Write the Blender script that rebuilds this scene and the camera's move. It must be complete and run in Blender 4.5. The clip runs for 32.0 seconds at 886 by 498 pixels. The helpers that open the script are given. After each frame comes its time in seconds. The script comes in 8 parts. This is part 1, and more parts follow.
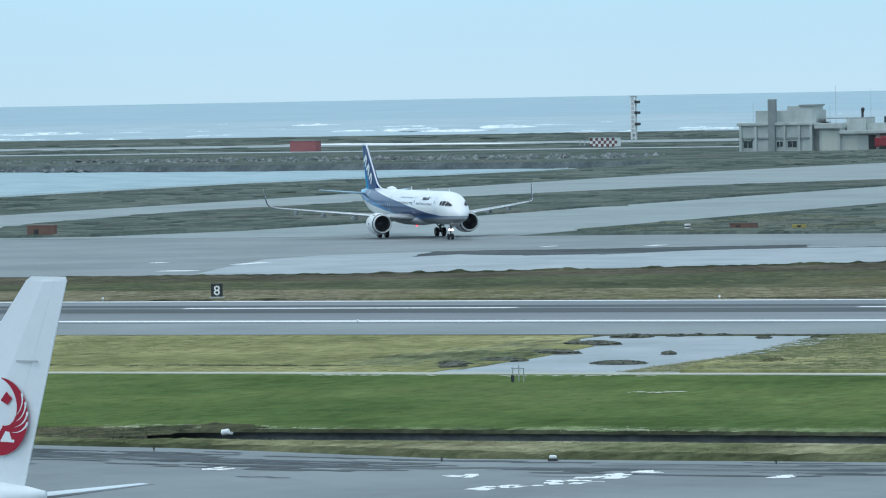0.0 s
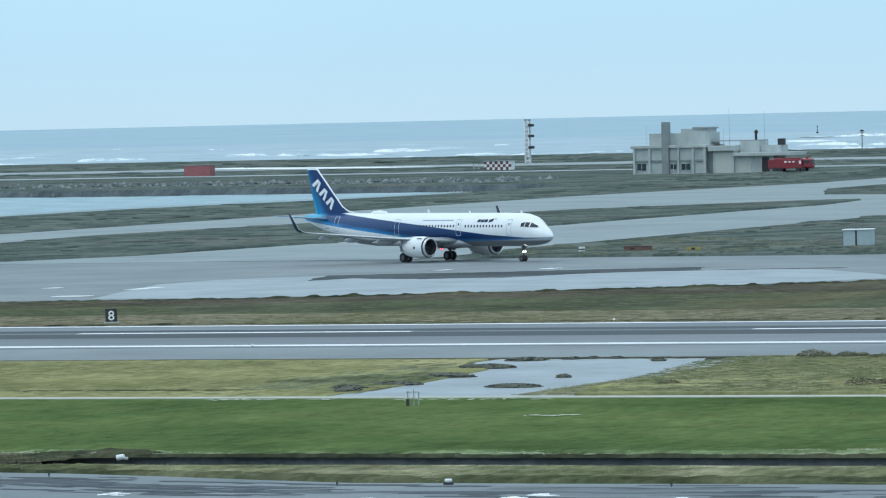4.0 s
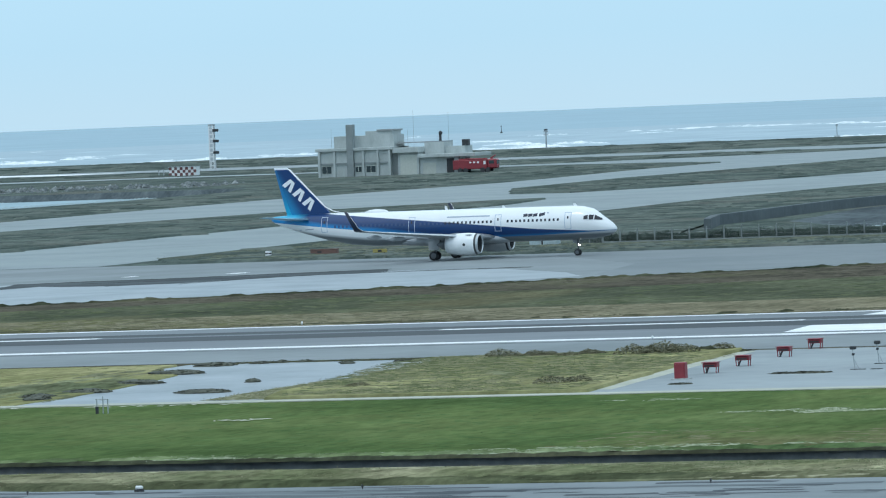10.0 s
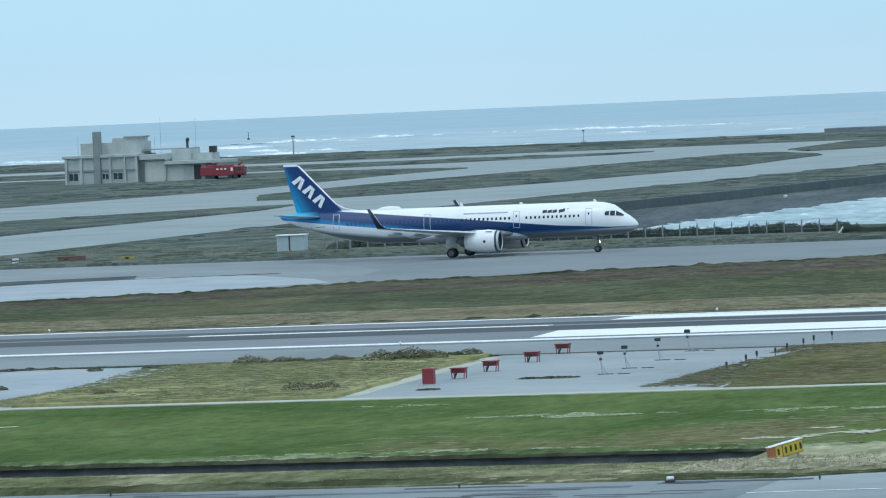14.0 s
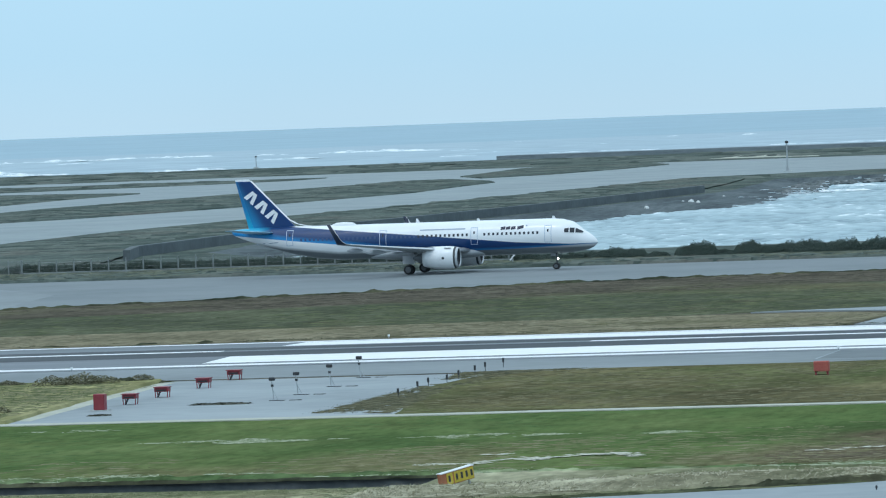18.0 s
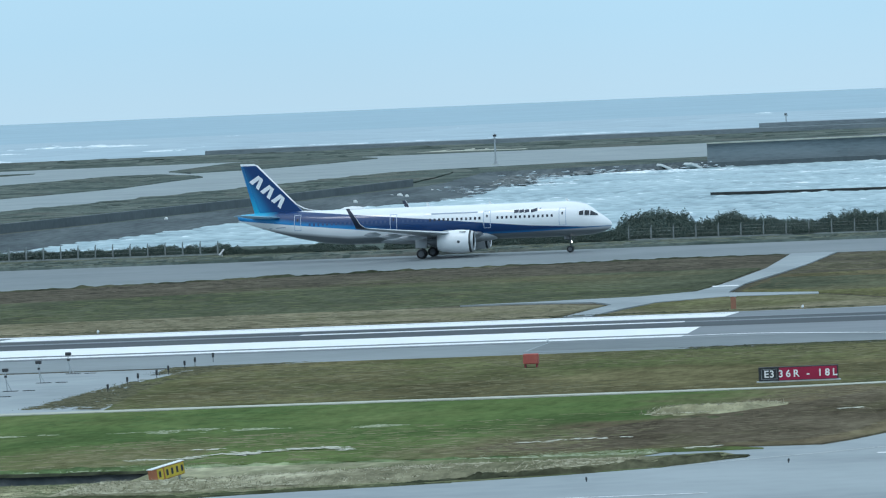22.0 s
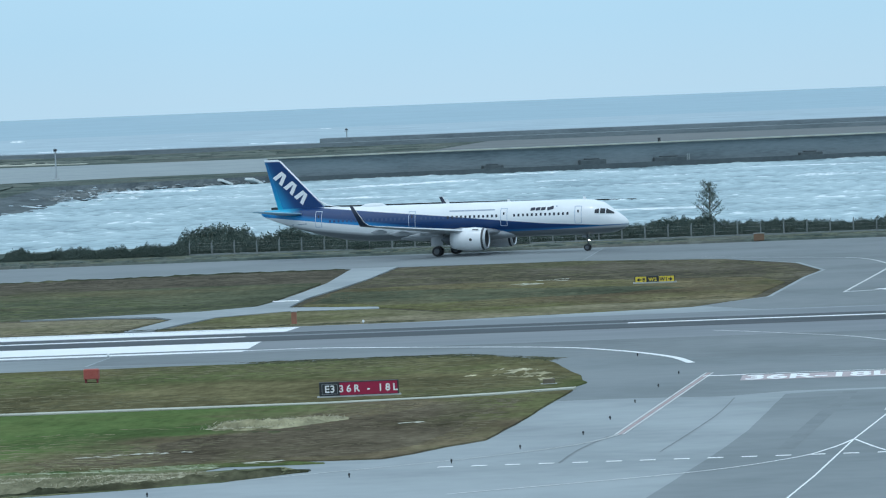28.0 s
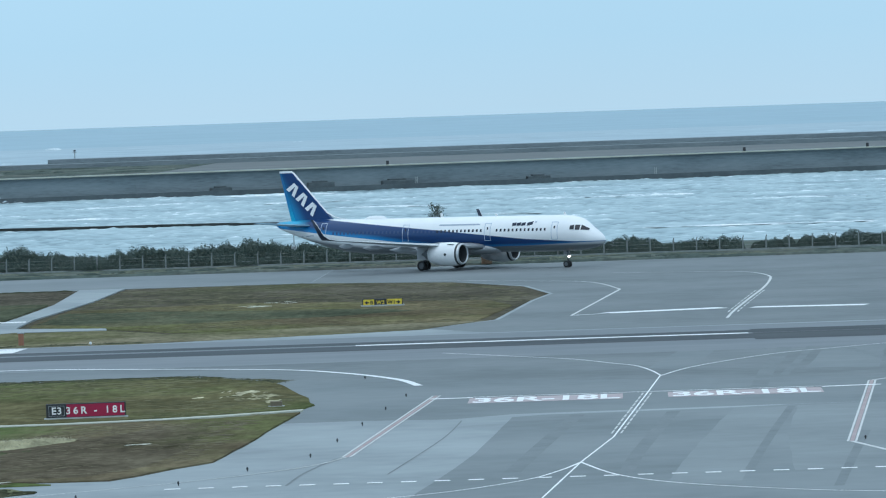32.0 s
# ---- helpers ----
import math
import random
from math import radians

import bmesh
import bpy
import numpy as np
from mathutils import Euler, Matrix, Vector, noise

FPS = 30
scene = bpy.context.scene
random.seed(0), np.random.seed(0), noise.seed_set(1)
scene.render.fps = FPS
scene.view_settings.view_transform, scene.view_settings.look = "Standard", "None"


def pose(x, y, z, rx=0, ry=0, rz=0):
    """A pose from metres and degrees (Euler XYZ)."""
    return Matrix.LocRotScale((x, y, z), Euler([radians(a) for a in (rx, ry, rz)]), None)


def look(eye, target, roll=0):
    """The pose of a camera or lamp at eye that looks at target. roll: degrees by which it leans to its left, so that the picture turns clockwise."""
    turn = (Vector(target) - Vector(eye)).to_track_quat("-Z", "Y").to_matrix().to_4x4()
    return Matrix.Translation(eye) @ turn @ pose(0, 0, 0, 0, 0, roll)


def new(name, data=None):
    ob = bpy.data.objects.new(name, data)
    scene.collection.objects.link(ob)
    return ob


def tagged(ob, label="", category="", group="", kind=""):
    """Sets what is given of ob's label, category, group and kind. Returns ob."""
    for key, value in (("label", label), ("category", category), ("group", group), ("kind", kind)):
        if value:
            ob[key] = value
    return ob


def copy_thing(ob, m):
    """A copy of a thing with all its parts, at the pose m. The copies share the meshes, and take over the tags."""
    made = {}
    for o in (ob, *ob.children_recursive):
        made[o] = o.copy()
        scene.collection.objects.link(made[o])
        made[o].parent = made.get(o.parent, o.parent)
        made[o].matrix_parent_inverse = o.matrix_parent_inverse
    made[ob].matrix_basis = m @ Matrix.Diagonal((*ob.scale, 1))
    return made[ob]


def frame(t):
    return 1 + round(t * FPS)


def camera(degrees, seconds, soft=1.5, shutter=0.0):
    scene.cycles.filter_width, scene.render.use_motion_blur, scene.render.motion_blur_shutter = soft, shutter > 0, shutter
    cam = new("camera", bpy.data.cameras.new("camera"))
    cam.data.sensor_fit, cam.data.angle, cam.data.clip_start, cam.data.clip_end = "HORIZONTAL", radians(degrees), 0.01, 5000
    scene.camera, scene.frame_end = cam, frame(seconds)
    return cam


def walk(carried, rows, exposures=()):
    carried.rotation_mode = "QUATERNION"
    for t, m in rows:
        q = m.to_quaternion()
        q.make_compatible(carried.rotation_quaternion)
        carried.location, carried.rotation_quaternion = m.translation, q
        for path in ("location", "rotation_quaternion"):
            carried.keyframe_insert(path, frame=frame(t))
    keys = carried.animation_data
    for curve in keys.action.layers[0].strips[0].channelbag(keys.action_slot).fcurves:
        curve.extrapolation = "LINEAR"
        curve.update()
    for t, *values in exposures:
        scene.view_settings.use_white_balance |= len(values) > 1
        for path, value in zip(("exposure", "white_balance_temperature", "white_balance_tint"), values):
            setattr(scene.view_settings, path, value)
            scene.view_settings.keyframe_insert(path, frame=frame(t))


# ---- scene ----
# Camera: a hand-held long zoom on a terminal's upper deck, panning with the aircraft
EYE = (0.0, 0.0, 19.2)
PAN = (
    (0, -22.191, -1.652, -1.075), (0.5, -22.180, -1.718, -0.964), (1, -22.168, -1.726, -0.780), (1.5, -22.030, -1.598, -0.749),
    (2, -21.857, -1.396, -0.737), (2.5, -21.714, -1.305, -0.824), (4.5, -20.857, -1.479, -1.462), (5, -20.569, -1.482, -1.613),
    (5.5, -20.243, -1.438, -1.765), (6, -19.982, -1.300, -1.837), (6.5, -19.787, -1.185, -1.879), (7, -19.564, -1.164, -1.862),
    (7.5, -19.269, -1.211, -1.864), (8, -18.991, -1.252, -1.869), (8.5, -18.786, -1.255, -1.939), (9, -18.556, -1.284, -2.031),
    (9.5, -18.262, -1.386, -2.235), (10, -17.939, -1.493, -2.292), (10.5, -17.664, -1.513, -2.385), (11, -17.347, -1.477, -2.452),
    (11.5, -16.960, -1.417, -2.399), (12, -16.578, -1.427, -2.321), (12.5, -16.265, -1.497, -2.256), (13, -15.981, -1.540, -2.316),
    (13.5, -15.673, -1.541, -2.384), (15.5, -14.331, -1.417, -2.644), (16, -13.833, -1.269, -2.649), (16.5, -13.336, -1.221, -2.651),
    (17, -12.912, -1.254, -2.435), (17.5, -12.493, -1.347, -2.221), (18, -12.047, -1.401, -2.128), (18.5, -11.574, -1.397, -2.018),
    (19, -11.130, -1.391, -1.959), (19.5, -10.778, -1.433, -1.988), (20, -10.520, -1.524, -2.078), (20.5, -10.201, -1.664, -2.226),
    (21, -9.814, -1.736, -2.324), (21.5, -9.427, -1.694, -2.391), (22, -9.102, -1.574, -2.427), (22.5, -8.808, -1.507, -2.396),
    (23, -8.510, -1.489, -2.274), (23.5, -8.211, -1.496, -2.191), (24, -7.895, -1.493, -2.061), (24.5, -7.546, -1.505, -2.032),
    (25, -7.086, -1.485, -2.182), (25.5, -6.620, -1.523, -2.206), (26, -6.215, -1.545, -2.121), (26.5, -5.805, -1.575, -2.165),
    (28.5, -4.285, -1.591, -2.222), (29, -3.910, -1.473, -2.110), (29.5, -3.489, -1.386, -2.000), (30, -3.160, -1.390, -2.004),
    (30.5, -2.927, -1.390, -2.034), (31, -2.683, -1.315, -2.029), (31.5, -2.331, -1.342, -1.885), (32, -1.883, -1.476, -1.953),
)


def aim(yaw, pitch, roll):
    """Pose at EYE; yaw from +Y towards +X, pitch above level, roll clockwise, in degrees."""
    a, b = radians(yaw), radians(pitch)
    way = Vector((math.sin(a) * math.cos(b), math.cos(a) * math.cos(b), math.sin(b)))
    return look(EYE, Vector(EYE) + way * 100, roll)


cam = camera(8.965, 32.0, soft=1.15)
walk(cam, [(t, aim(y, p, r)) for t, y, p, r in PAN], exposures=((0, 0.0, 6320, 10), (12, -0.03, 6260, 10), (18, -0.06, 6190, 10), (24, -0.09, 6140, 10), (32, -0.14, 6070, 10)))

import itertools
from mathutils.geometry import tessellate_polygon

# ---- light: an overcast, hazy sea sky ----
world = bpy.data.worlds.new("sky")
scene.world = world
world.use_nodes = True
wn, wl = world.node_tree.nodes, world.node_tree.links
sky = wn.new("ShaderNodeTexSky")
sky.sky_type, sky.sun_disc = "NISHITA", False
sky.sun_elevation, sky.sun_rotation = radians(48), radians(200)
sky.air_density, sky.dust_density, sky.ozone_density = 1.0, 4.0, 3.0
coord = wn.new("ShaderNodeTexCoord")
split = wn.new("ShaderNodeSeparateXYZ")
wl.new(coord.outputs["Generated"], split.inputs[0])
cloud = wn.new("ShaderNodeValToRGB")
cloud.color_ramp.elements[0].position, cloud.color_ramp.elements[0].color = 0.0, (0.43, 0.6, 0.7, 1)
cloud.color_ramp.elements[1].position, cloud.color_ramp.elements[1].color = 1.0, (0.76, 0.92, 1.0, 1)
for height, tone in ((0.012, (0.4, 0.6, 0.72, 1)), (0.05, (0.4, 0.625, 0.765, 1)), (0.14, (0.43, 0.64, 0.79, 1))):
    cloud.color_ramp.elements.new(height).color = tone
wl.new(split.outputs["Z"], cloud.inputs[0])
veil = wn.new("ShaderNodeTexNoise")
veil.inputs["Scale"].default_value, veil.inputs["Detail"].default_value = 7.0, 3.0
wl.new(coord.outputs["Generated"], veil.inputs["Vector"])
soften = wn.new("ShaderNodeMapRange")
soften.inputs["To Min"].default_value, soften.inputs["To Max"].default_value = 0.94, 1.06
wl.new(veil.outputs["Fac"], soften.inputs["Value"])
shade = wn.new("ShaderNodeVectorMath")
shade.operation = "SCALE"
wl.new(cloud.outputs["Color"], shade.inputs[0])
wl.new(soften.outputs[0], shade.inputs["Scale"])
bg_cloud, bg_sky, both = wn.new("ShaderNodeBackground"), wn.new("ShaderNodeBackground"), wn.new("ShaderNodeAddShader")
bg_cloud.inputs["Strength"].default_value, bg_sky.inputs["Strength"].default_value = 1.25, 0.012
wl.new(shade.outputs[0], bg_cloud.inputs["Color"])
wl.new(sky.outputs[0], bg_sky.inputs["Color"])
wl.new(bg_cloud.outputs[0], both.inputs[0])
wl.new(bg_sky.outputs[0], both.inputs[1])
wl.new(both.outputs[0], wn["World Output"].inputs["Surface"])

sun = new("sun", bpy.data.lights.new("sun", "SUN"))
sun.data.energy, sun.data.angle, sun.data.color = 0.5, radians(14), (1.0, 0.99, 0.97)
sun.matrix_world = look((0, 0, 100), (16, 44, 0))


# ---- materials ----
def ramp_material(name, colours, scale=1.0, rough=0.9, metal=0.0, stretch=(1, 1, 1), fine=0.0, bump=0.0, space="Object", spread=(0.3, 0.7), detail=6.0, spec=0.5):
    """Noise at two scales between the colours; fine: weight of a grain 9 times finer; bump in metres."""
    m = bpy.data.materials.new(name)
    m.use_nodes = True
    n, l = m.node_tree.nodes, m.node_tree.links
    p = n["Principled BSDF"]
    p.inputs["Roughness"].default_value, p.inputs["Metallic"].default_value = rough, metal
    p.inputs["Specular IOR Level"].default_value = spec
    tc, mp = n.new("ShaderNodeTexCoord"), n.new("ShaderNodeMapping")
    mp.inputs["Scale"].default_value = stretch
    l.new(tc.outputs[space], mp.inputs["Vector"])
    big, small = n.new("ShaderNodeTexNoise"), n.new("ShaderNodeTexNoise")
    big.inputs["Scale"].default_value, big.inputs["Detail"].default_value = scale, detail
    small.inputs["Scale"].default_value, small.inputs["Detail"].default_value = scale * 9, 3.0
    l.new(mp.outputs[0], big.inputs["Vector"])
    l.new(mp.outputs[0], small.inputs["Vector"])
    mix = n.new("ShaderNodeMix")
    mix.inputs[0].default_value = fine
    l.new(big.outputs["Fac"], mix.inputs[2])
    l.new(small.outputs["Fac"], mix.inputs[3])
    r = n.new("ShaderNodeValToRGB")
    e = r.color_ramp.elements
    lo, hi = spread
    e[0].position, e[0].color = lo, (*colours[0], 1)
    e[1].position, e[1].color = hi, (*colours[-1], 1)
    for k, c in enumerate(colours[1:-1], 1):
        e.new(lo + (hi - lo) * k / (len(colours) - 1)).color = (*c, 1)
    l.new(mix.outputs[0], r.inputs[0])
    l.new(r.outputs[0], p.inputs["Base Color"])
    if bump:
        b = n.new("ShaderNodeBump")
        b.inputs["Distance"].default_value = bump
        l.new(mix.outputs[0], b.inputs["Height"])
        l.new(b.outputs[0], p.inputs["Normal"])
    return m


def plain(name, colour, rough=0.5, metal=0.0, vary=0.08, scale=2.0, glow=0.0):
    a = tuple(c * (1 - vary) for c in colour)
    b = tuple(min(1, c * (1 + vary)) for c in colour)
    m = ramp_material(name, (a, b), scale, rough, metal, fine=0.3)
    if glow:
        p = m.node_tree.nodes["Principled BSDF"]
        p.inputs["Emission Color"].default_value = (*colour, 1)
        p.inputs["Emission Strength"].default_value = glow
    return m


def grass_tone(m, colours, patch, cut, rough, tc):
    """Nodes for one kind of grass: broad tones, patches of another colour, a fine streaky grain. Returns the colour."""
    n, l = m.node_tree.nodes, m.node_tree.links

    def field(scale, detail, stretch, crisp=0.5):
        mp, k = n.new("ShaderNodeMapping"), n.new("ShaderNodeTexNoise")
        mp.inputs["Scale"].default_value = stretch
        k.inputs["Scale"].default_value, k.inputs["Detail"].default_value, k.inputs["Roughness"].default_value = scale, detail, crisp
        l.new(tc.outputs["Object"], mp.inputs["Vector"])
        l.new(mp.outputs[0], k.inputs["Vector"])
        return k.outputs["Fac"]

    def band(value, a, b, lo, hi):
        k = n.new("ShaderNodeMapRange")
        for key, v in (("From Min", a), ("From Max", b), ("To Min", lo), ("To Max", hi)):
            k.inputs[key].default_value = v
        l.new(value, k.inputs["Value"])
        return k.outputs[0]

    r = n.new("ShaderNodeValToRGB")
    e = r.color_ramp.elements
    e[0].position, e[0].color, e[1].position, e[1].color = 0.36, (*colours[0], 1), 0.64, (*colours[2], 1)
    e.new(0.5).color = (*colours[1], 1)
    l.new(field(0.09, 8.0, (0.7, 0.5, 1), 0.6), r.inputs[0])
    mix = n.new("ShaderNodeMix")
    mix.data_type = "RGBA"
    l.new(band(field(0.04, 9.0, (0.8, 0.5, 1), 0.6), cut - 0.07, cut + 0.07, 0, 0.9), mix.inputs[0])
    l.new(r.outputs[0], mix.inputs[6])
    mix.inputs[7].default_value = (*patch, 1)
    both = n.new("ShaderNodeMath")
    both.operation = "MULTIPLY"
    l.new(band(field(1.3, 6.0, (1, 0.3, 1), 0.65), 0.3, 0.7, 1 - rough, 1 + rough), both.inputs[0])
    l.new(band(field(0.22, 5.0, (1, 0.45, 1), 0.6), 0.3, 0.7, 1 - rough * 0.8, 1 + rough * 0.8), both.inputs[1])
    tone = n.new("ShaderNodeVectorMath")
    tone.operation = "SCALE"
    l.new(mix.outputs[2], tone.inputs[0])
    l.new(both.outputs[0], tone.inputs["Scale"])
    return tone.outputs[0]


def matt(name):
    m = bpy.data.materials.new(name)
    m.use_nodes = True
    p = m.node_tree.nodes["Principled BSDF"]
    p.inputs["Roughness"].default_value, p.inputs["Specular IOR Level"].default_value = 1.0, 0.0
    return m, p, m.node_tree.nodes.new("ShaderNodeTexCoord")


def grass(name, colours, patch, cut, rough=0.3):
    m, p, tc = matt(name)
    m.node_tree.links.new(grass_tone(m, colours, patch, cut, rough, tc), p.inputs["Base Color"])
    return m


def grass_change(name, first, second, start, end, slant, wobble):
    """One kind of grass that gives way to another along X, on an uneven front; slant: how the front leans with Y."""
    m, p, tc = matt(name)
    n, l = m.node_tree.nodes, m.node_tree.links
    a, b = (grass_tone(m, *k, tc) for k in (first, second))
    sp, wave = n.new("ShaderNodeSeparateXYZ"), n.new("ShaderNodeTexNoise")
    wave.inputs["Scale"].default_value, wave.inputs["Detail"].default_value = 0.09, 8.0
    l.new(tc.outputs["Object"], sp.inputs[0])
    l.new(tc.outputs["Object"], wave.inputs["Vector"])
    lean, shake = n.new("ShaderNodeMath"), n.new("ShaderNodeMath")
    lean.operation = shake.operation = "MULTIPLY_ADD"
    lean.inputs[1].default_value = slant
    l.new(sp.outputs["Y"], lean.inputs[0])
    l.new(sp.outputs["X"], lean.inputs[2])
    shake.inputs[1].default_value = wobble
    l.new(wave.outputs["Fac"], shake.inputs[0])
    l.new(lean.outputs[0], shake.inputs[2])
    front = n.new("ShaderNodeMapRange")
    front.interpolation_type = "SMOOTHSTEP"
    front.inputs["From Min"].default_value, front.inputs["From Max"].default_value = start + wobble / 2, end + wobble / 2
    l.new(shake.outputs[0], front.inputs["Value"])
    mix = n.new("ShaderNodeMix")
    mix.data_type = "RGBA"
    l.new(front.outputs[0], mix.inputs[0])
    l.new(a, mix.inputs[6])
    l.new(b, mix.inputs[7])
    l.new(mix.outputs[2], p.inputs["Base Color"])
    return m


LUSH = (((0.069, 0.106, 0.04), (0.093, 0.134, 0.05), (0.121, 0.157, 0.061)), (0.134, 0.165, 0.0686), 0.6, 0.22)
THIN = (((0.0721, 0.105, 0.0396), (0.103, 0.13, 0.051), (0.139, 0.145, 0.066)), (0.17, 0.15, 0.0836), 0.54, 0.32)
EARTHY = (((0.0927, 0.077, 0.0493), (0.129, 0.105, 0.0686), (0.16, 0.132, 0.0845)), (0.118, 0.125, 0.0572), 0.55, 0.32)
M_LUSH = grass_change("lush_grass", LUSH, THIN, -452, -424, -1.2, 40)
M_LUSH_THIN = grass_change("thinning_lawn", LUSH, EARTHY, -136.5, -128, -0.28, 26)
M_VERGE = grass("dry_verge_grass", ((0.168, 0.173, 0.082), (0.235, 0.23, 0.111), (0.3, 0.282, 0.143)), (0.365, 0.335, 0.186), 0.58)
M_BROWN = grass("brown_grass", ((0.07, 0.065, 0.05), (0.1, 0.091, 0.07), (0.13, 0.118, 0.088)), (0.098, 0.102, 0.058), 0.6)
M_VERGE_BROWN = grass("brown_green_grass", ((0.0876, 0.08, 0.044), (0.124, 0.112, 0.0598), (0.16, 0.145, 0.0774)), (0.0979, 0.118, 0.051), 0.53)
M_TAN = grass("tan_dry_grass", ((0.138, 0.128, 0.085), (0.188, 0.17, 0.115), (0.24, 0.214, 0.146)), (0.124, 0.125, 0.0616), 0.57)
# Far grass pushed to a cool blue-grey: distance haze put into the colour.
M_FAR_GRASS = grass("hazed_far_grass", ((0.066, 0.086, 0.077), (0.098, 0.12, 0.108), (0.134, 0.156, 0.138)), (0.138, 0.14, 0.124), 0.57)
M_STRAW = grass("pale_tall_grass", ((0.12, 0.13, 0.07), (0.2, 0.2, 0.12), (0.34, 0.325, 0.22)), (0.095, 0.112, 0.055), 0.56, 0.3)
M_SOIL = ramp_material("dark_wet_concrete", ((0.03, 0.035, 0.035), (0.06, 0.065, 0.06)), 0.2, fine=0.4, spec=0.1)
# Red kept low: haze over the far link taxiways is in this grey.
M_ASPHALT = ramp_material("weathered_asphalt", ((0.18, 0.213, 0.216), (0.235, 0.27, 0.274), (0.275, 0.31, 0.313)), 0.05, rough=0.75, fine=0.35)
M_APRON = ramp_material("grey_apron_concrete", ((0.21, 0.238, 0.247), (0.27, 0.3, 0.311), (0.312, 0.344, 0.355)), 0.05, rough=0.8, fine=0.25, spread=(0.36, 0.64), detail=9.0)
M_TARMAC = ramp_material("worn_runway_asphalt", ((0.113, 0.128, 0.138), (0.15, 0.165, 0.18), (0.189, 0.204, 0.216)), 0.05, rough=0.7, stretch=(0.25, 1, 1), fine=0.3, spread=(0.36, 0.64), detail=9.0)
M_ASPHALT_WORN = ramp_material("worn_taxiway_asphalt", ((0.111, 0.127, 0.133), (0.145, 0.162, 0.168), (0.174, 0.191, 0.198)), 0.06, rough=0.75, fine=0.3, spread=(0.36, 0.64), detail=9.0)
M_TRACK = ramp_material("rubbered_track", ((0.133, 0.153, 0.159), (0.172, 0.193, 0.201), (0.202, 0.224, 0.232)), 0.05, rough=0.8, fine=0.3)
M_DUN = grass("dun_grass", ((0.0876, 0.074, 0.0475), (0.134, 0.112, 0.0704), (0.175, 0.15, 0.088)), (0.129, 0.132, 0.0616), 0.52)
M_PALE = ramp_material("pale_wet_concrete", ((0.17, 0.195, 0.208), (0.26, 0.285, 0.302), (0.335, 0.36, 0.375)), 0.12, rough=0.45, fine=0.25)
M_WHITE_LINE = ramp_material("white_marking_paint", ((0.74, 0.75, 0.75), (0.86, 0.86, 0.86)), 0.5, rough=0.7, fine=0.4)
M_FADED = ramp_material("faded_line_paint", ((0.48, 0.49, 0.49), (0.68, 0.68, 0.67)), 0.6, rough=0.8, fine=0.4)
M_RED_LINE = ramp_material("faded_red_paint", ((0.34, 0.23, 0.23), (0.46, 0.38, 0.37)), 0.6, rough=0.8, fine=0.4)
M_RED_WORN = ramp_material("worn_red_panel_paint", ((0.36, 0.27, 0.28), (0.5, 0.44, 0.44)), 0.5, rough=0.8, fine=0.4)
M_RUBBER_MARK = ramp_material("tyre_rubber_streak", ((0.055, 0.064, 0.072), (0.1, 0.11, 0.119)), 0.2, rough=0.7, stretch=(0.2, 1, 1), fine=0.3, spec=0.1)
M_RUBBER_SOFT = ramp_material("damp_concrete", ((0.075, 0.088, 0.094), (0.11, 0.126, 0.133), (0.165, 0.184, 0.192)), 0.3, rough=0.7, stretch=(0.15, 1, 1), fine=0.4, spec=0.2)
M_ROCK = ramp_material("grey_shore_rock", ((0.09, 0.102, 0.104), (0.16, 0.178, 0.18), (0.3, 0.318, 0.316)), 0.35, fine=0.4, bump=0.1, spread=(0.4, 0.62), spec=0.1)
M_BANK = ramp_material("dark_bank_stone", ((0.045, 0.056, 0.061), (0.085, 0.103, 0.11), (0.135, 0.154, 0.158)), 0.16, fine=0.35, bump=0.1, stretch=(1, 0.12, 1), spread=(0.36, 0.66), spec=0.1)
M_PATH = ramp_material("pale_path_concrete", ((0.36, 0.365, 0.3), (0.5, 0.5, 0.425)), 0.3, rough=0.9, fine=0.4, spec=0.2)
M_WALL = ramp_material("grey_seawall_concrete", ((0.125, 0.153, 0.166), (0.198, 0.233, 0.248), (0.25, 0.286, 0.302)), 0.05, rough=0.9, stretch=(1, 1, 6), fine=0.4)
M_PARAPET = ramp_material("damp_parapet_concrete", ((0.062, 0.078, 0.084), (0.09, 0.108, 0.115), (0.12, 0.14, 0.146)), 0.1, rough=0.9, fine=0.4)
M_FOAM = ramp_material("sea_foam", ((0.32, 0.42, 0.47), (0.62, 0.69, 0.72), (0.84, 0.87, 0.89)), 0.12, rough=0.9, fine=0.45, stretch=(1, 1, 3), spread=(0.38, 0.58))
M_MIDGREEN = grass("olive_grass", ((0.066, 0.074, 0.051), (0.088, 0.097, 0.065), (0.112, 0.12, 0.077)), (0.135, 0.124, 0.075), 0.6)
M_ASPHALT_DARK = ramp_material("dark_patch_asphalt", ((0.03, 0.036, 0.039), (0.06, 0.069, 0.073), (0.1, 0.112, 0.118)), 0.12, rough=0.75, stretch=(0.3, 1, 1), fine=0.3, spec=0.1)
M_APRON_TRACK = ramp_material("tracked_apron_concrete", ((0.138, 0.158, 0.164), (0.176, 0.198, 0.206), (0.206, 0.229, 0.237)), 0.05, rough=0.8, fine=0.25, spread=(0.36, 0.64), detail=9.0)
M_RUBBERED = ramp_material("rubbered_runway_asphalt", ((0.05, 0.056, 0.062), (0.07, 0.077, 0.083), (0.09, 0.097, 0.103)), 0.06, rough=0.7, stretch=(0.15, 1, 1), fine=0.3, spec=0.1)
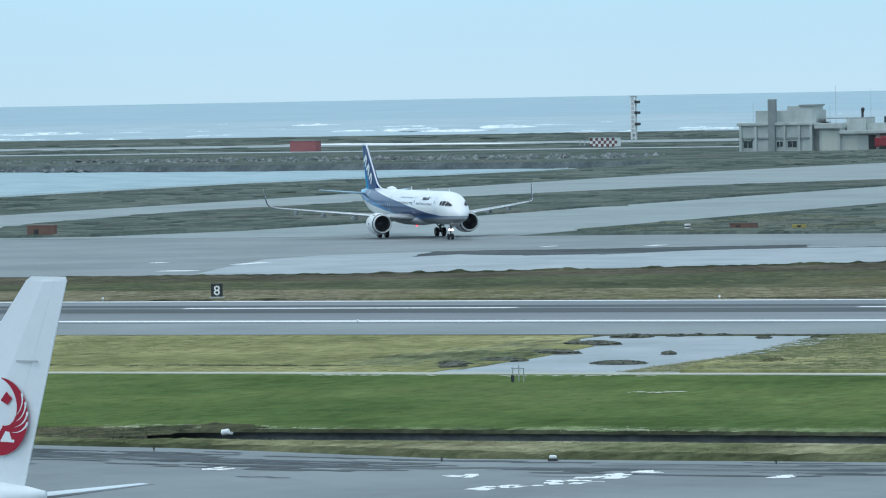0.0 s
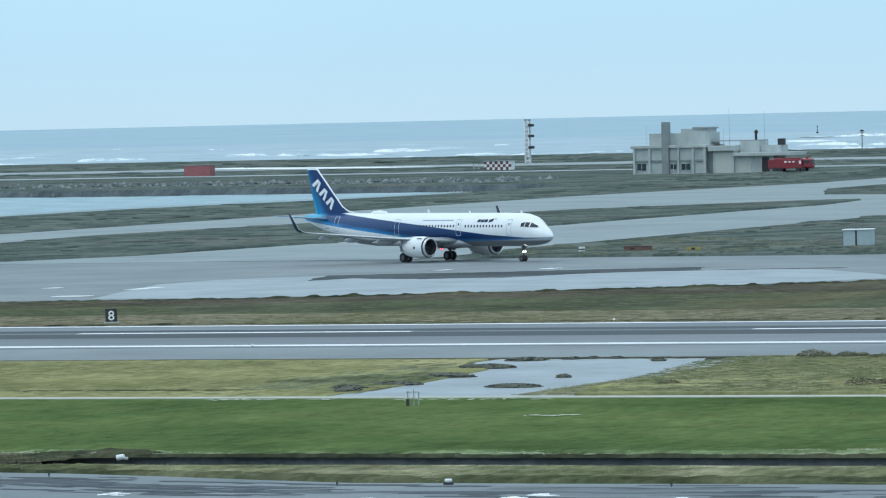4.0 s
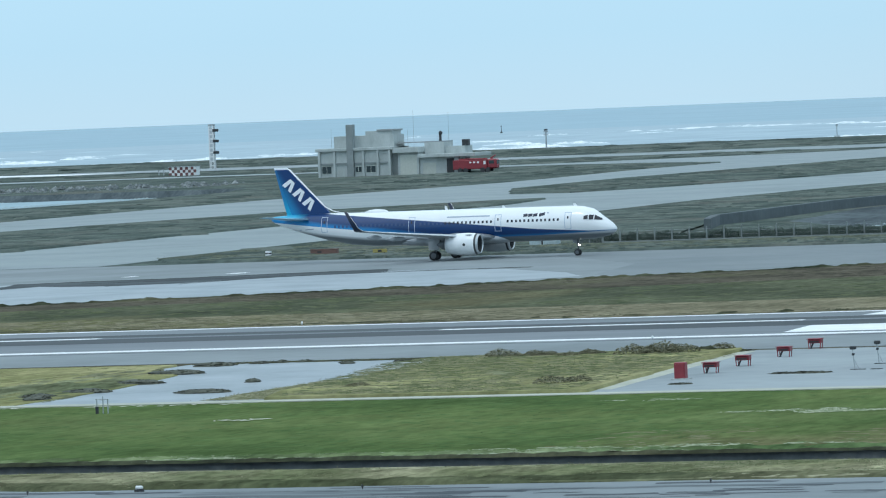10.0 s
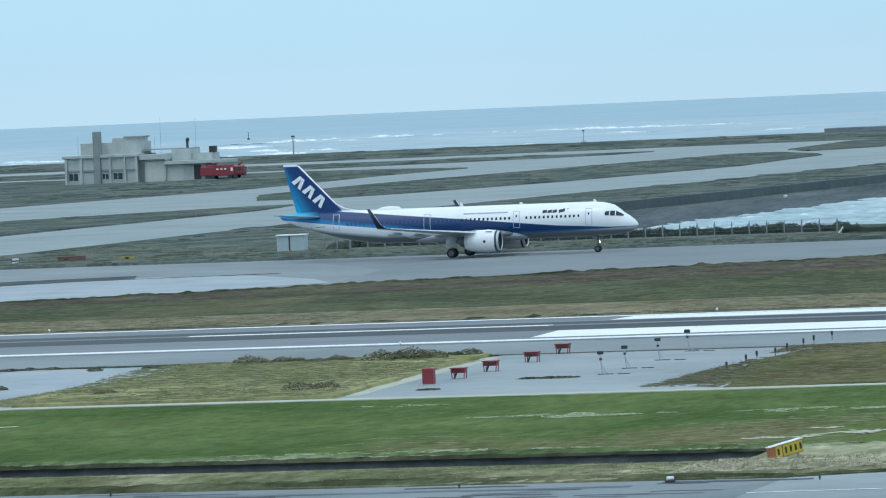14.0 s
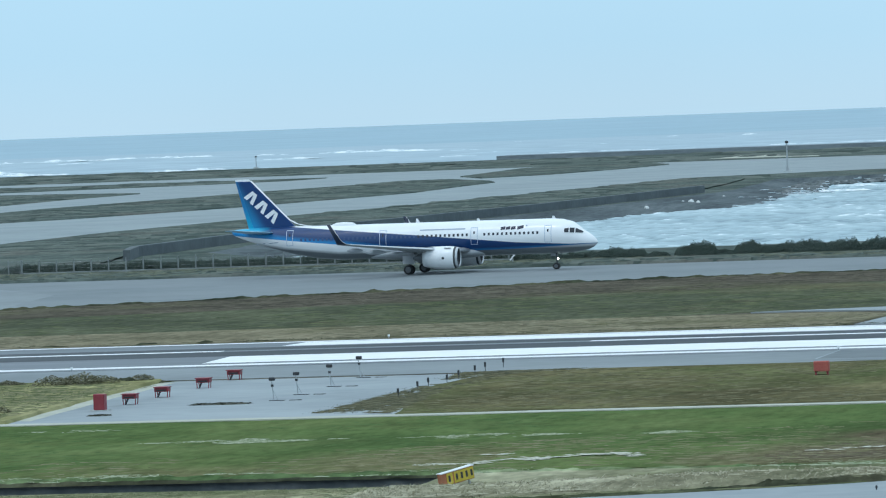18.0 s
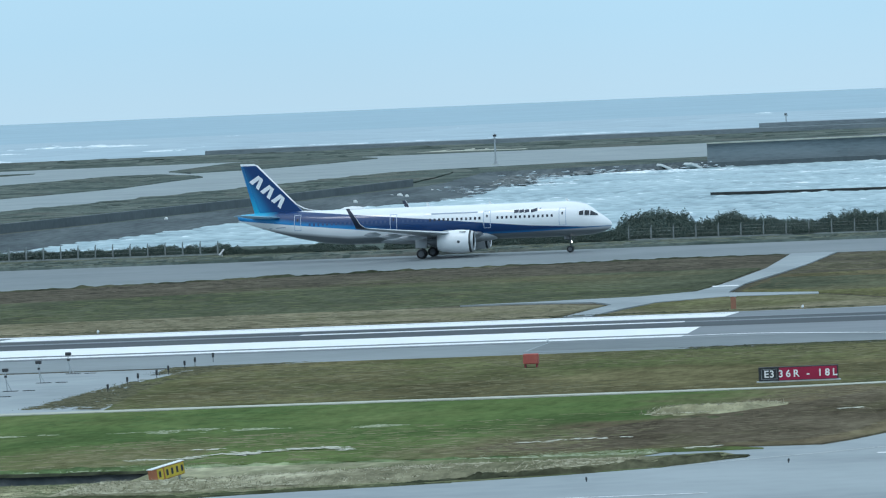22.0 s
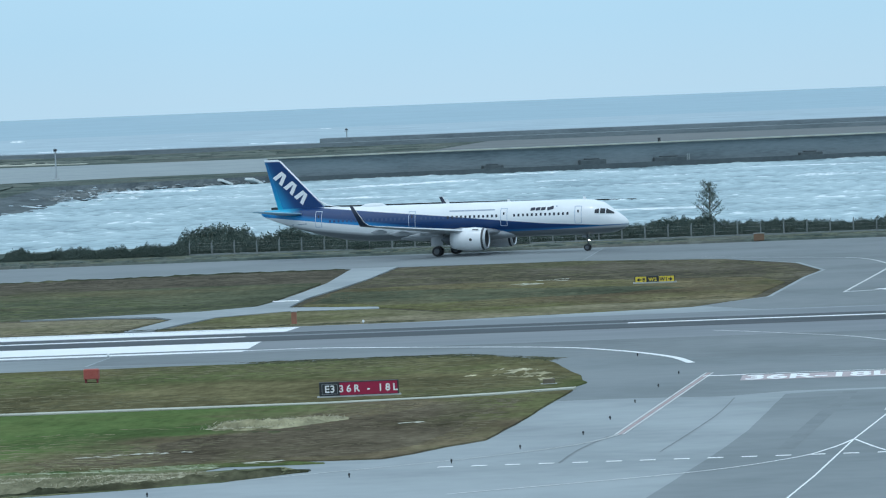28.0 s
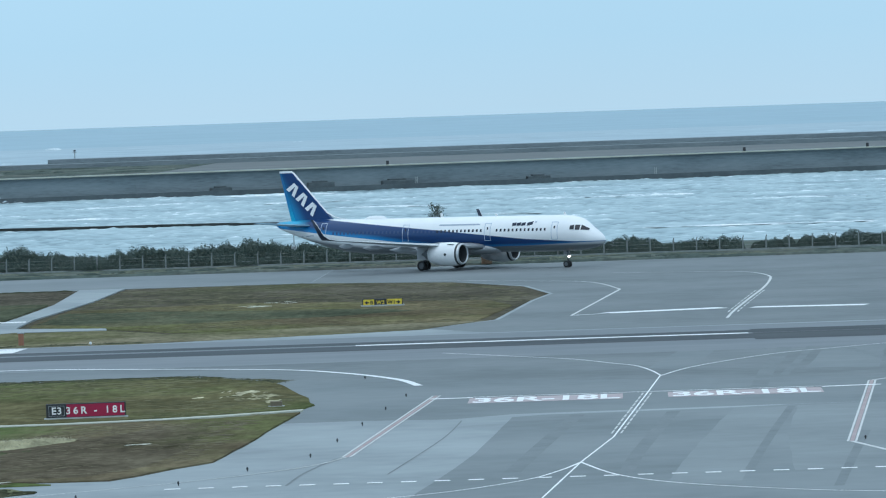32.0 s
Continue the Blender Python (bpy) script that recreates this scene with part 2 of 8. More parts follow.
M_LANE = ramp_material("mid_grey_concrete", ((0.165, 0.186, 0.192), (0.2, 0.223, 0.23), (0.232, 0.256, 0.264)), 0.06, rough=0.8, fine=0.25, spread=(0.36, 0.64), detail=9.0)
M_TRACK_SOFT = ramp_material("faint_wheel_track", ((0.13, 0.148, 0.154), (0.16, 0.18, 0.187), (0.19, 0.21, 0.218)), 0.3, rough=0.8, fine=0.4)
M_EARTH = grass("bare_brown_earth", ((0.07, 0.058, 0.04), (0.105, 0.088, 0.062), (0.15, 0.128, 0.09)), (0.1, 0.105, 0.05), 0.58)
M_DEAD = ramp_material("bleached_dead_grass", ((0.3, 0.3, 0.22), (0.5, 0.49, 0.41), (0.68, 0.66, 0.58)), 0.5, rough=0.9, fine=0.4, spec=0.1)
M_GRAVEL = ramp_material("grey_far_gravel", ((0.09, 0.1, 0.1), (0.125, 0.135, 0.135), (0.16, 0.165, 0.16)), 0.02, stretch=(0.4, 1, 1), fine=0.4)


# ---- building helpers ----
def link_mesh(name, bm, mats, parent=None, label="", smooth=False):
    me = bpy.data.meshes.new(name)
    bmesh.ops.recalc_face_normals(bm, faces=bm.faces)
    bm.to_mesh(me)
    bm.free()
    for m in mats if isinstance(mats, (list, tuple)) else (mats,):
        me.materials.append(m)
    if smooth:
        me.polygons.foreach_set("use_smooth", [True] * len(me.polygons))
    ob = new(name, me)
    ob.parent = parent
    if label:
        ob["label"] = label
    return ob


def part(name, bm, mat, parent, label="", smooth=False):
    return link_mesh(name, bm, mat, parent, label, smooth)


def thing(name, label, category, m=None, group=""):
    ob = new(name)
    ob.empty_display_size = 0.5
    if m is not None:
        ob.matrix_basis = m
    return tagged(ob, label, category, group)


def box(bm, x0, x1, y0, y1, z0, z1, bevel=0.0):
    r = bmesh.ops.create_cube(bm, size=1.0)
    bmesh.ops.transform(bm, matrix=Matrix.Translation(((x0 + x1) / 2, (y0 + y1) / 2, (z0 + z1) / 2)) @ Matrix.Diagonal((x1 - x0, y1 - y0, z1 - z0, 1)), verts=r["verts"])
    if bevel:
        es = list({e for v in r["verts"] for e in v.link_edges})
        bmesh.ops.bevel(bm, geom=es, offset=bevel, segments=1, affect="EDGES")
    return bm


def boxes(*dims, bevel=0.0):
    bm = bmesh.new()
    for d in dims:
        box(bm, *d, bevel=bevel)
    return bm


def rod(bm, a, b, r0, r1=None, n=8):
    a, b = Vector(a), Vector(b)
    q = (b - a).to_track_quat("Z", "Y").to_matrix().to_4x4()
    bmesh.ops.create_cone(bm, cap_ends=True, segments=n, radius1=r0, radius2=r0 if r1 is None else r1, depth=(b - a).length,
                          matrix=Matrix.Translation((a + b) / 2) @ q)
    return bm


def loft(bm, rings, caps=True, closed=True):
    """Rings of equal point counts, joined in order."""
    vs = [[bm.verts.new(p) for p in ring] for ring in rings]
    n = len(vs[0])
    for a, b in zip(vs, vs[1:]):
        for i in range(n if closed else n - 1):
            bm.faces.new((a[i], a[(i + 1) % n], b[(i + 1) % n], b[i]))
    if caps:
        bm.faces.new(vs[0])
        bm.faces.new(vs[-1])
    return bm


def crown(y):
    """Height of the runway's cambered surface."""
    return 0.05 + max(0.0, 0.27 * (1 - abs(y - 445.3) / 22.5))


def ragged(points, step, jag):
    """An outline with its edges cut into steps and shaken."""
    out = []
    for (x0, y0), (x1, y1) in zip(points, points[1:] + points[:1]):
        d = math.hypot(x1 - x0, y1 - y0)
        k = max(1, round(d / step))
        for i in range(k):
            f = i / k
            x, y = x0 + (x1 - x0) * f, y0 + (y1 - y0) * f
            s = noise.noise((x * 0.11, y * 0.11, 3.1)) * jag + noise.noise((x * 0.5, y * 0.5, 7.7)) * jag * 0.5
            out.append((x + s * 0.4, y + s))
    return out


def slab(name, points, z, mat, thick=0.4, step=0.0, jag=0.0, label="", lean=0.0):
    """A flat sheet with thickness, from an outline; lean: how far its sides slope outwards."""
    pts = ragged(list(points), step, jag) if step else list(points)
    bm = bmesh.new()
    top = [bm.verts.new((x, y, z)) for x, y in pts]
    cx, cy = sum(p[0] for p in pts) / len(pts), sum(p[1] for p in pts) / len(pts)
    low = [bm.verts.new((x + lean * (1 if x > cx else -1), y + lean * (1 if y > cy else -1), z - thick)) for x, y in pts]
    for tri in tessellate_polygon([[Vector((x, y, 0)) for x, y in pts]]):
        bm.faces.new([top[i] for i in tri])
    for i in range(len(pts)):
        j = (i + 1) % len(pts)
        bm.faces.new((top[i], low[i], low[j], top[j]))
    ob = link_mesh(name, bm, mat)
    return tagged(ob, label, kind="structure")


STRIPES = itertools.count()


def line(bm, pts, width, lift=0.012, z_of=None):
    """A painted stripe along the points, on flat or cambered paving."""
    z_of = z_of or (lambda y: 0.06)
    lift += 0.0003 * (next(STRIPES) % 12)
    vs = []
    for i, p in enumerate(pts):
        a, b = Vector(pts[max(0, i - 1)]), Vector(pts[min(len(pts) - 1, i + 1)])
        t = (b - a).normalized()
        s = Vector((-t.y, t.x)) * width / 2
        for q in (Vector(p) + s, Vector(p) - s):
            vs.append(bm.verts.new((q.x, q.y, z_of(q.y) + lift)))
    for i in range(len(pts) - 1):
        bm.faces.new((vs[2 * i], vs[2 * i + 1], vs[2 * i + 3], vs[2 * i + 2]))
    return bm


def curve_points(pts, n=8):
    """A smooth line through the points."""
    out = []
    p = [pts[0]] + list(pts) + [pts[-1]]
    for a, b, c, d in zip(p, p[1:], p[2:], p[3:]):
        for i in range(n):
            t = i / n
            out.append(tuple(0.5 * (2 * b[k] + (c[k] - a[k]) * t + (2 * a[k] - 5 * b[k] + 4 * c[k] - d[k]) * t * t
                                    + (3 * b[k] - a[k] - 3 * c[k] + d[k]) * t ** 3) for k in (0, 1)))
    return out + [pts[-1]]


def painted(name, bm, mat, label):
    return tagged(link_mesh(name, bm, mat), label, "marking", kind="structure")


def writing(name, text, size, m, mat, parent, depth=0.01, bold=0.0, spread=1.0):
    cu = bpy.data.curves.new(name, "FONT")
    cu.body, cu.size, cu.align_x, cu.align_y, cu.extrude = text, size, "CENTER", "CENTER", depth
    cu.offset, cu.space_character = bold, spread
    tmp = bpy.data.objects.new(name, cu)
    scene.collection.objects.link(tmp)
    me = bpy.data.meshes.new_from_object(tmp.evaluated_get(bpy.context.evaluated_depsgraph_get()))
    bpy.data.objects.remove(tmp)
    me.materials.clear()
    me.materials.append(mat)
    me.transform(m)
    ob = new(name, me)
    ob.parent = parent
    return ob


# ---- sea, land and paving ----
def sea_level(r):
    """The sea lifts a little towards its rim, so that the horizon lies as high as the round earth's."""
    return -1.6 + 9.6 * (max(0.0, r - 2400) / 2480) ** 1.6


def build_sea():
    bm = bmesh.new()
    radii = [150, 700, 1300, 2100, 2500, 2900, 3299, 3300, 3500, 3800, 4100, 4400, 4700, 4880]
    n = 96
    rings = []
    for r in radii:
        z = sea_level(r) - (1.4 if r < 3300 else 0)
        rings.append([bm.verts.new((r * math.sin(2 * math.pi * i / n), r * math.cos(2 * math.pi * i / n), z)) for i in range(n)])
    for a, b in zip(rings, rings[1:]):
        for i in range(n):
            bm.faces.new((a[i], b[i], b[(i + 1) % n], a[(i + 1) % n]))
    m = ramp_material("sea_water", ((0.215, 0.322, 0.382), (0.25, 0.366, 0.426), (0.29, 0.408, 0.468)), 0.012, rough=0.5, stretch=(1, 1, 0), fine=0.4)
    return tagged(link_mesh("water", bm, m), "grey-blue choppy sea out to the hazy horizon", kind="structure")


def build_ground():
    # near ground: one section with its open drain, drawn along X
    prof = [(-80, 0), (281.6, 0), (281.9, -1.3), (289.8, -1.3), (290.2, 0), (660.2, 0)]
    bm = bmesh.new()
    xs = [-1500, -500, -300, -200, -120, -60, 0, 100, 700]
    vs = [[bm.verts.new((x, y, z)) for y, z in prof] for x in xs]
    for a, b in zip(vs, vs[1:]):
        for i in range(len(prof) - 1):
            f = bm.faces.new((a[i], a[i + 1], b[i + 1], b[i]))
            f.material_index = 1 if i in (1, 2, 3) else 0
    drain = ramp_material("drain_concrete", ((0.08, 0.09, 0.092), (0.125, 0.136, 0.137), (0.19, 0.192, 0.187)), 0.25, fine=0.4, spec=0.1)
    tagged(link_mesh("ground", bm, (M_BROWN, drain)), "flat airfield ground of mixed brown and green grass", kind="structure")
    # reclaimed land beyond the parallel taxiway, with banks down to the water
    out = [(-1500, 660), (700, 660), (700, 738), (-150, 738), (-186, 752), (-203, 790), (-209, 853), (-203, 925), (-197, 1020), (-193, 1100), (-190, 1171), (-196, 1260), (-203, 1335), (-172, 1362), (-142, 1395), (-121, 1402), (-81, 1408), (-42, 1424),
           (15, 1446), (80, 1466), (700, 1612), (700, 2110), (-1500, 2050), (-1500, 1500), (-680, 1350), (-592, 1314), (-529, 1305), (-470, 1298), (-455, 1240), (-454, 1170), (-458, 1120), (-468, 1088), (-475, 1045), (-475, 990), (-474, 940), (-478, 800), (-500, 720), (-1500, 700)]
    out = ragged(out, 12, 3.0)
    bm = bmesh.new()
    top = [bm.verts.new((x, y, 0)) for x, y in out]
    low = []
    for i, (x, y) in enumerate(out):
        a, b = Vector(out[i - 1]), Vector(out[(i + 1) % len(out)])
        t = (b - a).normalized()
        w = np.interp(y, (780, 850, 970, 1060, 1088, 1130, 1206, 1335, 1400), (10, 21, 18, 19, 33, 27, 18, 14, 6)) if -260 < x < -165 and 780 < y < 1400 else 6
        s = Vector((t.y, -t.x)) * w
        low.append(bm.verts.new((x + s.x, y + s.y, -2.6)))
    for tri in tessellate_polygon([[Vector((x, y, 0)) for x, y in out]]):
        bm.faces.new([top[i] for i in tri])
    for i in range(len(out)):
        j = (i + 1) % len(out)
        f = bm.faces.new((top[i], low[i], low[j], top[j]))
        f.material_index = 1
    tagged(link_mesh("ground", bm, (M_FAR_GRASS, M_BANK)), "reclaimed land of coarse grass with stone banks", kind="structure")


def build_paving():
    slab("apron", [(-420, 60), (-420, 290), (-150, 279), (-128, 275), (-109, 268.5), (-57, 268.5), (-57, 60)], 0.045, M_APRON_TRACK, step=6, jag=0.3, label="grey concrete apron with faint stains")
    slab("pavement", [(-57.02, 60), (-57.02, 268.5), (-44, 275.5), (-39, 279), (-36, 283), (-37, 295), (-29, 297), (-26, 306), (-24, 320), (-23.5, 345), (-23, 360), (-24.5, 374), (-28, 394), (-38, 402),
                      (-60, 410), (-60, 467.9), (-41, 468.6), (-30, 475), (-18, 480), (-12, 496), (-9.5, 542), (-8, 559), (-11, 584), (-19, 605), (-35, 617),
                      (-35, 664), (500, 664), (500, 60)], 0.045, M_APRON, label="wide grey concrete taxiway junction")
    slab("taxiway_surface", [(-34.8, 617.4), (-19, 605.4), (-10.6, 584), (-7.6, 559), (-9.1, 542), (-11.6, 496), (-17.4, 481), (-12, 469.5), (500, 469.5), (500, 663.4), (-34.8, 663.4)], 0.05, M_ASPHALT_WORN, label="darker worn asphalt of the crossing")
    slab("taxiway_surface", [(-59.8, 408), (-38, 401), (-28, 394), (-24.5, 374), (-23, 360), (-23, 343), (-16.4, 343.4), (-11, 342), (-7.4, 345.5), (9, 347), (500, 352), (500, 424), (-59.8, 424)], 0.0475, M_TRACK, label="greyer worn surface by the holding line")
    slab("taxiway_surface", [(-59.8, 410), (-33, 407), (-26, 399), (-13.2, 391.3), (1.2, 382.6), (16.9, 379), (500, 372), (500, 423.6), (-59.8, 423.6)], 0.0485, M_ASPHALT_WORN, step=6, jag=0.5, label="darker worn asphalt of the runway crossing")
    slab("junction_surface", [(-13, 250), (-9.9, 290.3), (-8.7, 308.4), (-7.4, 342.2), (-5.5, 343.8), (6.2, 345), (10, 346.8), (500, 350), (500, 250)], 0.049, M_APRON_TRACK, step=5, jag=0.2, label="darker worn concrete of the junction")
    for pts, z, mat, what in (([(6, 344.2), (9.4, 344.8), (7.5, 316), (5.7, 288), (5.0, 276), (1.4, 277), (2.9, 302)], 0.0505, M_LANE, "paler lane worn into the junction concrete"),
                              ([(10, 345.2), (18, 346), (16.5, 320), (14, 286), (8, 286), (8.6, 318)], 0.0505, M_LANE, "paler lane worn into the junction concrete"),
                              ([(1.0, 398), (3.4, 423.4), (6.1, 423.4), (4.6, 402), (3.6, 396)], 0.0505, M_TRACK, "paler lane crossing the worn asphalt"),
                              ([(12, 392), (14.5, 423.4), (19, 423.4), (17, 390)], 0.0505, M_TRACK, "paler lane crossing the worn asphalt")):
        slab("paving_lane", pts, z, mat, thick=0.04, step=3, jag=0.35, label=what)
    # runway: shoulders and the cambered middle
    slab("runway_shoulder", [(-900, 400.5), (-900, 468), (900, 468), (900, 403.5), (-35, 406), (-75, 404)], 0.03, M_LANE, step=8, jag=0.25, label="weathered grey asphalt runway shoulder")
    bm = bmesh.new()
    ys = [423, 434.3, 445.3, 456.3, 467.4]
    vs = [[bm.verts.new((x, y, crown(y))) for y in ys] + [bm.verts.new((x, 467.4, -0.2)), bm.verts.new((x, 423, -0.2))] for x in (-900, -300, 0, 900)]
    for a, b in zip(vs, vs[1:]):
        for i in range(7):
            bm.faces.new((a[i], b[i], b[(i + 1) % 7], a[(i + 1) % 7]))
    tagged(link_mesh("runway", bm, M_TARMAC), "dark worn asphalt runway with tyre streaks", kind="structure")
    slab("taxiway", [(-600, 515), (-254, 531), (-229, 534), (-213, 541), (-186, 556), (-166, 571), (-150, 582), (-123, 599), (-104, 609), (-72, 617), (-34.9, 617),
                     (-34.9, 664), (-205, 664), (-230, 666), (-600, 668)], 0.05, M_LANE, step=7, jag=0.4, label="pale grey asphalt taxiway with ragged grass edges")
    slab("taxiway", [(-600, 668.02), (-262, 668.02), (-263, 900), (-265, 945), (-259, 1038), (-251, 1102), (-241, 1279), (-237, 1390), (-223, 1420), (-199, 1447), (-150, 1460), (-150, 1772), (-290, 1782), (-520, 1768),
                     (-520, 1702), (-396, 1690), (-390, 1662), (-394, 1630), (-410, 1606), (-468, 1568), (-520, 1556), (-520, 1540), (-457, 1530), (-428, 1508), (-398, 1476), (-391, 1450), (-393, 1379), (-388, 1297),
                     (-386, 1240), (-400, 1120), (-402, 800), (-395, 760), (-600, 760)], 0.05, M_ASPHALT, step=9, jag=0.8, label="pair of grey link taxiways over the reclaimed land")
    slab("pale_strip", [(-303, 1846), (-284, 1836), (-262, 1818), (-266, 1838), (-270, 1868), (-288, 1896), (-303, 1922), (-300, 1880)], 0.1, M_PATH, step=5, jag=1.0, label="bright pale strip on the far flat")
    slab("taxiway_surface", [(-176, 614), (-171, 580), (-166, 573), (-150, 584), (-123, 601), (-104, 611), (-72, 618.4), (-35, 618.4), (-34.9, 663.4), (-205, 663.4), (-190, 640)], 0.0545, M_TRACK, step=7, jag=0.5, label="darker worn surface of the taxiway")
    slab("taxiway_patch", [(-247, 537), (-254.5, 564.5), (-258.8, 581), (-257.4, 594), (-251.6, 601), (-247.3, 603), (-222, 610), (-204, 614), (-193, 613.5), (-177, 590), (-171.5, 577), (-186, 557.5), (-213, 543), (-229, 536)],
         0.055, M_PALE, step=5, jag=0.3, label="pale newer concrete strip along the taxiway")
    far = [(-243.4, 587), (-248, 604.4), (-240.7, 607.5), (-229.6, 610.5), (-223.6, 613.8), (-215.6, 616.9), (-207.4, 620.1)]
    near = [(-204.9, 612.8), (-211.8, 606.1), (-218.4, 599.5), (-223, 592.9), (-230.7, 588.2), (-240.7, 595.3)]
    slab("dark_joint", far + near, 0.066, M_ASPHALT_DARK, thick=0.05, step=1.5, jag=1.6, label="dark ragged strip of patched asphalt on the taxiway")
    for pts, w in ((far[1:], 2.2), ([(-222, 590.6), (-214.6, 604.8), (-203.9, 610.2), (-188, 613)], 1.8), ([(-238, 600), (-226, 603), (-216, 609)], 1.4)):
        run = curve_points(pts, 12)
        side = [(x, y + (w / 2 + 0.5 * w * noise.noise((x * 0.7, y * 0.7, k))) * k) for k in (-1, 1) for x, y in (run if k < 0 else run[::-1])]
        slab("dark_joint", side, 0.067 + 0.0005 * w, M_SOIL, thick=0.05, label="black crack line in the patched asphalt")
    for x0, x1, y0, y1 in ((-268.9, -267.2, 571.8, 574), (-255.4, -251.3, 545, 547.4), (-255.8, -253.8, 565, 572), (-240.8, -239.6, 620.5, 623.5), (-228.2, -226.2, 621.6, 624.6)):
        slab("paving_patch", [(x0, y0), (x1 - 0.4, y0), (x1, y1), (x0 + 0.5, y1)], 0.066, M_WHITE_LINE, thick=0.05, label="small white repair patch on the taxiway")
    # grass islands on the paving
    isl = dict(step=4, jag=1.2, lean=0.3)
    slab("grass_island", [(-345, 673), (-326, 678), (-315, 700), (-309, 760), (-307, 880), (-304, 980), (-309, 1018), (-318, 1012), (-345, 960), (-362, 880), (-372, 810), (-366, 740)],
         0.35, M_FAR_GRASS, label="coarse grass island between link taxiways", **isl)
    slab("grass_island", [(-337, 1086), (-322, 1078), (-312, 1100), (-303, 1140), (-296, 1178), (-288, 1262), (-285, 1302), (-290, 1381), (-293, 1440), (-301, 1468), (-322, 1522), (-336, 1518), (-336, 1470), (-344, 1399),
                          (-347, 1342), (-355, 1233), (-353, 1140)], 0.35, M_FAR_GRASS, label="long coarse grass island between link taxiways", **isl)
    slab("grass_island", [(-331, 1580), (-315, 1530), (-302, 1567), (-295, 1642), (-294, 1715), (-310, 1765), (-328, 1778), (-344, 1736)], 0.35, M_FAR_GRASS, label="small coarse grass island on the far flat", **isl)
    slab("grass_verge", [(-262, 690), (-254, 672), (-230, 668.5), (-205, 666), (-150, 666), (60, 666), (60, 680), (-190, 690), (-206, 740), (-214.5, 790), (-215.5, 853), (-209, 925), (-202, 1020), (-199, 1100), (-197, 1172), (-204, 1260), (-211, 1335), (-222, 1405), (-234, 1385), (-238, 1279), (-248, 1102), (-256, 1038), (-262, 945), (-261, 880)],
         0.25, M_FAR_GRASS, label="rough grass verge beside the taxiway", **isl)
    # bands between terminal and runway
    band = dict(step=3, jag=0.7, lean=0.2)
    slab("grass_strip", [(-420, 291), (-150, 280), (-128, 276), (-109, 269.5), (-57, 269.5), (-44, 274.6), (-38.9, 277.4), (-34.3, 280.6), (-30.9, 286.6), (-32.3, 290.4), (-35, 289), (-46, 284), (-60, 281.4), (-420, 281.4)],
         0.1, M_STRAW, label="strip of pale tall grass beside the drain", **band)
    slab("lawn", [(-420, 291.6), (-100, 291.6), (-50, 291.8), (-30.5, 292), (-34, 296), (-38, 305), (-40, 320), (-38, 335), (-36, 347.2), (-80, 345.8), (-420, 345.3)], 0.12, M_LUSH,
         label="lush green mown lawn", **band)
    rim = [(-36, 294.6), (-33.1, 294.5), (-30.3, 294.3), (-27.6, 294.1), (-26.4, 297), (-24.9, 302.2), (-23.1, 306.7), (-22.3, 320.5), (-21.9, 332), (-21.3, 346), (-21, 354)]
    slab("lawn", [(-62, 292), (-50, 291.7), (-42, 292.4)] + rim + [(-26.3, 350), (-36, 347.4), (-62, 345.6)], 0.132, M_LUSH_THIN, step=2, jag=0.35, lean=0.0, label="lawn thinning to brown earth by the junction")
    slab("bare_earth", [(-45, 295.5), (-40.5, 301), (-41.5, 312), (-40.3, 317), (-38, 319.4), (-33.4, 327), (-28.5, 343), (-25.4, 344), (-25.6, 330), (-25.4, 318), (-26.6, 304), (-29, 297.5), (-34, 296.5)], 0.137, M_EARTH, thick=0.2, step=1.2, jag=1.8, label="brown earth showing through the thin lawn")
    verge_rim = [(-21.2, 358.2), (-20.7, 362.3), (-21.9, 373.4), (-24.2, 389.5), (-25.3, 394.9), (-30.1, 403.4), (-37.3, 404.8), (-46, 403.4)]
    # Low dark strips that stand in for the shadow line under the turf's rim.
    for pts in (rim, verge_rim):
        bm = bmesh.new()
        run = ragged(pts, 0.8, 0.25)[:-int(math.hypot(pts[0][0] - pts[-1][0], pts[0][1] - pts[-1][1]) / 0.8)]
        for p, q in zip(run, run[1:]):
            h = 0.1 + 0.05 * noise.noise((p[0], p[1], 0.5))
            loft(bm, [[(x, y - 0.03, -0.02), (x + 0.05, y - 0.03, 0.05), (x - 0.05, y + 0.05, 0.05 + 0.6 * h), (x - 0.2, y + 0.2, -0.02)] for x, y in (p, q)])
        tagged(link_mesh("turf_shadow_line", bm, M_BROWN), "low dark strip drawn as the turf's shadow line along the pavement", "turf edge", kind="structure")
    slab("grass_verge", [(-420, 468.2), (-66.2, 468.4), (-64.5, 490.5), (-68.5, 495.2), (-90, 498), (-115, 496), (-200, 492), (-420, 486)], 0.1, M_TAN, label="tan dry grass beside the runway", **band)
    slab("grass_verge", [(-62.3, 468.4), (-41, 469), (-30, 473), (-18, 479), (-13, 494), (-31, 490), (-40, 486), (-46.5, 498.8), (-55, 499.8), (-60, 491.5)], 0.1, M_TAN, label="tan dry grass beside the runway", **band)
    slab("grass_verge", [(-420, 486.3), (-200, 492.3), (-115, 496.3), (-90, 498.3), (-70, 506.8), (-63.4, 507.6), (-59.8, 515), (-59, 530), (-59.2, 574), (-80, 576), (-104, 562), (-136, 547), (-158, 540), (-182, 534), (-202, 526), (-223, 515), (-256, 507), (-420, 500)],
         0.09, M_MIDGREEN, label="olive green grass between runway and taxiway", **band)
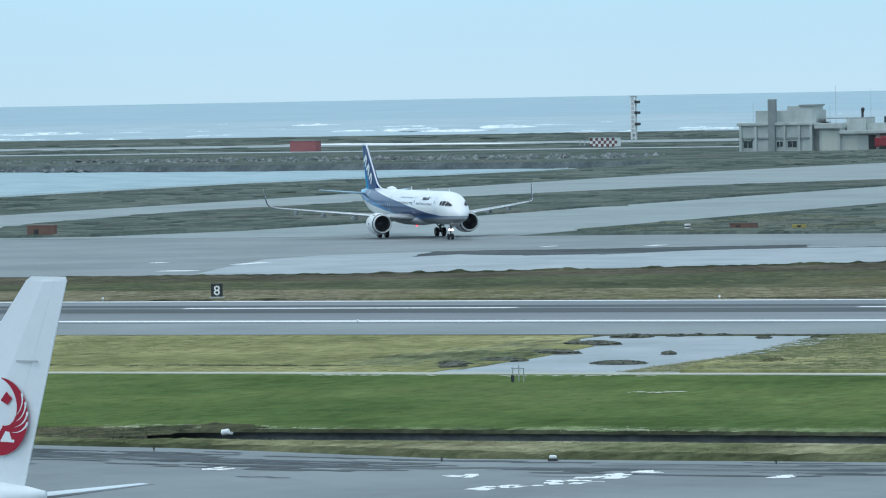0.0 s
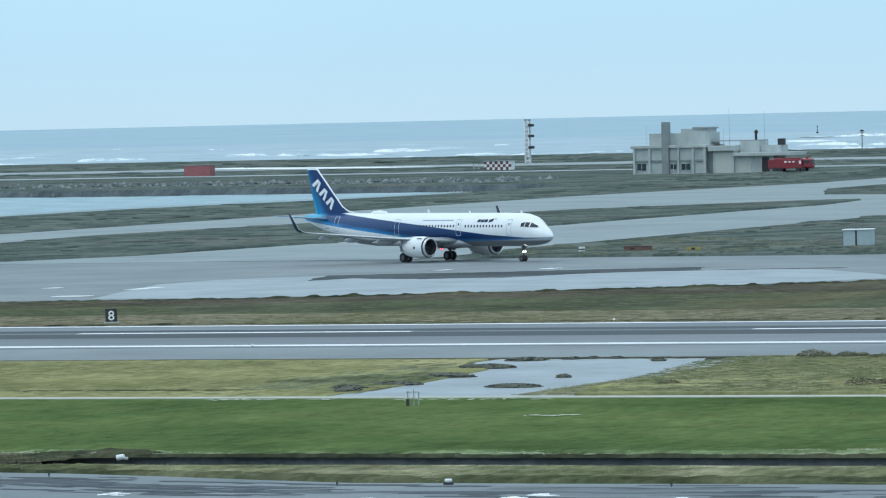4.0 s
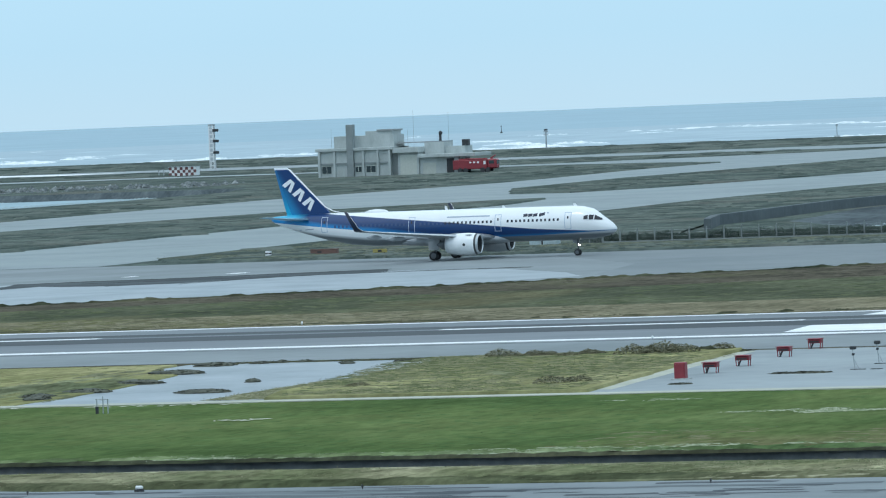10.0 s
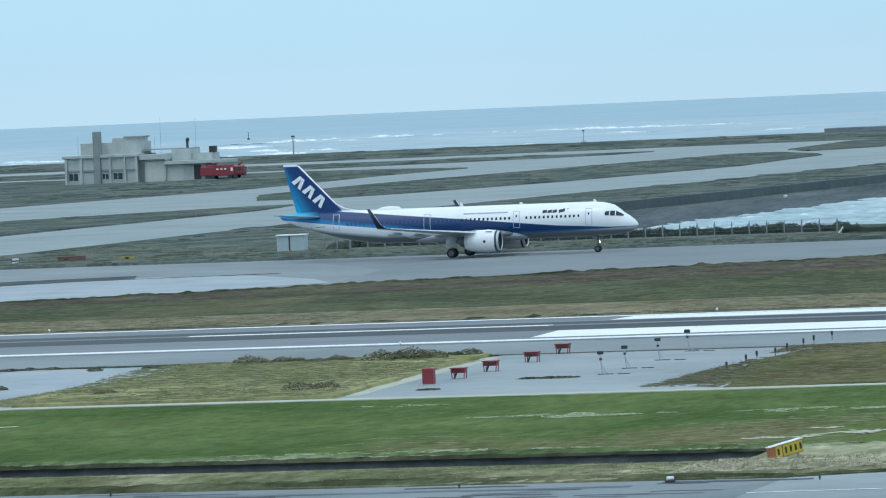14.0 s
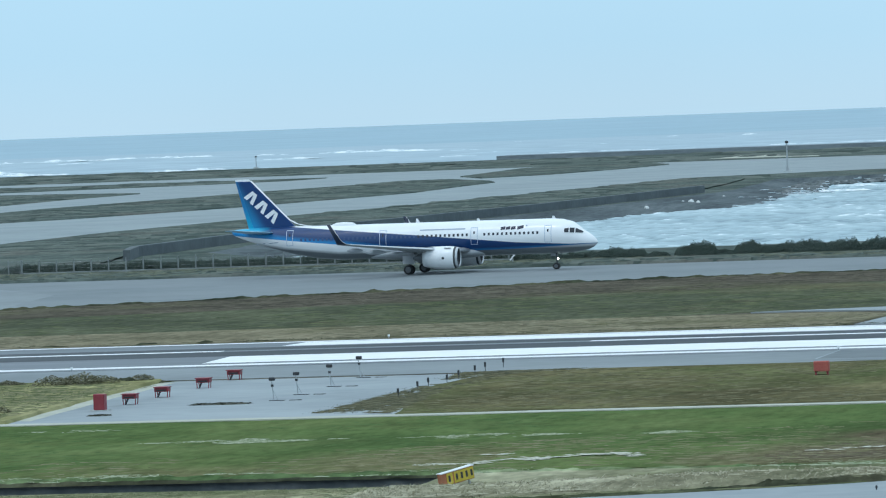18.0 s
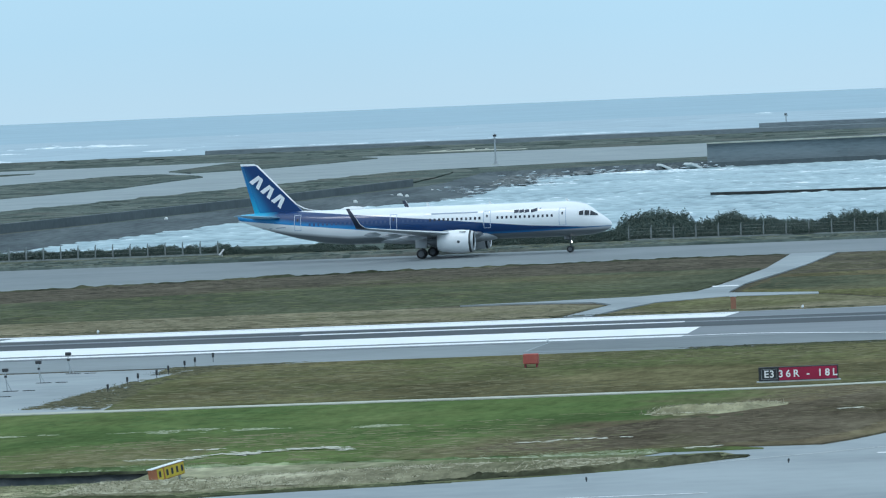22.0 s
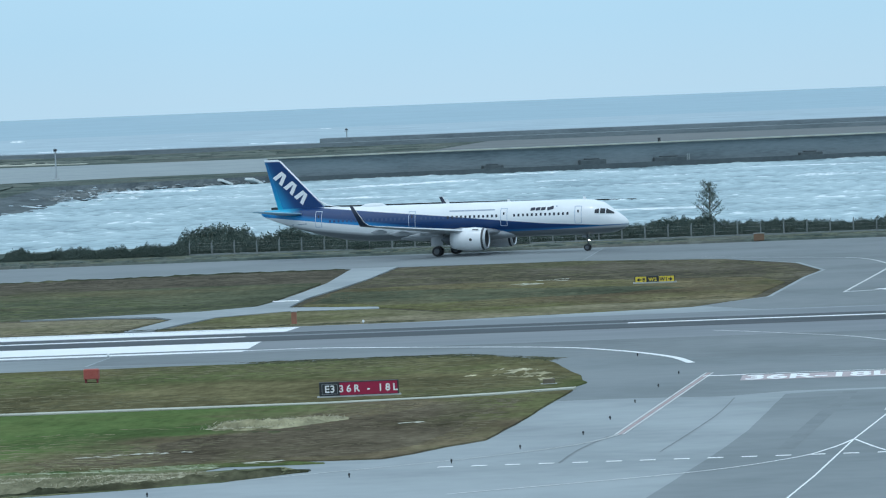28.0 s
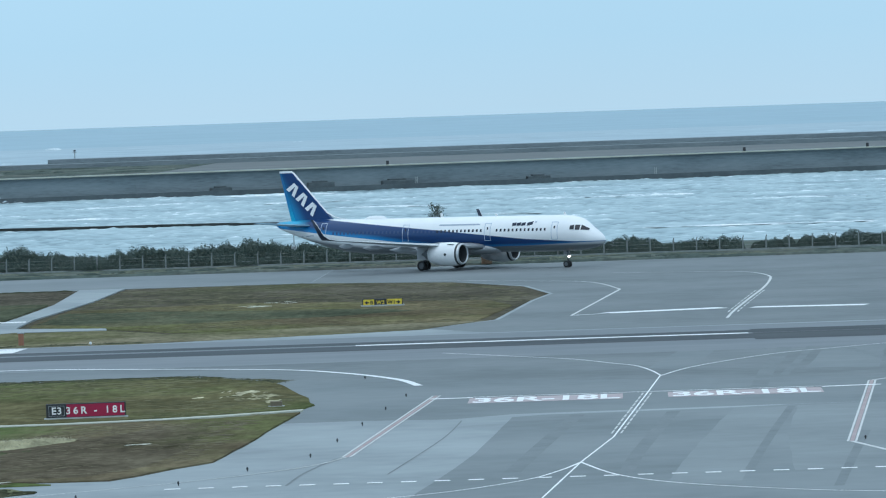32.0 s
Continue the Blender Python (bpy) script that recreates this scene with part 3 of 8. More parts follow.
    slab("grass_verge", [(-55, 513), (-46.9, 504), (-40, 490), (-31, 491), (-13.5, 494.5), (-11, 530), (-14, 545), (-38, 558), (-49, 555), (-55, 552)], 0.09, M_DUN, label="dun brown and olive grass between runway and taxiway", **band)
    slab("grass_verge", [(-54.6, 517), (-47, 507), (-38, 511), (-27, 515), (-20, 524), (-24, 532), (-38, 538), (-54.4, 545)], 0.098, M_MIDGREEN, step=2, jag=2.0, lean=0.2, label="olive green grass by the service road")
    slab("drain_cover", [(-62, 281.2), (-44, 283), (-37, 288), (-35, 293.6), (-42, 292), (-62, 290.8)], 0.09, M_STRAW, label="rough grass where the drain runs underground", **band)
    slab("drain_cover", [(-420, 281.2), (-135, 281.6), (-136.5, 290.8), (-420, 291)], 0.09, M_BROWN, label="rough grass where the drain runs underground", **band)
    slab("grass_verge", [(-420, 348.3), (-143.4, 348.6), (-143, 362), (-143.6, 373), (-145, 384), (-150, 391), (-151, 400), (-420, 400)], 0.14, M_VERGE, label="yellowed dry grass verge of the runway", **band)
    slab("grass_verge", [(-125.5, 348.8), (-104, 348.9), (-105, 366), (-106, 382), (-107, 401), (-114, 401), (-126, 399), (-128.4, 394), (-127.6, 384), (-127, 372), (-127.2, 357)], 0.3, M_VERGE, label="yellowed grass hummock between concrete pads", **band)
    slab("grass_verge", [(-78, 349.1), (-40, 350.4), (-29, 352.6)] + verge_rim + [(-75, 403), (-82, 398), (-83, 380)], 0.14, M_VERGE_BROWN, label="brown-green grass verge of the runway", **band)
    slab("concrete_pad", [(-152, 348.6), (-124, 348.8), (-125, 400), (-150, 400)], 0.08, M_PALE, label="pale concrete pad with weeds at its edges")
    slab("pad_edge", [(-106, 353), (-103, 352), (-105.6, 399), (-106.8, 399.5)], 0.088, M_PATH, step=4, jag=0.5, label="dry pale edge strip of the concrete pad")
    slab("concrete_pad", [(-105.5, 348.9), (-77, 349), (-82, 401), (-107, 401)], 0.08, M_APRON, label="pale concrete pad with approach light units")
    slab("path", [(-420, 345.5), (-80, 346), (-36, 347.8), (-29.5, 349.6), (-25, 352), (-20.9, 355.2), (-20.9, 357), (-25, 353.8), (-29.5, 351.2), (-36, 349.4), (-80, 348.0), (-420, 347.3)], 0.16, M_PATH, label="narrow pale concrete path")
    slab("path", [(-60.2, 616.5), (-58.4, 571), (-58.4, 542), (-58.6, 525), (-59.1, 514.8), (-63.4, 507.1), (-68, 505.4), (-74, 503), (-79, 501.4), (-74, 501.2), (-66.4, 498), (-63.9, 491.1), (-65.1, 468.3),
                  (-62.7, 468.3), (-61.7, 481.5), (-60.1, 492.7), (-54.9, 500.3), (-46.5, 499.5), (-46.9, 503.5), (-55.6, 509.2), (-55.8, 513.3), (-56.3, 530.7), (-55.4, 559.5), (-55, 579.2), (-55.2, 617)], 0.12, M_APRON, label="grey service road crossing the grass")
    # far strips of the second runway
    slab("gravel_strip", [(-149.9, 1470), (-60, 1470), (80, 1500), (700, 1640), (700, 2100), (-149.9, 2070)], 0.1, M_GRAVEL, label="grey gravel flat behind the seawall")
    slab("seawall_coping", [(-154, 1375), (-121, 1389), (-81, 1395), (-42, 1411), (15, 1432), (80, 1454), (700, 1599), (700, 1603), (80, 1458), (15, 1436), (-42, 1415), (-81, 1399), (-121, 1393), (-154, 1379)], 4.42, M_PATH, thick=0.3, step=8, jag=0.12, label="pale concrete coping of the seawall")
    slab("far_runway", [(-1400, 1702), (-520.02, 1702), (-520.02, 1768), (-1400, 1768)], 0.06, M_APRON, label="distant pale second runway")
    slab("far_road", [(-1400, 1660), (-560, 1562), (-520.05, 1556), (-520.05, 1540), (-560, 1545), (-1400, 1622)], 0.06, M_PALE, label="pale perimeter road behind the rock bank")
    # sea walls
    slab("seawall", [(-154, 1376), (-121, 1390), (-81, 1396), (-42, 1412), (15, 1433), (80, 1455), (700, 1600), (700, 1625), (80, 1480), (15, 1458), (-42, 1437), (-81, 1421), (-121, 1415), (-154, 1400)], 4.25, M_WALL, thick=6.9, step=14, jag=0.5, label="long grey concrete seawall across the bay")
    slab("wall_foot", [(-156, 1373), (-121, 1387.5), (-81, 1393.5), (-42, 1409.5), (15, 1430.5), (80, 1452.5), (700, 1597.5), (700, 1600.5), (80, 1455.5), (15, 1433.5), (-42, 1412.5), (-81, 1396.5), (-121, 1390.5), (-154, 1377)], -0.45, M_PARAPET, thick=3, step=3, jag=0.9, label="dark wet footing along the seawall")
    slab("breakwater", [(-214, 2088), (700, 2140), (700, 2165), (-214, 2113)], 3.2, M_WALL, thick=6, step=20, jag=0.3, label="higher stretch of the distant grey breakwater")
    slab("breakwater", [(-418, 2060), (700, 2125), (700, 2150), (-418, 2085)], 1.6, M_WALL, thick=5, step=20, jag=0.5, label="distant grey breakwater ridge")


def build_markings():
    bm = bmesh.new()
    for k in range(-8, 9):
        x = -206 + 61.4 * k
        line(bm, [(x, 445.3), (x + 31, 445.3)], 1.7, z_of=crown)
    for y in (440.9, 449.7):
        rb = line(bmesh.new(), [(-260, y), (-120, y), (300, y)], 6.6, lift=0.003, z_of=crown)
        painted("rubber_band", rb, M_RUBBERED, "dark rubbered wheel path along the runway")
    for y in (440.4, 450.2):
        rb = line(bmesh.new(), [(9.5, y), (14, y), (300, y)], 9.4, lift=0.009, z_of=crown)
        painted("rubber_band", rb, M_RUBBERED, "broad dark rubber deposit on the runway crossing")
    white = line(bmesh.new(), [(-58.8, 525), (-56.4, 525.4)], 2.6, lift=0.08)
    painted("stop_bar", white, M_WHITE_LINE, "white stop bar across the service road")
    painted("runway_centre_line", bm, M_WHITE_LINE, "white dashed runway centre line")
    bm = bmesh.new()
    line(bm, [(-900, 425.4), (-50, 425.4)], 2.0, z_of=crown)
    line(bm, curve_points([(-50, 425.6), (-42, 424.8), (-27, 415), (-21, 406), (-16.5, 394), (-14.6, 384)]), 0.6, z_of=crown)
    painted("runway_edge_line", bm, M_WHITE_LINE, "white runway edge line")
    bm = line(bmesh.new(), [(-900, 465.2), (-50, 465.2)], 2.2, z_of=crown)
    painted("runway_edge_line", bm, M_WHITE_LINE, "weathered white runway edge line")
    for a, b in ((428.2, 437.2), (454.6, 463.6)):
        bm = line(bmesh.new(), [(-111, (a + b) / 2), (-50, (a + b) / 2)], b - a, z_of=crown)
        painted("touchdown_block", bm, M_WHITE_LINE, "broad white aiming point block on the runway")


build_sea()
build_ground()
build_paving()
build_markings()


# ---- the airliner ----
STATIONS = ((5.07, 0.05, 0.05, 3.1), (4.92, 0.34, 0.31, 3.12), (4.6, 0.7, 0.62, 3.16), (4.0, 1.12, 0.99, 3.26), (3.4, 1.41, 1.25, 3.39), (2.85, 1.6, 1.54, 3.58), (2.2, 1.75, 1.81, 3.78),
            (1.0, 1.92, 2.0, 3.91), (-0.4, 1.975, 2.07, 3.95), (-14, 1.975, 2.07, 3.95), (-26, 1.975, 2.07, 3.95), (-29, 1.9, 1.94, 4.08), (-32, 1.62, 1.66, 4.4),
            (-35, 1.17, 1.22, 4.82), (-37.5, 0.7, 0.76, 5.18), (-39.0, 0.36, 0.42, 5.42), (-39.44, 0.16, 0.2, 5.5))


def section(x):
    for (xa, *a), (xb, *b) in zip(STATIONS, STATIONS[1:]):
        if xb <= x <= xa:
            f = (xa - x) / (xa - xb)
            return [u + (v - u) * f for u, v in zip(a, b)]
    return list(STATIONS[-1][1:] if x < 0 else STATIONS[0][1:])


def skin(x, z, side, off=0.015):
    """The point of the fuselage's skin at station x and height z; side -1 is starboard."""
    w, h, zc = section(x)
    s = max(-0.999, min(0.999, (z - zc) / h))
    c = math.sqrt(1 - s * s)
    return Vector((x, side * (w * c + off * c), z + off * s))


def skin_patch(bm, x0, x1, z0, z1, side, off=0.015, nx=1, nz=3, slope=0.0, flare=0.0):
    g = [[bm.verts.new(skin(x0 + (x1 - x0) * i / nx, z0 + (z1 - z0 + flare * i / nx) * j / nz + slope * i / nx, side, off)) for j in range(nz + 1)] for i in range(nx + 1)]
    for i in range(nx):
        for j in range(nz):
            bm.faces.new((g[i][j], g[i + 1][j], g[i + 1][j + 1], g[i][j + 1]))
    return bm


def livery():
    """White crown, a dark blue sweep that thins towards the nose, cyan edge aft, grey belly darkened to carry its
    shade.
    """
    m = ramp_material("airliner_paint", ((0.79, 0.8, 0.81), (0.86, 0.87, 0.88)), 0.4, rough=0.36, fine=0.2, spec=0.35)
    n, l = m.node_tree.nodes, m.node_tree.links
    p = n["Principled BSDF"]
    white = p.inputs["Base Color"].links[0].from_socket
    tc, sp = n.new("ShaderNodeTexCoord"), n.new("ShaderNodeSeparateXYZ")
    l.new(tc.outputs["Object"], sp.inputs[0])
    along = n.new("ShaderNodeMapRange")
    along.inputs["From Min"].default_value, along.inputs["From Max"].default_value = -40, 5
    l.new(sp.outputs["X"], along.inputs["Value"])

    def height(pairs):
        r = n.new("ShaderNodeValToRGB")
        e = r.color_ramp.elements
        for k, (x, z) in enumerate(pairs):
            el = e[k] if k < 2 else e.new((x + 40) / 45)
            el.position, el.color = (x + 40) / 45, (z / 8, z / 8, z / 8, 1)
        l.new(along.outputs[0], r.inputs[0])
        s = n.new("ShaderNodeMath")
        s.operation, s.inputs[1].default_value = "MULTIPLY", 8
        l.new(r.outputs[0], s.inputs[0])
        return s.outputs[0]

    def above(limit, soft=0.03):
        d = n.new("ShaderNodeMath")
        d.operation = "SUBTRACT"
        l.new(sp.outputs["Z"], d.inputs[0])
        l.new(limit, d.inputs[1])
        r = n.new("ShaderNodeMapRange")
        r.inputs["From Min"].default_value, r.inputs["From Max"].default_value = -soft, soft
        l.new(d.outputs[0], r.inputs["Value"])
        return r.outputs[0]

    def blend(fac, a, b):
        x = n.new("ShaderNodeMix")
        x.data_type = "RGBA"
        l.new(fac, x.inputs[0])
        for s, k in ((a, 6), (b, 7)):
            if isinstance(s, tuple):
                x.inputs[k].default_value = (*s, 1)
            else:
                l.new(s, x.inputs[k])
        return x.outputs[2]

    top = height(((-40, 6.9), (4.9, 3.0), (-31.5, 5.95), (-24, 5.25), (-16, 4.52), (-10, 3.92), (-4.5, 3.38), (2, 3.0)))
    low = height(((-40, 5.75), (4.9, 2.96), (-36, 5.3), (-32, 4.72), (-25, 4.0), (-14.6, 2.6), (-4.5, 2.68), (2, 2.88)))
    cyan = height(((-40, 5.2), (4.9, 2.96), (-32, 4.36), (-25, 3.64), (-14.6, 2.5), (-4.5, 2.62)))
    grey = height(((-40, 4.7), (4.9, 2.75), (-33, 3.5), (-26, 2.75), (-4, 2.75)))
    # Belly grey taken darker than its paint, with the underside's shade in it.
    c = blend(above(grey, 0.2), (0.14, 0.16, 0.172), white)
    c = blend(above(cyan), c, (0.01, 0.22, 0.52))
    fwd = n.new("ShaderNodeMapRange")
    fwd.inputs["From Min"].default_value, fwd.inputs["From Max"].default_value = -36.2, -34.4
    l.new(sp.outputs["X"], fwd.inputs["Value"])
    c = blend(above(low, 0.24), c, blend(fwd.outputs[0], (0.04, 0.4, 0.62), (0.0, 0.034, 0.135)))
    c = blend(above(top), c, white)
    l.new(c, p.inputs["Base Color"])
    p.inputs["Coat Weight"].default_value, p.inputs["Coat Roughness"].default_value = 0.55, 0.1
    return m


def rudder_paint():
    """Cyan at the root of the rudder, deepening to blue at its top."""
    m = ramp_material("rudder_blue", ((0.01, 0.3, 0.52), (0.01, 0.34, 0.56)), 0.5, rough=0.35)
    n, l = m.node_tree.nodes, m.node_tree.links
    tc, sp, fade = n.new("ShaderNodeTexCoord"), n.new("ShaderNodeSeparateXYZ"), n.new("ShaderNodeValToRGB")
    along = n.new("ShaderNodeMapRange")
    along.inputs["From Min"].default_value, along.inputs["From Max"].default_value = 5.6, 11.6
    l.new(tc.outputs["Object"], sp.inputs[0])
    l.new(sp.outputs["Z"], along.inputs["Value"])
    l.new(along.outputs[0], fade.inputs[0])
    e = fade.color_ramp.elements
    e[0].color, e[1].color = (0.015, 0.42, 0.62, 1), (0.02, 0.13, 0.3, 1)
    e.new(0.45).color = (0.012, 0.2, 0.44, 1)
    l.new(fade.outputs[0], n["Principled BSDF"].inputs["Base Color"])
    return m


def fin_paint():
    """Dark blue fin, lightening to cyan low down beside the rudder."""
    m = plain("fin_blue", (0.0, 0.036, 0.15), 0.4, vary=0.05)
    n, l = m.node_tree.nodes, m.node_tree.links
    tc, dot, fade = n.new("ShaderNodeTexCoord"), n.new("ShaderNodeVectorMath"), n.new("ShaderNodeMapRange")
    dot.operation, dot.inputs[1].default_value = "DOT_PRODUCT", (0.5, 0.0, 0.29)
    l.new(tc.outputs["Object"], dot.inputs[0])
    l.new(dot.outputs["Value"], fade.inputs["Value"])
    for k, v in (("From Min", 0.5 * -36.9 + 0.29 * 5.7), ("From Max", 0.5 * -36.9 + 0.29 * 5.7 + 1.15)):
        fade.inputs[k].default_value = v
    fade.interpolation_type = "SMOOTHSTEP"
    mix = n.new("ShaderNodeMix")
    mix.data_type = "RGBA"
    l.new(fade.outputs[0], mix.inputs[0])
    mix.inputs[6].default_value, mix.inputs[7].default_value = (0.012, 0.26, 0.5, 1), (0.0, 0.036, 0.15, 1)
    l.new(mix.outputs[2], n["Principled BSDF"].inputs["Base Color"])
    return m


def aerofoil(chord, thick, n=10):
    """Points round a section of unit camber, leading edge at 0, trailing at -chord, in the x-z plane."""
    up, lo = [], []
    for i in range(n + 1):
        f = (i / n) ** 1.6
        t = thick * chord * (1.48 * math.sqrt(f) - 0.63 * f - 1.76 * f * f + 1.42 * f ** 3 - 0.51 * f ** 4) * 1.0
        up.append((-f * chord, t))
        lo.append((-f * chord, -t * 0.75))
    return up + lo[-2:0:-1]


def wing_rings(stations):
    """Each station: leading edge x, y, z, chord, thickness ratio, lean of the section in degrees (90 stands upright)."""
    rings = []
    for x, y, z, chord, thick, cant in stations:
        a = radians(cant)
        rings.append([(x + px, y - pz * math.sin(a), z + pz * math.cos(a)) for px, pz in aerofoil(chord, thick)])
    return rings


def revolve(bm, prof, axis_o, n=28, squash=1.0):
    """A surface turned round an axis along x; prof: pairs of x and radius."""
    ox, oy, oz = axis_o
    return loft(bm, [[(ox + x, oy + r * math.cos(2 * math.pi * i / n), oz + r * squash * math.sin(2 * math.pi * i / n)) for i in range(n)] for x, r in prof], caps=False)


def wheel_mesh(r, w):
    bm = bmesh.new()
    prof = [(-0.5 * w, 0.62 * r), (-0.5 * w, 0.86 * r), (-0.36 * w, 0.97 * r), (0, r), (0.36 * w, 0.97 * r), (0.5 * w, 0.86 * r), (0.5 * w, 0.62 * r), (0.3 * w, 0.58 * r), (-0.3 * w, 0.58 * r), (-0.5 * w, 0.62 * r)]
    n = 24
    return loft(bm, [[(p * math.cos(2 * math.pi * i / n), y, p * math.sin(2 * math.pi * i / n)) for i in range(n)] for y, p in prof], caps=False)


def hub_mesh(r, w):
    bm = bmesh.new()
    bmesh.ops.create_cone(bm, cap_ends=True, segments=16, radius1=0.6 * r, radius2=0.6 * r, depth=0.72 * w, matrix=Matrix.Rotation(radians(90), 4, "X"))
    for k in range(6):
        a = k * math.pi / 3
        box(bm, 0.36 * r * math.cos(a) - 0.07 * r, 0.36 * r * math.cos(a) + 0.07 * r, -0.39 * w, 0.39 * w, 0.36 * r * math.sin(a) - 0.07 * r, 0.36 * r * math.sin(a) + 0.07 * r)
    return bm


WHEELS = []


def add_wheel(parent, x, y, r, w, tyre, rim):
    hold = new("wheel")
    hold.parent = parent
    hold.location = (x, y, r)
    part("tyre", wheel_mesh(r, w), tyre, hold, "black rubber tyre", True)
    part("rim", hub_mesh(r, w), rim, hold, "grey metal rim")
    WHEELS.append((hold, x, y, r))


def build_airliner():
    jet = thing("airliner", "white and dark blue twin-engine airliner taxiing", "aircraft")
    paint = livery()
    navy = plain("wing_tip_navy", (0.004, 0.014, 0.04), 0.45)
    light_blue = rudder_paint()
    blue = fin_paint()
    pale_blue = plain("tailplane_paint", (0.3, 0.48, 0.6), 0.35)
    white = plain("fin_white", (0.8, 0.81, 0.82), 0.3, vary=0.04)
    grey = plain("wing_grey", (0.34, 0.36, 0.38), 0.45)
    dark = plain("wing_shade_grey", (0.05, 0.055, 0.06), 0.5)
    metal = plain("gear_metal", (0.12, 0.13, 0.14), 0.5, 0.4)
    lip = plain("intake_metal", (0.55, 0.57, 0.59), 0.35, 0.4)
    duct_grey = plain("intake_duct_grey", (0.06, 0.065, 0.07), 0.6)
    tyre = plain("tyre_rubber", (0.025, 0.025, 0.027), 0.8)
    glass = plain("cockpit_glass", (0.015, 0.02, 0.03), 0.45)
    pane = plain("cabin_window", (0.03, 0.035, 0.05), 0.2)
    pane_blue = plain("cabin_window_on_blue", (0.015, 0.05, 0.15), 0.3)
    outline = plain("door_outline", (0.35, 0.4, 0.48), 0.5)
    outline_pale = plain("door_outline_pale", (0.42, 0.49, 0.6), 0.5)
    lamp = plain("landing_light", (1.0, 1.0, 0.97), 0.3, glow=14)
    red = plain("beacon_red", (0.9, 0.05, 0.08), 0.3, glow=3)

    n = 40
    bm = bmesh.new()
    xs = sorted({s[0] for s in STATIONS} | {-2.0 * k for k in range(1, 13)} | {4.3, 3.7, 2.5, 1.6, 0.3, -27.5, -30.5, -33.5, -36.2}, reverse=True)
    rings = []
    for x in xs:
        w, h, zc = section(x)
        rings.append([(x, w * math.cos(2 * math.pi * i / n), zc + h * math.sin(2 * math.pi * i / n)) for i in range(n)])
    part("fuselage", loft(bm, rings), paint, jet, "white fuselage with a dark blue sweep and grey belly darkened for shade", True)

    # belly fairing
    bm = bmesh.new()
    rings = []
    for x, w, z0, z1 in ((-8.2, 0.9, 1.95, 2.6), (-9.6, 1.75, 1.72, 3.0), (-12, 2.08, 1.6, 3.2), (-17, 2.1, 1.58, 3.2), (-20, 1.8, 1.72, 3.0), (-22.5, 0.9, 1.92, 2.6)):
        rings.append([(x, w * math.cos(a), (z0 + z1) / 2 + (z1 - z0) / 2 * math.sin(a)) for a in (2 * math.pi * i / 20 for i in range(20))])
    part("belly_fairing", loft(bm, rings), grey, jet, "grey belly fairing", True)

    for s in (-1, 1):
        # wing, sharklet, flap track fairings
        st = [(-9.6, 1.2 * s, 2.5, 8.6, 0.13, 0), (-11.6, 4.4 * s, 2.75, 5.9, 0.12, 0), (-13.1, 6.6 * s, 2.95, 4.4, 0.115, 0), (-16.9, 12 * s, 3.5, 2.9, 0.11, 0), (-20.4, 16.9 * s, 4.05, 1.75, 0.1, 0)]
        wing = part("wing", loft(bmesh.new(), wing_rings(st)), grey, jet, "grey swept wing", True)
        tip = [(-20.4, 16.9 * s, 4.05, 1.75, 0.1, 0), (-20.95, 17.35 * s, 4.17, 1.1, 0.1, 25 * s), (-21.4, 17.7 * s, 4.55, 0.72, 0.09, 62 * s), (-22.6, 17.95 * s, 6.45, 0.4, 0.08, 84 * s)]
        part("sharklet", loft(bmesh.new(), wing_rings(tip)), navy, wing, "dark navy upturned wing tip", True)
        part("sharklet_edge", loft(bmesh.new(), wing_rings([(x + 0.03, y, z, c * 0.2, t * 2.4, a) for x, y, z, c, t, a in tip])), white, wing, "white leading edge of the wing tip", True)
        for y in (7.4, 11.0, 14.2):
            x = -13.7 - (y - 6.6) * 0.7
            ch = 4.2 - (y - 6.6) * 0.27
            z = 2.75 + (y - 6.6) * 0.105
            bm = loft(bmesh.new(), [[(px, y * s + 0.16 * k * math.cos(a), z - 0.28 + 0.3 * k * math.sin(a)) for a in (2 * math.pi * i / 10 for i in range(10))]
                                    for px, k in ((x - ch * 0.35, 0.15), (x - ch * 0.6, 0.9), (x - ch * 0.95, 1.0), (x - ch * 1.25, 0.15))])
            part("flap_fairing", bm, grey, wing, "", True)
        slat = wing_rings([(a[0] + 0.03, a[1], a[2], a[3] * 0.09, 0.5, 0) for a in st[1:]])
        part("slat", loft(bmesh.new(), slat), white, wing, "white leading edge", True)
        # engine
        o = (-10.4, 5.75 * s, 1.92)
        eng = new("engine")
        eng.parent = jet
        bm = revolve(bmesh.new(), [(0.0, 1.02), (0.04, 1.1), (-0.1, 1.18), (-0.5, 1.28), (-1.4, 1.36), (-2.6, 1.33), (-3.6, 1.16), (-4.2, 0.98), (-4.15, 0.9), (-3.2, 0.85)], o)
        part("nacelle", bm, white, eng, "white engine nacelle", True)
        bm = revolve(bmesh.new(), [(-0.08, 1.0), (0.0, 1.02), (0.05, 1.07), (0.04, 1.11), (-0.1, 1.185), (-0.22, 1.225)], o)
        # Dark ring that paints the shadow at the joint behind the lip.
        ring = revolve(bmesh.new(), [(-0.2, 1.222), (-0.22, 1.24), (-0.42, 1.285), (-0.44, 1.27)], o)
        part("intake_joint_shadow", ring, dark, eng, "dark band for the joint's shadow behind the intake lip", True)
        part("intake_wall", revolve(bmesh.new(), [(-1.04, 0.985), (-0.5, 0.985), (-0.085, 0.998)], o), duct_grey, eng, "dark grey inner wall of the intake", True)
        part("intake_lip", bm, lip, eng, "bare metal intake lip", True)
        bm = revolve(bmesh.new(), [(-3.0, 0.8), (-4.2, 0.72), (-4.9, 0.52), (-4.9, 0.4), (-5.5, 0.12)], o)
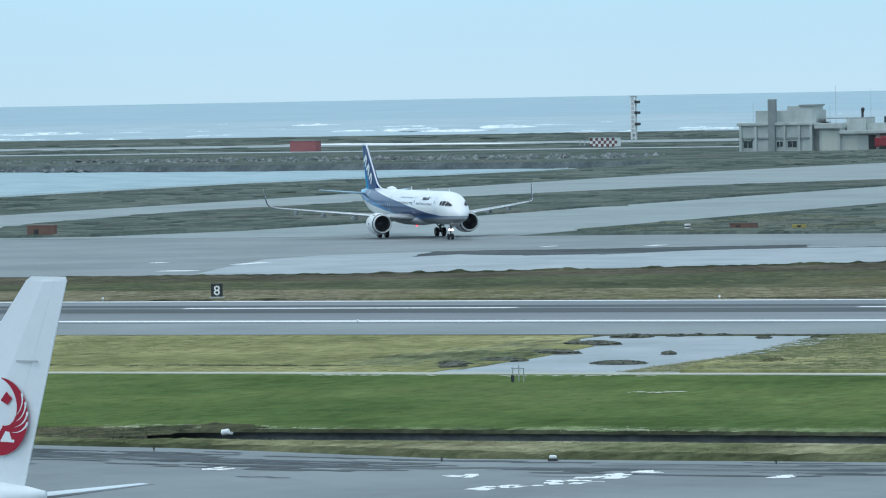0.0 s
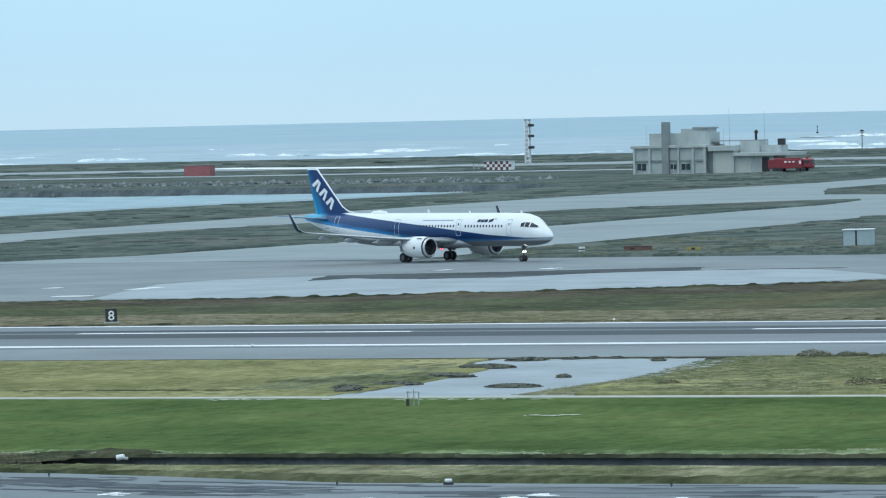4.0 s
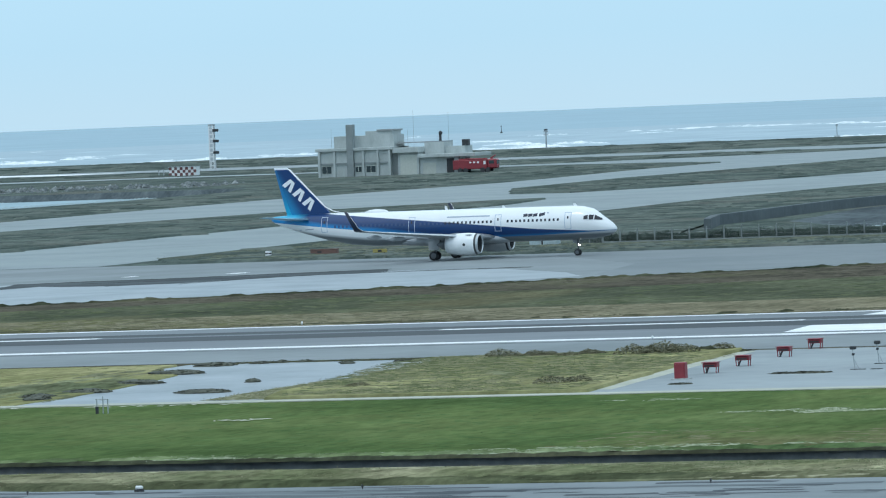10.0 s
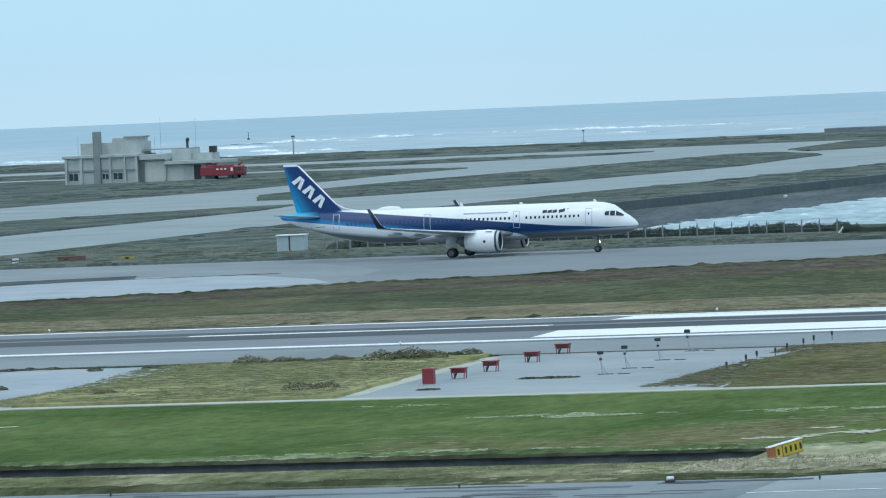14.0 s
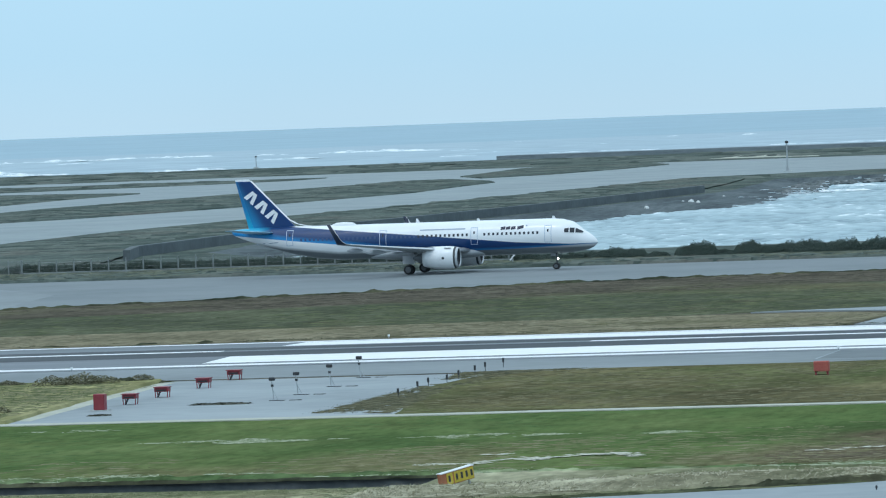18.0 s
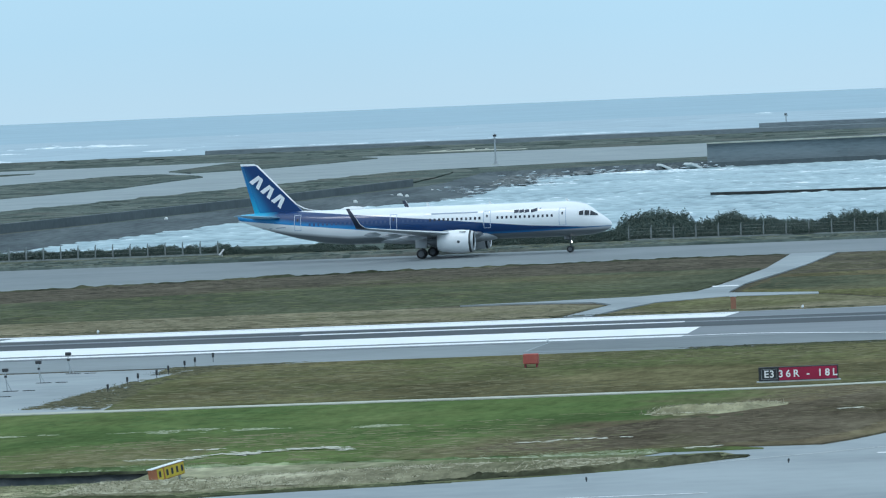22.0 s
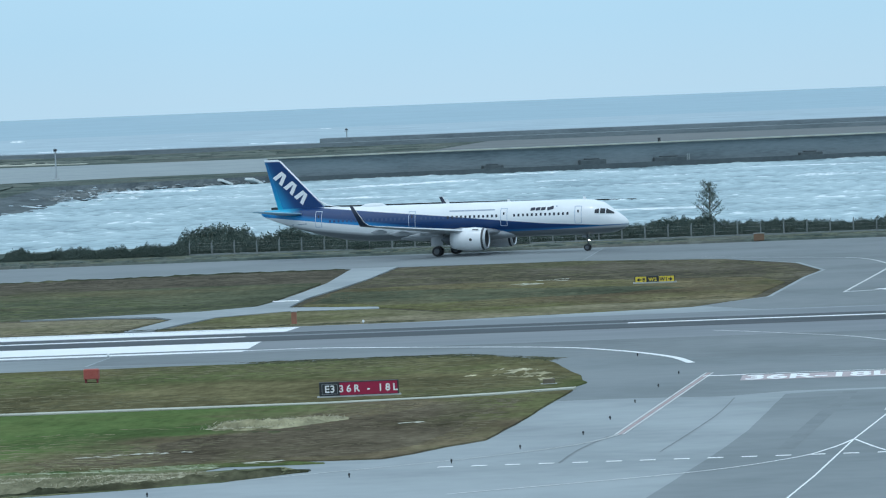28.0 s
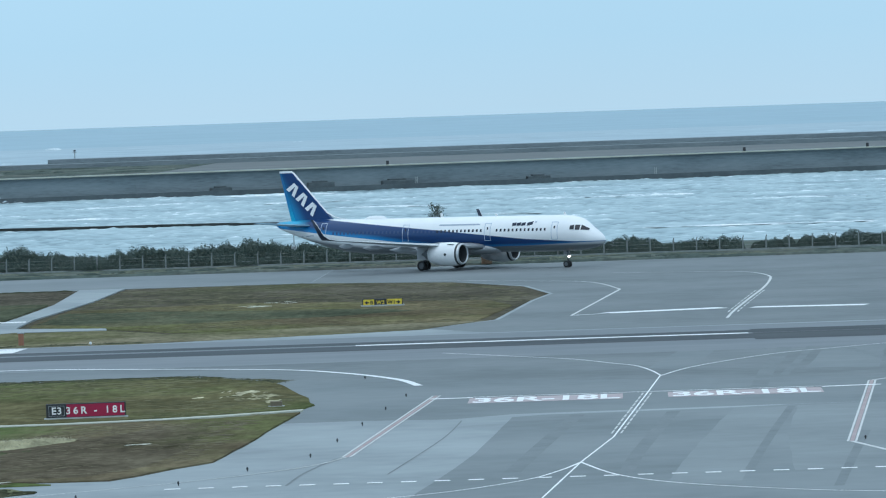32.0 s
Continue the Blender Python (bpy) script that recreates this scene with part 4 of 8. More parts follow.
        part("exhaust", bm, metal, eng, "dark metal exhaust cone", True)
        bm = bmesh.new()
        for k in range(18):
            a = 2 * math.pi * k / 18
            q = Matrix.Translation((o[0] - 0.85, o[1], o[2])) @ Matrix.Rotation(a, 4, "X")
            vs = [bm.verts.new(q @ Vector(v)) for v in ((0.05, 0.0, 0.22), (-0.12, 0.14, 0.22), (-0.2, 0.26, 0.98), (0.06, 0.05, 0.98))]
            bm.faces.new(vs)
        part("fan", bm, dark, eng, "dark fan blades")
        part("spinner", revolve(bmesh.new(), [(-0.35, 0.02), (-0.55, 0.16), (-0.85, 0.3), (-1.0, 0.3)], o), dark, eng, "", True)
        bm = bmesh.new()
        bmesh.ops.create_circle(bm, cap_ends=True, segments=28, radius=1.0, matrix=Matrix.Translation((o[0] - 1.05, o[1], o[2])) @ Matrix.Rotation(radians(90), 4, "Y"))
        part("duct", bm, dark, eng, "black inside of the intake")
        bm = loft(bmesh.new(), [[(x, o[1] + w, z) for x, z in ((o[0] - 1.2, 3.18), (o[0] - 3.0, 3.3), (o[0] - 5.4, 2.9), (o[0] - 4.6, 2.4), (o[0] - 1.6, 2.9))] for w in (-0.16, 0.16)])
        part("pylon", bm, grey, eng)
        bm = bmesh.new()
        bmesh.ops.create_cone(bm, cap_ends=True, segments=12, radius1=0.17, radius2=0.17, depth=0.04, matrix=Matrix.Translation((o[0] - 1.6, o[1] - 1.345, o[2] - 0.02)) @ Matrix.Rotation(radians(90), 4, "X"))
        part("nacelle_badge", bm, dark, eng, "small dark badge")
        box(bm := bmesh.new(), o[0] - 1.5, o[0] - 0.8, o[1] - 0.78 * 1 - 0.12, o[1] - 0.66, o[2] + 1.1, o[2] + 1.16)
        part("strake", bm, dark, eng)
        # tailplane
        st = [(-33.8, 0.6 * s, 5.3, 3.7, 0.1, 0), (-37.3, 6.22 * s, 5.85, 1.35, 0.09, 0)]
        part("tailplane", loft(bmesh.new(), wing_rings(st)), pale_blue, jet, "pale blue-grey tailplane", True)
    # fin: leading strip, body, rudder
    def fin(name, a0, a1, b0, b1, z0, z1, mat, t, lab):
        bm = loft(bmesh.new(), [[(b0, t * 0.25, z0), (a0, t, z0), (a0, -t, z0), (b0, -t * 0.25, z0)], [(b1, t * 0.16, z1), (a1, t * 0.5, z1), (a1, -t * 0.5, z1), (b1, -t * 0.16, z1)]])
        return part(name, bm, mat, jet, lab)
    fin("fin", -31.35, -37.0, -36.7, -38.62, 5.7, 11.55, blue, 0.3, "dark blue tail fin with white zigzag strokes")
    fin("rudder", -36.7, -38.62, -37.35, -38.85, 5.7, 11.55, light_blue, 0.16, "lighter blue rudder")
    fin("fin_tip", -36.95, -37.2, -38.85, -38.9, 11.55, 11.8, white, 0.12, "white fin tip")
    bm = loft(bmesh.new(), [[(x - 0.22, 0.13, z - 0.04), (x, 0.0, z), (x - 0.22, -0.13, z - 0.04)] for x, z in ((-28.9, 5.98), (-30.3, 6.12), (-31.3, 6.36), (-32.3, 6.9), (-36.85, 11.65))])
    part("fin_edge", bm, white, jet, "white fin leading edge", True)
    for s in (-1, 1):
        for a in range(6):
            bm = bmesh.new()
            up = a % 2 == 0
            u = 0.12 + a * 0.84
            pts = ((u, 0.0), (u + 0.5, 0.0), (u + 0.95, 1.5), (u + 0.5, 1.5)) if up else ((u - 0.02, 1.5), (u + 0.42, 1.5), (u + 0.62, 0.0), (u + 0.16, 0.0))
            vs = []
            for p, v in pts:
                x, z = -37.95 + p * 0.75 + v * 0.5, 9.75 - p * 0.68 + v * 0.72
                vs.append(bm.verts.new((x, s * (0.32 - (z - 5.7) / 5.85 * 0.15), z)))
            bm.faces.new(vs)
            part("tail_stroke", bm, white, jet, "white slanting stroke")
    # windows, doors, cockpit
    doors = (-0.5, -9.4, -20.5, -32.0)
    for s in (-1, 1):
        k = 0
        while True:
            x = -1.75 - 0.533 * k
            k += 1
            if x < -30.8:
                break
            if any(abs(x - d) < 0.75 for d in doors):
                continue
            part("cabin_window", skin_patch(bmesh.new(), x - 0.12, x + 0.12, 4.27, 4.58, s, 0.012), pane if x > -16.4 else pane_blue, jet)
        for d in doors:
            z0, z1 = (3.25, 5.25) if d > -25 else (3.75, 5.6)
            hw = 0.42
            bm = bmesh.new()
            for a, b, c, e in ((d - hw, d - hw + 0.065, z0, z1), (d + hw - 0.065, d + hw, z0, z1), (d - hw, d + hw, z0, z0 + 0.065), (d - hw, d + hw, z1 - 0.065, z1)):
                skin_patch(bm, a, b, c, e, s, 0.018, 1, 6)
            dm = part("door", bm, outline_pale, jet, "outlined cabin door")
            part("door_window", skin_patch(bmesh.new(), d - 0.09, d + 0.09, z1 - 0.75, z1 - 0.45, s, 0.02), pane, dm)
        for a, b, z0, z1, sl, fl in ((3.55, 2.72, 4.2, 4.34, 0.08, 0.4), (2.6, 2.08, 4.28, 4.82, 0.02, 0.02), (1.95, 1.45, 4.34, 4.86, 0.0, -0.1)):
            part("cockpit_window", skin_patch(bmesh.new(), a, b, z0, z1, s, 0.05, 6, 5, sl, fl), glass, jet, "dark cockpit window")
        for k in range(3):
            part("title_bar", skin_patch(bmesh.new(), -6.2 + 0.62 * k, -5.65 + 0.62 * k, 4.86, 5.2, s, 0.016, 2, 2, 0.06), navy, jet, "dark navy title block")
        part("title_flash", skin_patch(bmesh.new(), -4.2, -3.45, 4.84, 5.2, s, 0.016, 3, 2, 0.16), navy, jet, "dark navy flash")
        part("side_lettering_bar", skin_patch(bmesh.new(), -16.0, -10.5, 5.05, 5.2, s, 0.016, 3, 2), outline, jet, "thin grey bar of lettering")
        part("flag_dot", skin_patch(bmesh.new(), -3.2, -3.0, 5.2, 5.36, s, 0.016), outline, jet)
        bm = skin_patch(bmesh.new(), -36.5, -33.5, 4.0, 4.1, s, 0.016, 3, 1, 0.15)
        part("registration_bar", bm, outline, jet, "thin grey bar")
    bm = loft(bmesh.new(), [[(x, 0.55 * k * math.cos(a), 5.95 + 0.42 * k * math.sin(a)) for a in (math.pi * i / 10 for i in range(11))]
                            for x, k in ((-24.2, 0.3), (-24.6, 0.8), (-25.6, 1), (-26.6, 0.8), (-27.2, 0.25))], closed=False)
    part("antenna_dome", bm, white, jet, "white dome antenna", True)
    for x, h in ((-16.4, 0.5), (0.1, 0.32), (-9.0, 0.3)):
        part("blade_antenna", loft(bmesh.new(), [[(x, 0.02, 5.98), (x - 0.4, 0.02, 5.98), (x - 0.4, -0.02, 5.98), (x, -0.02, 5.98)], [(x - 0.2, 0.01, 5.98 + h), (x - 0.45, 0.01, 5.98 + h), (x - 0.45, -0.01, 5.98 + h), (x - 0.2, -0.01, 5.98 + h)]]), white, jet)
    bm = bmesh.new()
    bmesh.ops.create_uvsphere(bm, u_segments=10, v_segments=6, radius=0.14, matrix=Matrix.Translation((-14.5, 0, 1.52)))
    part("beacon", bm, red, jet, "red anti-collision light", True)
    # landing gear
    gear = new("nose_gear")
    gear.parent = jet
    bm = rod(bmesh.new(), (0.1, 0, 0.42), (0.0, 0, 2.3), 0.09, 0.12)
    rod(bm, (0, -0.3, 0.4), (0, 0.3, 0.4), 0.06)
    rod(bm, (0.05, 0, 1.1), (0.9, 0, 2.1), 0.05)
    box(bm, -0.25, 0.05, -0.35, 0.35, 1.5, 1.54)
    part("strut", bm, metal, gear, "metal oleo strut", True)
    for y in (-0.17, 0.17):
        can = part("lamp_housing", rod(bmesh.new(), (0.06, y, 1.25), (0.2, y, 1.25), 0.07, 0.13, 12), metal, gear, "", True)
        part("landing_light", rod(bmesh.new(), (0.2, y, 1.25), (0.212, y, 1.25), 0.12, 0.115, 14), lamp, can, "lit white landing light")
    box(bm := bmesh.new(), -0.75, 0.1, 0.42, 0.46, 1.55, 2.05)
    part("gear_door", bm, grey, gear)
    for y in (-0.27, 0.27):
        add_wheel(jet, 0, y, 0.39, 0.24, tyre, metal)
    for s in (-1, 1):
        gear = new("main_gear")
        gear.parent = jet
        bm = rod(bmesh.new(), (-16.91, 3.795 * s, 0.55), (-16.7, 3.795 * s, 2.7), 0.14, 0.18)
        rod(bm, (-16.91, 3.25 * s, 0.58), (-16.91, 4.34 * s, 0.58), 0.09)
        rod(bm, (-16.85, 3.7 * s, 1.2), (-16.6, 2.3 * s, 2.5), 0.08)
        part("strut", bm, metal, gear, "metal oleo strut", True)
        box(bm := bmesh.new(), -17.6, -16.2, 4.1 * s - 0.03, 4.1 * s + 0.03, 1.25, 2.75, )
        part("gear_door", bm, grey, gear)
        for y in (3.33, 4.26):
            add_wheel(jet, -16.91, y * s, 0.585, 0.43, tyre, metal)
    return jet


JET = build_airliner()


# ---- the fire station and what stands round it ----
# Beige plaster greyed towards blue: the haze before the station is in its colour.
M_PLASTER = ramp_material("hazed_stained_plaster", ((0.34, 0.37, 0.36), (0.43, 0.465, 0.455), (0.5, 0.535, 0.525)), 0.35, stretch=(1, 1, 0.4), fine=0.3)
# Darker plaster copy with shade in its colour; also the grey-brown chimney.
M_PLASTER_DARK = ramp_material("shaded_plaster", ((0.21, 0.235, 0.235), (0.28, 0.31, 0.31)), 0.4, fine=0.3)
M_ROOF = plain("roof_concrete", (0.3, 0.32, 0.32), 0.9)
M_GLASS = plain("dark_window_glass", (0.03, 0.045, 0.05), 0.15)
M_SHUTTER = plain("pale_shutter", (0.5, 0.52, 0.47), 0.6)
M_STEEL = plain("galvanised_steel", (0.4, 0.42, 0.43), 0.45, 0.6)
M_DARK = plain("black_paint", (0.03, 0.032, 0.035), 0.6)
M_RED = ramp_material("red_paint", ((0.2, 0.02, 0.03), (0.28, 0.032, 0.042)), 1.5, rough=0.5, fine=0.3)
M_WHITE = plain("white_paint", (0.75, 0.76, 0.76), 0.5)
M_YELLOW = plain("yellow_sign_face", (0.72, 0.55, 0.05), 0.5)
M_POST = plain("concrete_post", (0.42, 0.44, 0.43), 0.9, vary=0.15)


def mast(name, x, y, h, r, label, category="mast", arms=0, box_at=0.0):
    ob = thing(name, label, category, pose(x, y, 0))
    part("pole", rod(bmesh.new(), (0, 0, -0.3), (0, 0, h), r, r * 0.6), M_STEEL, ob)
    for k in range(arms):
        z = h * (0.82 - 0.16 * k)
        part("crossarm", boxes((-r * 2.6, r * 2.6, -r * 0.5, r * 0.5, z, z + r)), M_STEEL, ob)
    if arms:
        part("lantern", boxes((-r * 1.6, r * 1.6, -r * 1.6, r * 1.6, h * 0.9, h * 0.97), bevel=0.02), M_DARK, ob)
    if box_at:
        part("control_box", boxes((-0.35, 0.35, -0.45, -0.1, box_at, box_at + 1.1), bevel=0.03), M_STEEL, ob, "grey control box")
    part("footing", boxes((-r * 4, r * 4, -r * 4, r * 4, -0.2, 0.25)), M_POST, ob)
    return ob


def build_station():
    st = thing("fire_station", "weathered beige concrete airport fire station", "building", pose(-500.5, 1440, 0) @ Matrix.Diagonal((0.86, 1, 1, 1)))
    part("main_block", boxes((0, 24, 0, 14, -0.3, 7.2)), M_PLASTER, st)
    part("cornice", boxes((-0.7, 24.6, -0.7, 14.5, 6.9, 7.7), bevel=0.08), M_PLASTER, st, "projecting beige cornice")
    part("upper_storey", boxes((4.2, 24, 3, 12, 7.7, 10.9)), M_PLASTER, st)
    part("penthouse", boxes((14.5, 23.4, 3.5, 11, 10.9, 12.0)), M_PLASTER, st)
    part("penthouse_roof", boxes((18.4, 23.9, 3.1, 11.4, 12.0, 12.4)), M_ROOF, st)
    part("chimney", boxes((9.8, 12.0, -1.0, 1.2, -0.3, 14.0), bevel=0.08), M_PLASTER_DARK, st, "tall grey-brown chimney shaft")
    for x in (0.1, 5.1, 14.6, 19.4, 23.3):
        part("pilaster", boxes((x, x + 0.75, -0.6, 0, -0.3, 6.9), bevel=0.05), M_PLASTER, st)
    for x0, x1 in ((0.9, 5.0), (5.9, 9.7), (12.1, 14.5), (15.4, 19.3), (20.2, 23.2)):
        part("spandrel", boxes((x0, x1, -0.35, 0, 3.3, 3.75)), M_PLASTER_DARK, st)
    for x0, x1, z0, z1 in ((1.3, 4.2, 1.0, 2.9), (12.3, 14.2, 1.2, 2.6), (15.9, 18.8, 1.0, 2.7)):
        w = part("window", boxes((x0, x1, -0.12, 0.05, z0, z1)), M_GLASS, st, "dark window")
        part("frame", boxes((x0 - 0.1, x1 + 0.1, -0.16, -0.05, z0 - 0.12, z0), (x0 - 0.1, x1 + 0.1, -0.16, -0.05, z1, z1 + 0.12),
                            ((x0 + x1) / 2 - 0.06, (x0 + x1) / 2 + 0.06, -0.16, -0.05, z0, z1)), M_SHUTTER, w)
    part("link_block", boxes((24.02, 26.4, 1.2, 13, -0.3, 6.6)), M_PLASTER_DARK, st)
    part("engine_hall", boxes((26.42, 33.2, -0.3, 13, -0.3, 5.9)), M_PLASTER, st)
    part("hall_canopy", boxes((25.2, 33.6, -1.6, 13.2, 5.9, 7.3), bevel=0.08), M_PLASTER, st)
    part("shutter_door", boxes((27.2, 32.6, -0.42, -0.3, 0, 5.3)), M_SHUTTER, st, "tall pale shutter door")
    part("side_hall", boxes((33.22, 45, 0.3, 13, -0.3, 4.4)), M_PLASTER, st)
    part("side_roof", boxes((33.0, 52, -1.2, 13.3, 4.4, 5.3), bevel=0.06), M_PLASTER, st, "flat concrete roof over the open bay")
    part("roof_block", boxes((33.6, 40, 4, 12, 5.3, 8.4)), M_PLASTER, st)
    part("roof_block", boxes((40.02, 46.4, 5, 12, 5.3, 7.2)), M_PLASTER, st)
    part("roof_block", boxes((24.6, 40, 4.5, 12, 8.4, 8.7)), M_ROOF, st)
    part("shutter_door", boxes((34.4, 38.6, 0.18, 0.3, 0, 3.0)), M_SHUTTER, st, "low pale shutter door")
    # Flat black panel on the wall, painted as the shade within the bay.
    part("bay_shade", boxes((42.2, 44.6, 0.15, 0.32, 0, 4.0)), M_DARK, st, "black panel for the shade inside the open bay")
    part("bay_pillar", boxes((44.9, 46.4, -0.6, 0.6, -0.3, 4.4)), M_PLASTER_DARK, st)
    for x, h in ((2.2, 9), (27.5, 8), (29.5, 13.2), (41, 12.4)):
        part("whip_antenna", rod(bmesh.new(), (x, 6, 5), (x, 6, h + 4), 0.07, 0.04), M_STEEL, st)
    bm = boxes((38.0, 38.6, 5.5, 6.1, 8.4, 10.6))
    bmesh.ops.create_uvsphere(bm, u_segments=10, v_segments=6, radius=0.6, matrix=Matrix.Translation((38.4, 5.8, 10.8)))
    part("siren", bm, M_DARK, st, "dark siren on the roof")
    part("tank", boxes((45.2, 47.2, 6, 8, 7.2, 8.9), bevel=0.1), M_DARK, st, "dark roof tank")


def build_fire_engine():
    fe = thing("fire_engine", "large red airport fire engine parked outside", "fire engine", pose(-461.2, 1436, 0))
    part("body", boxes((0, 9.6, 0, 3, 0.9, 3.35), (1.6, 9.0, 0.3, 2.7, 3.35, 3.75), bevel=0.12), M_RED, fe)
    part("cab", boxes((9.5, 12.2, 0.05, 2.95, 0.9, 3.5), bevel=0.4), M_RED, fe)
    part("windscreen", boxes((12.0, 12.24, 0.4, 2.6, 2.1, 3.1)), M_GLASS, fe)
    part("side_window", boxes((10.1, 11.5, 0.0, 0.1, 2.2, 3.1)), M_GLASS, fe)
    for x in (4.6, 5.7, 6.8):
        part("side_panel", boxes((x, x + 0.6, -0.03, 0.05, 2.5, 2.9)), M_WHITE, fe, "small white panel")
    part("side_panel", boxes((8.6, 9.2, -0.03, 0.05, 2.1, 3.0)), M_WHITE, fe, "small white panel")
    part("monitor", rod(boxes((10.2, 10.8, 1.2, 1.8, 3.5, 3.9)), (10.5, 1.5, 3.9), (11.6, 1.5, 4.5), 0.12), M_RED, fe, "red roof water cannon")
    part("hose_reel", boxes((3.2, 4.2, 0.6, 2.4, 3.75, 4.3), bevel=0.1), M_DARK, fe)
    for x in (2.0, 3.5, 8.3, 9.8):
        for y in (0.15, 2.85):
            bm = bmesh.new()
            bmesh.ops.create_cone(bm, cap_ends=True, segments=14, radius1=0.65, radius2=0.65, depth=0.45, matrix=Matrix.Translation((x, y, 0.65)) @ Matrix.Rotation(radians(90), 4, "X"))
            part("wheel", bm, M_DARK, fe)


def build_far_marks():
    # white lighting tower with dark platforms
    tw = thing("lighting_tower", "slim white steel tower with dark lamp platforms", "tower", pose(-655, 1777, 0))
    for x in (-0.7, 0.7):
        for y in (-0.7, 0.7):
            part("leg", boxes((x - 0.16, x + 0.16, y - 0.16, y + 0.16, 0, 14.2)), M_WHITE, tw)
    for k in range(9):
        z = 0.6 + 1.5 * k
        part("ring", boxes((-0.85, 0.85, -0.85, -0.7, z, z + 0.45), (-0.85, -0.7, -0.85, 0.85, z, z + 0.45), (-0.85, 0.85, 0.7, 0.85, z, z + 0.45), (0.7, 0.85, -0.85, 0.85, z, z + 0.45)), M_WHITE, tw)
    part("panel", boxes((-0.6, 0.6, -0.62, 0.62, 2.0, 13.6)), plain("tower_infill", (0.5, 0.53, 0.55), 0.7), tw)
    for z in (4.8, 8.6, 12.2):
        part("platform", boxes((0.6, 2.1, -1.0, 1.0, z, z + 0.9), bevel=0.1), M_DARK, tw, "dark lamp platform")
    part("cap", boxes((-0.9, 0.9, -0.9, 0.9, 14.2, 14.7)), M_STEEL, tw)
    # chequered shelter
    ch = thing("equipment_shelter", "red and white chequered equipment shelter", "shelter", pose(-604, 1600, 0))
    faded = plain("faded_check_red", (0.16, 0.07, 0.07), 0.8, vary=0.2)
    part("body", boxes((0, 8.8, 0, 3, 0, 2.6)), M_WHITE, ch)
    for i in range(10):
        for j in range(3):
            if (i + j) % 2 == 0:
                part("red_square", boxes((i * 0.88, i * 0.88 + 0.88, -0.03, 0.02, j * 0.866, j * 0.866 + 0.866)), faded, ch)
    part("roof", boxes((-0.2, 9.0, -0.2, 3.2, 2.6, 2.75)), M_STEEL, ch)
    part("fence_frame", boxes((-3.4, -3.2, 0, 0.2, 0, 2.0), (-1.8, -1.6, 0, 0.2, 0, 2.0), (-3.4, -1.6, 0, 0.2, 1.8, 2.0)), M_STEEL, ch)
    rb = thing("equipment_shelter", "weathered brick-red equipment hut on the grass", "shelter", pose(-693, 1577, 0))
    part("body", boxes((0, 8.6, 0, 4, 0, 3.3), bevel=0.06), ramp_material("brick_red_panel", ((0.28, 0.1, 0.105), (0.36, 0.14, 0.14)), 0.8, fine=0.4), rb)
    part("roof", boxes((-0.15, 8.75, -0.15, 4.15, 3.3, 3.42)), M_PLASTER_DARK, rb)
    mast("wind_mast", -623, 2057, 7.4, 0.35, "slender grey steel mast on the far shore", arms=2)
    mast("wind_mast", -520, 2100, 4.6, 0.22, "short grey steel mast on the far shore", arms=1)
    mast("wind_mast", -219, 1460, 8.2, 0.25, "slender grey mast with a cabinet at its foot", arms=1, box_at=0.2)
    mast("wind_mast", -207, 2120, 6.5, 0.3, "slender grey steel mast behind the seawall", arms=1)
    for x, y in ((-60, 1414), (30, 1448), (62, 1460)):
        bx = thing("cabinet", "small dark cabinet on the seawall", "cabinet", pose(x, y, 4.25), "seawall cabinets")
        part("body", boxes((0, 0.7, 0, 0.6, 0, 1.1), bevel=0.05), M_DARK, bx)


def build_roadside_boxes():
    faded = ramp_material("faded_orange", ((0.14, 0.085, 0.07), (0.2, 0.11, 0.09)), 0.8, rough=0.8, fine=0.4)
    for x, y, w, h in ((-336.8, 678.5, 4.1, 1.25), (-240.2, 686.5, 3.6, 0.5)):
        b = thing("cable_box", "faded orange cable box low in the grass", "box", pose(x, y, 0.3))
        part("body", boxes((0, w, 0, 0.8, -0.3, h), bevel=0.05), faded, b)
        part("lid", boxes((-0.05, w + 0.05, -0.05, 0.85, h, h + 0.08)), faded, b)
        part("door", boxes((w * 0.25, w * 0.42, -0.03, 0.0, 0.1, h * 0.6)), M_DARK, b, "small dark hatch")
    y = thing("marker_board", "small dull yellow marker board in the grass", "marker", pose(-229.2, 679, 0.25))
    part("board", boxes((0, 1.9, 0, 0.12, 0.15, 0.62), bevel=0.03), plain("dull_yellow", (0.34, 0.28, 0.09), 0.7), y)
    part("writing_bar", boxes((0.7, 1.2, -0.02, 0.0, 0.25, 0.5)), M_DARK, y)
    for x in (0.3, 1.5):
        part("leg", boxes((x, x + 0.1, 0.02, 0.1, -0.3, 0.16)), M_DARK, y)
    w = thing("marker_block", "white marker block with a dark band", "marker", pose(-246, 685.5, 0.25))
    part("block", boxes((0, 0.75, 0, 0.4, -0.2, 0.62), bevel=0.03), M_WHITE, w)
    part("band", boxes((-0.01, 0.76, -0.02, 0.41, 0.22, 0.38)), M_DARK, w)


def rock_mesh(seed, squash=0.6, grain=0.45):
    bm = bmesh.new()
    bmesh.ops.create_icosphere(bm, subdivisions=2, radius=1.0)
    for v in bm.verts:
        k = 1 + grain * noise.noise(v.co * 1.3 + Vector((seed * 7.1, seed * 3.3, seed)))
        v.co = Vector((v.co.x * k, v.co.y * k, v.co.z * k * squash))
    me = bpy.data.meshes.new("rock")
    bm.to_mesh(me)
    bm.free()
    me.materials.append(M_ROCK)
    return me


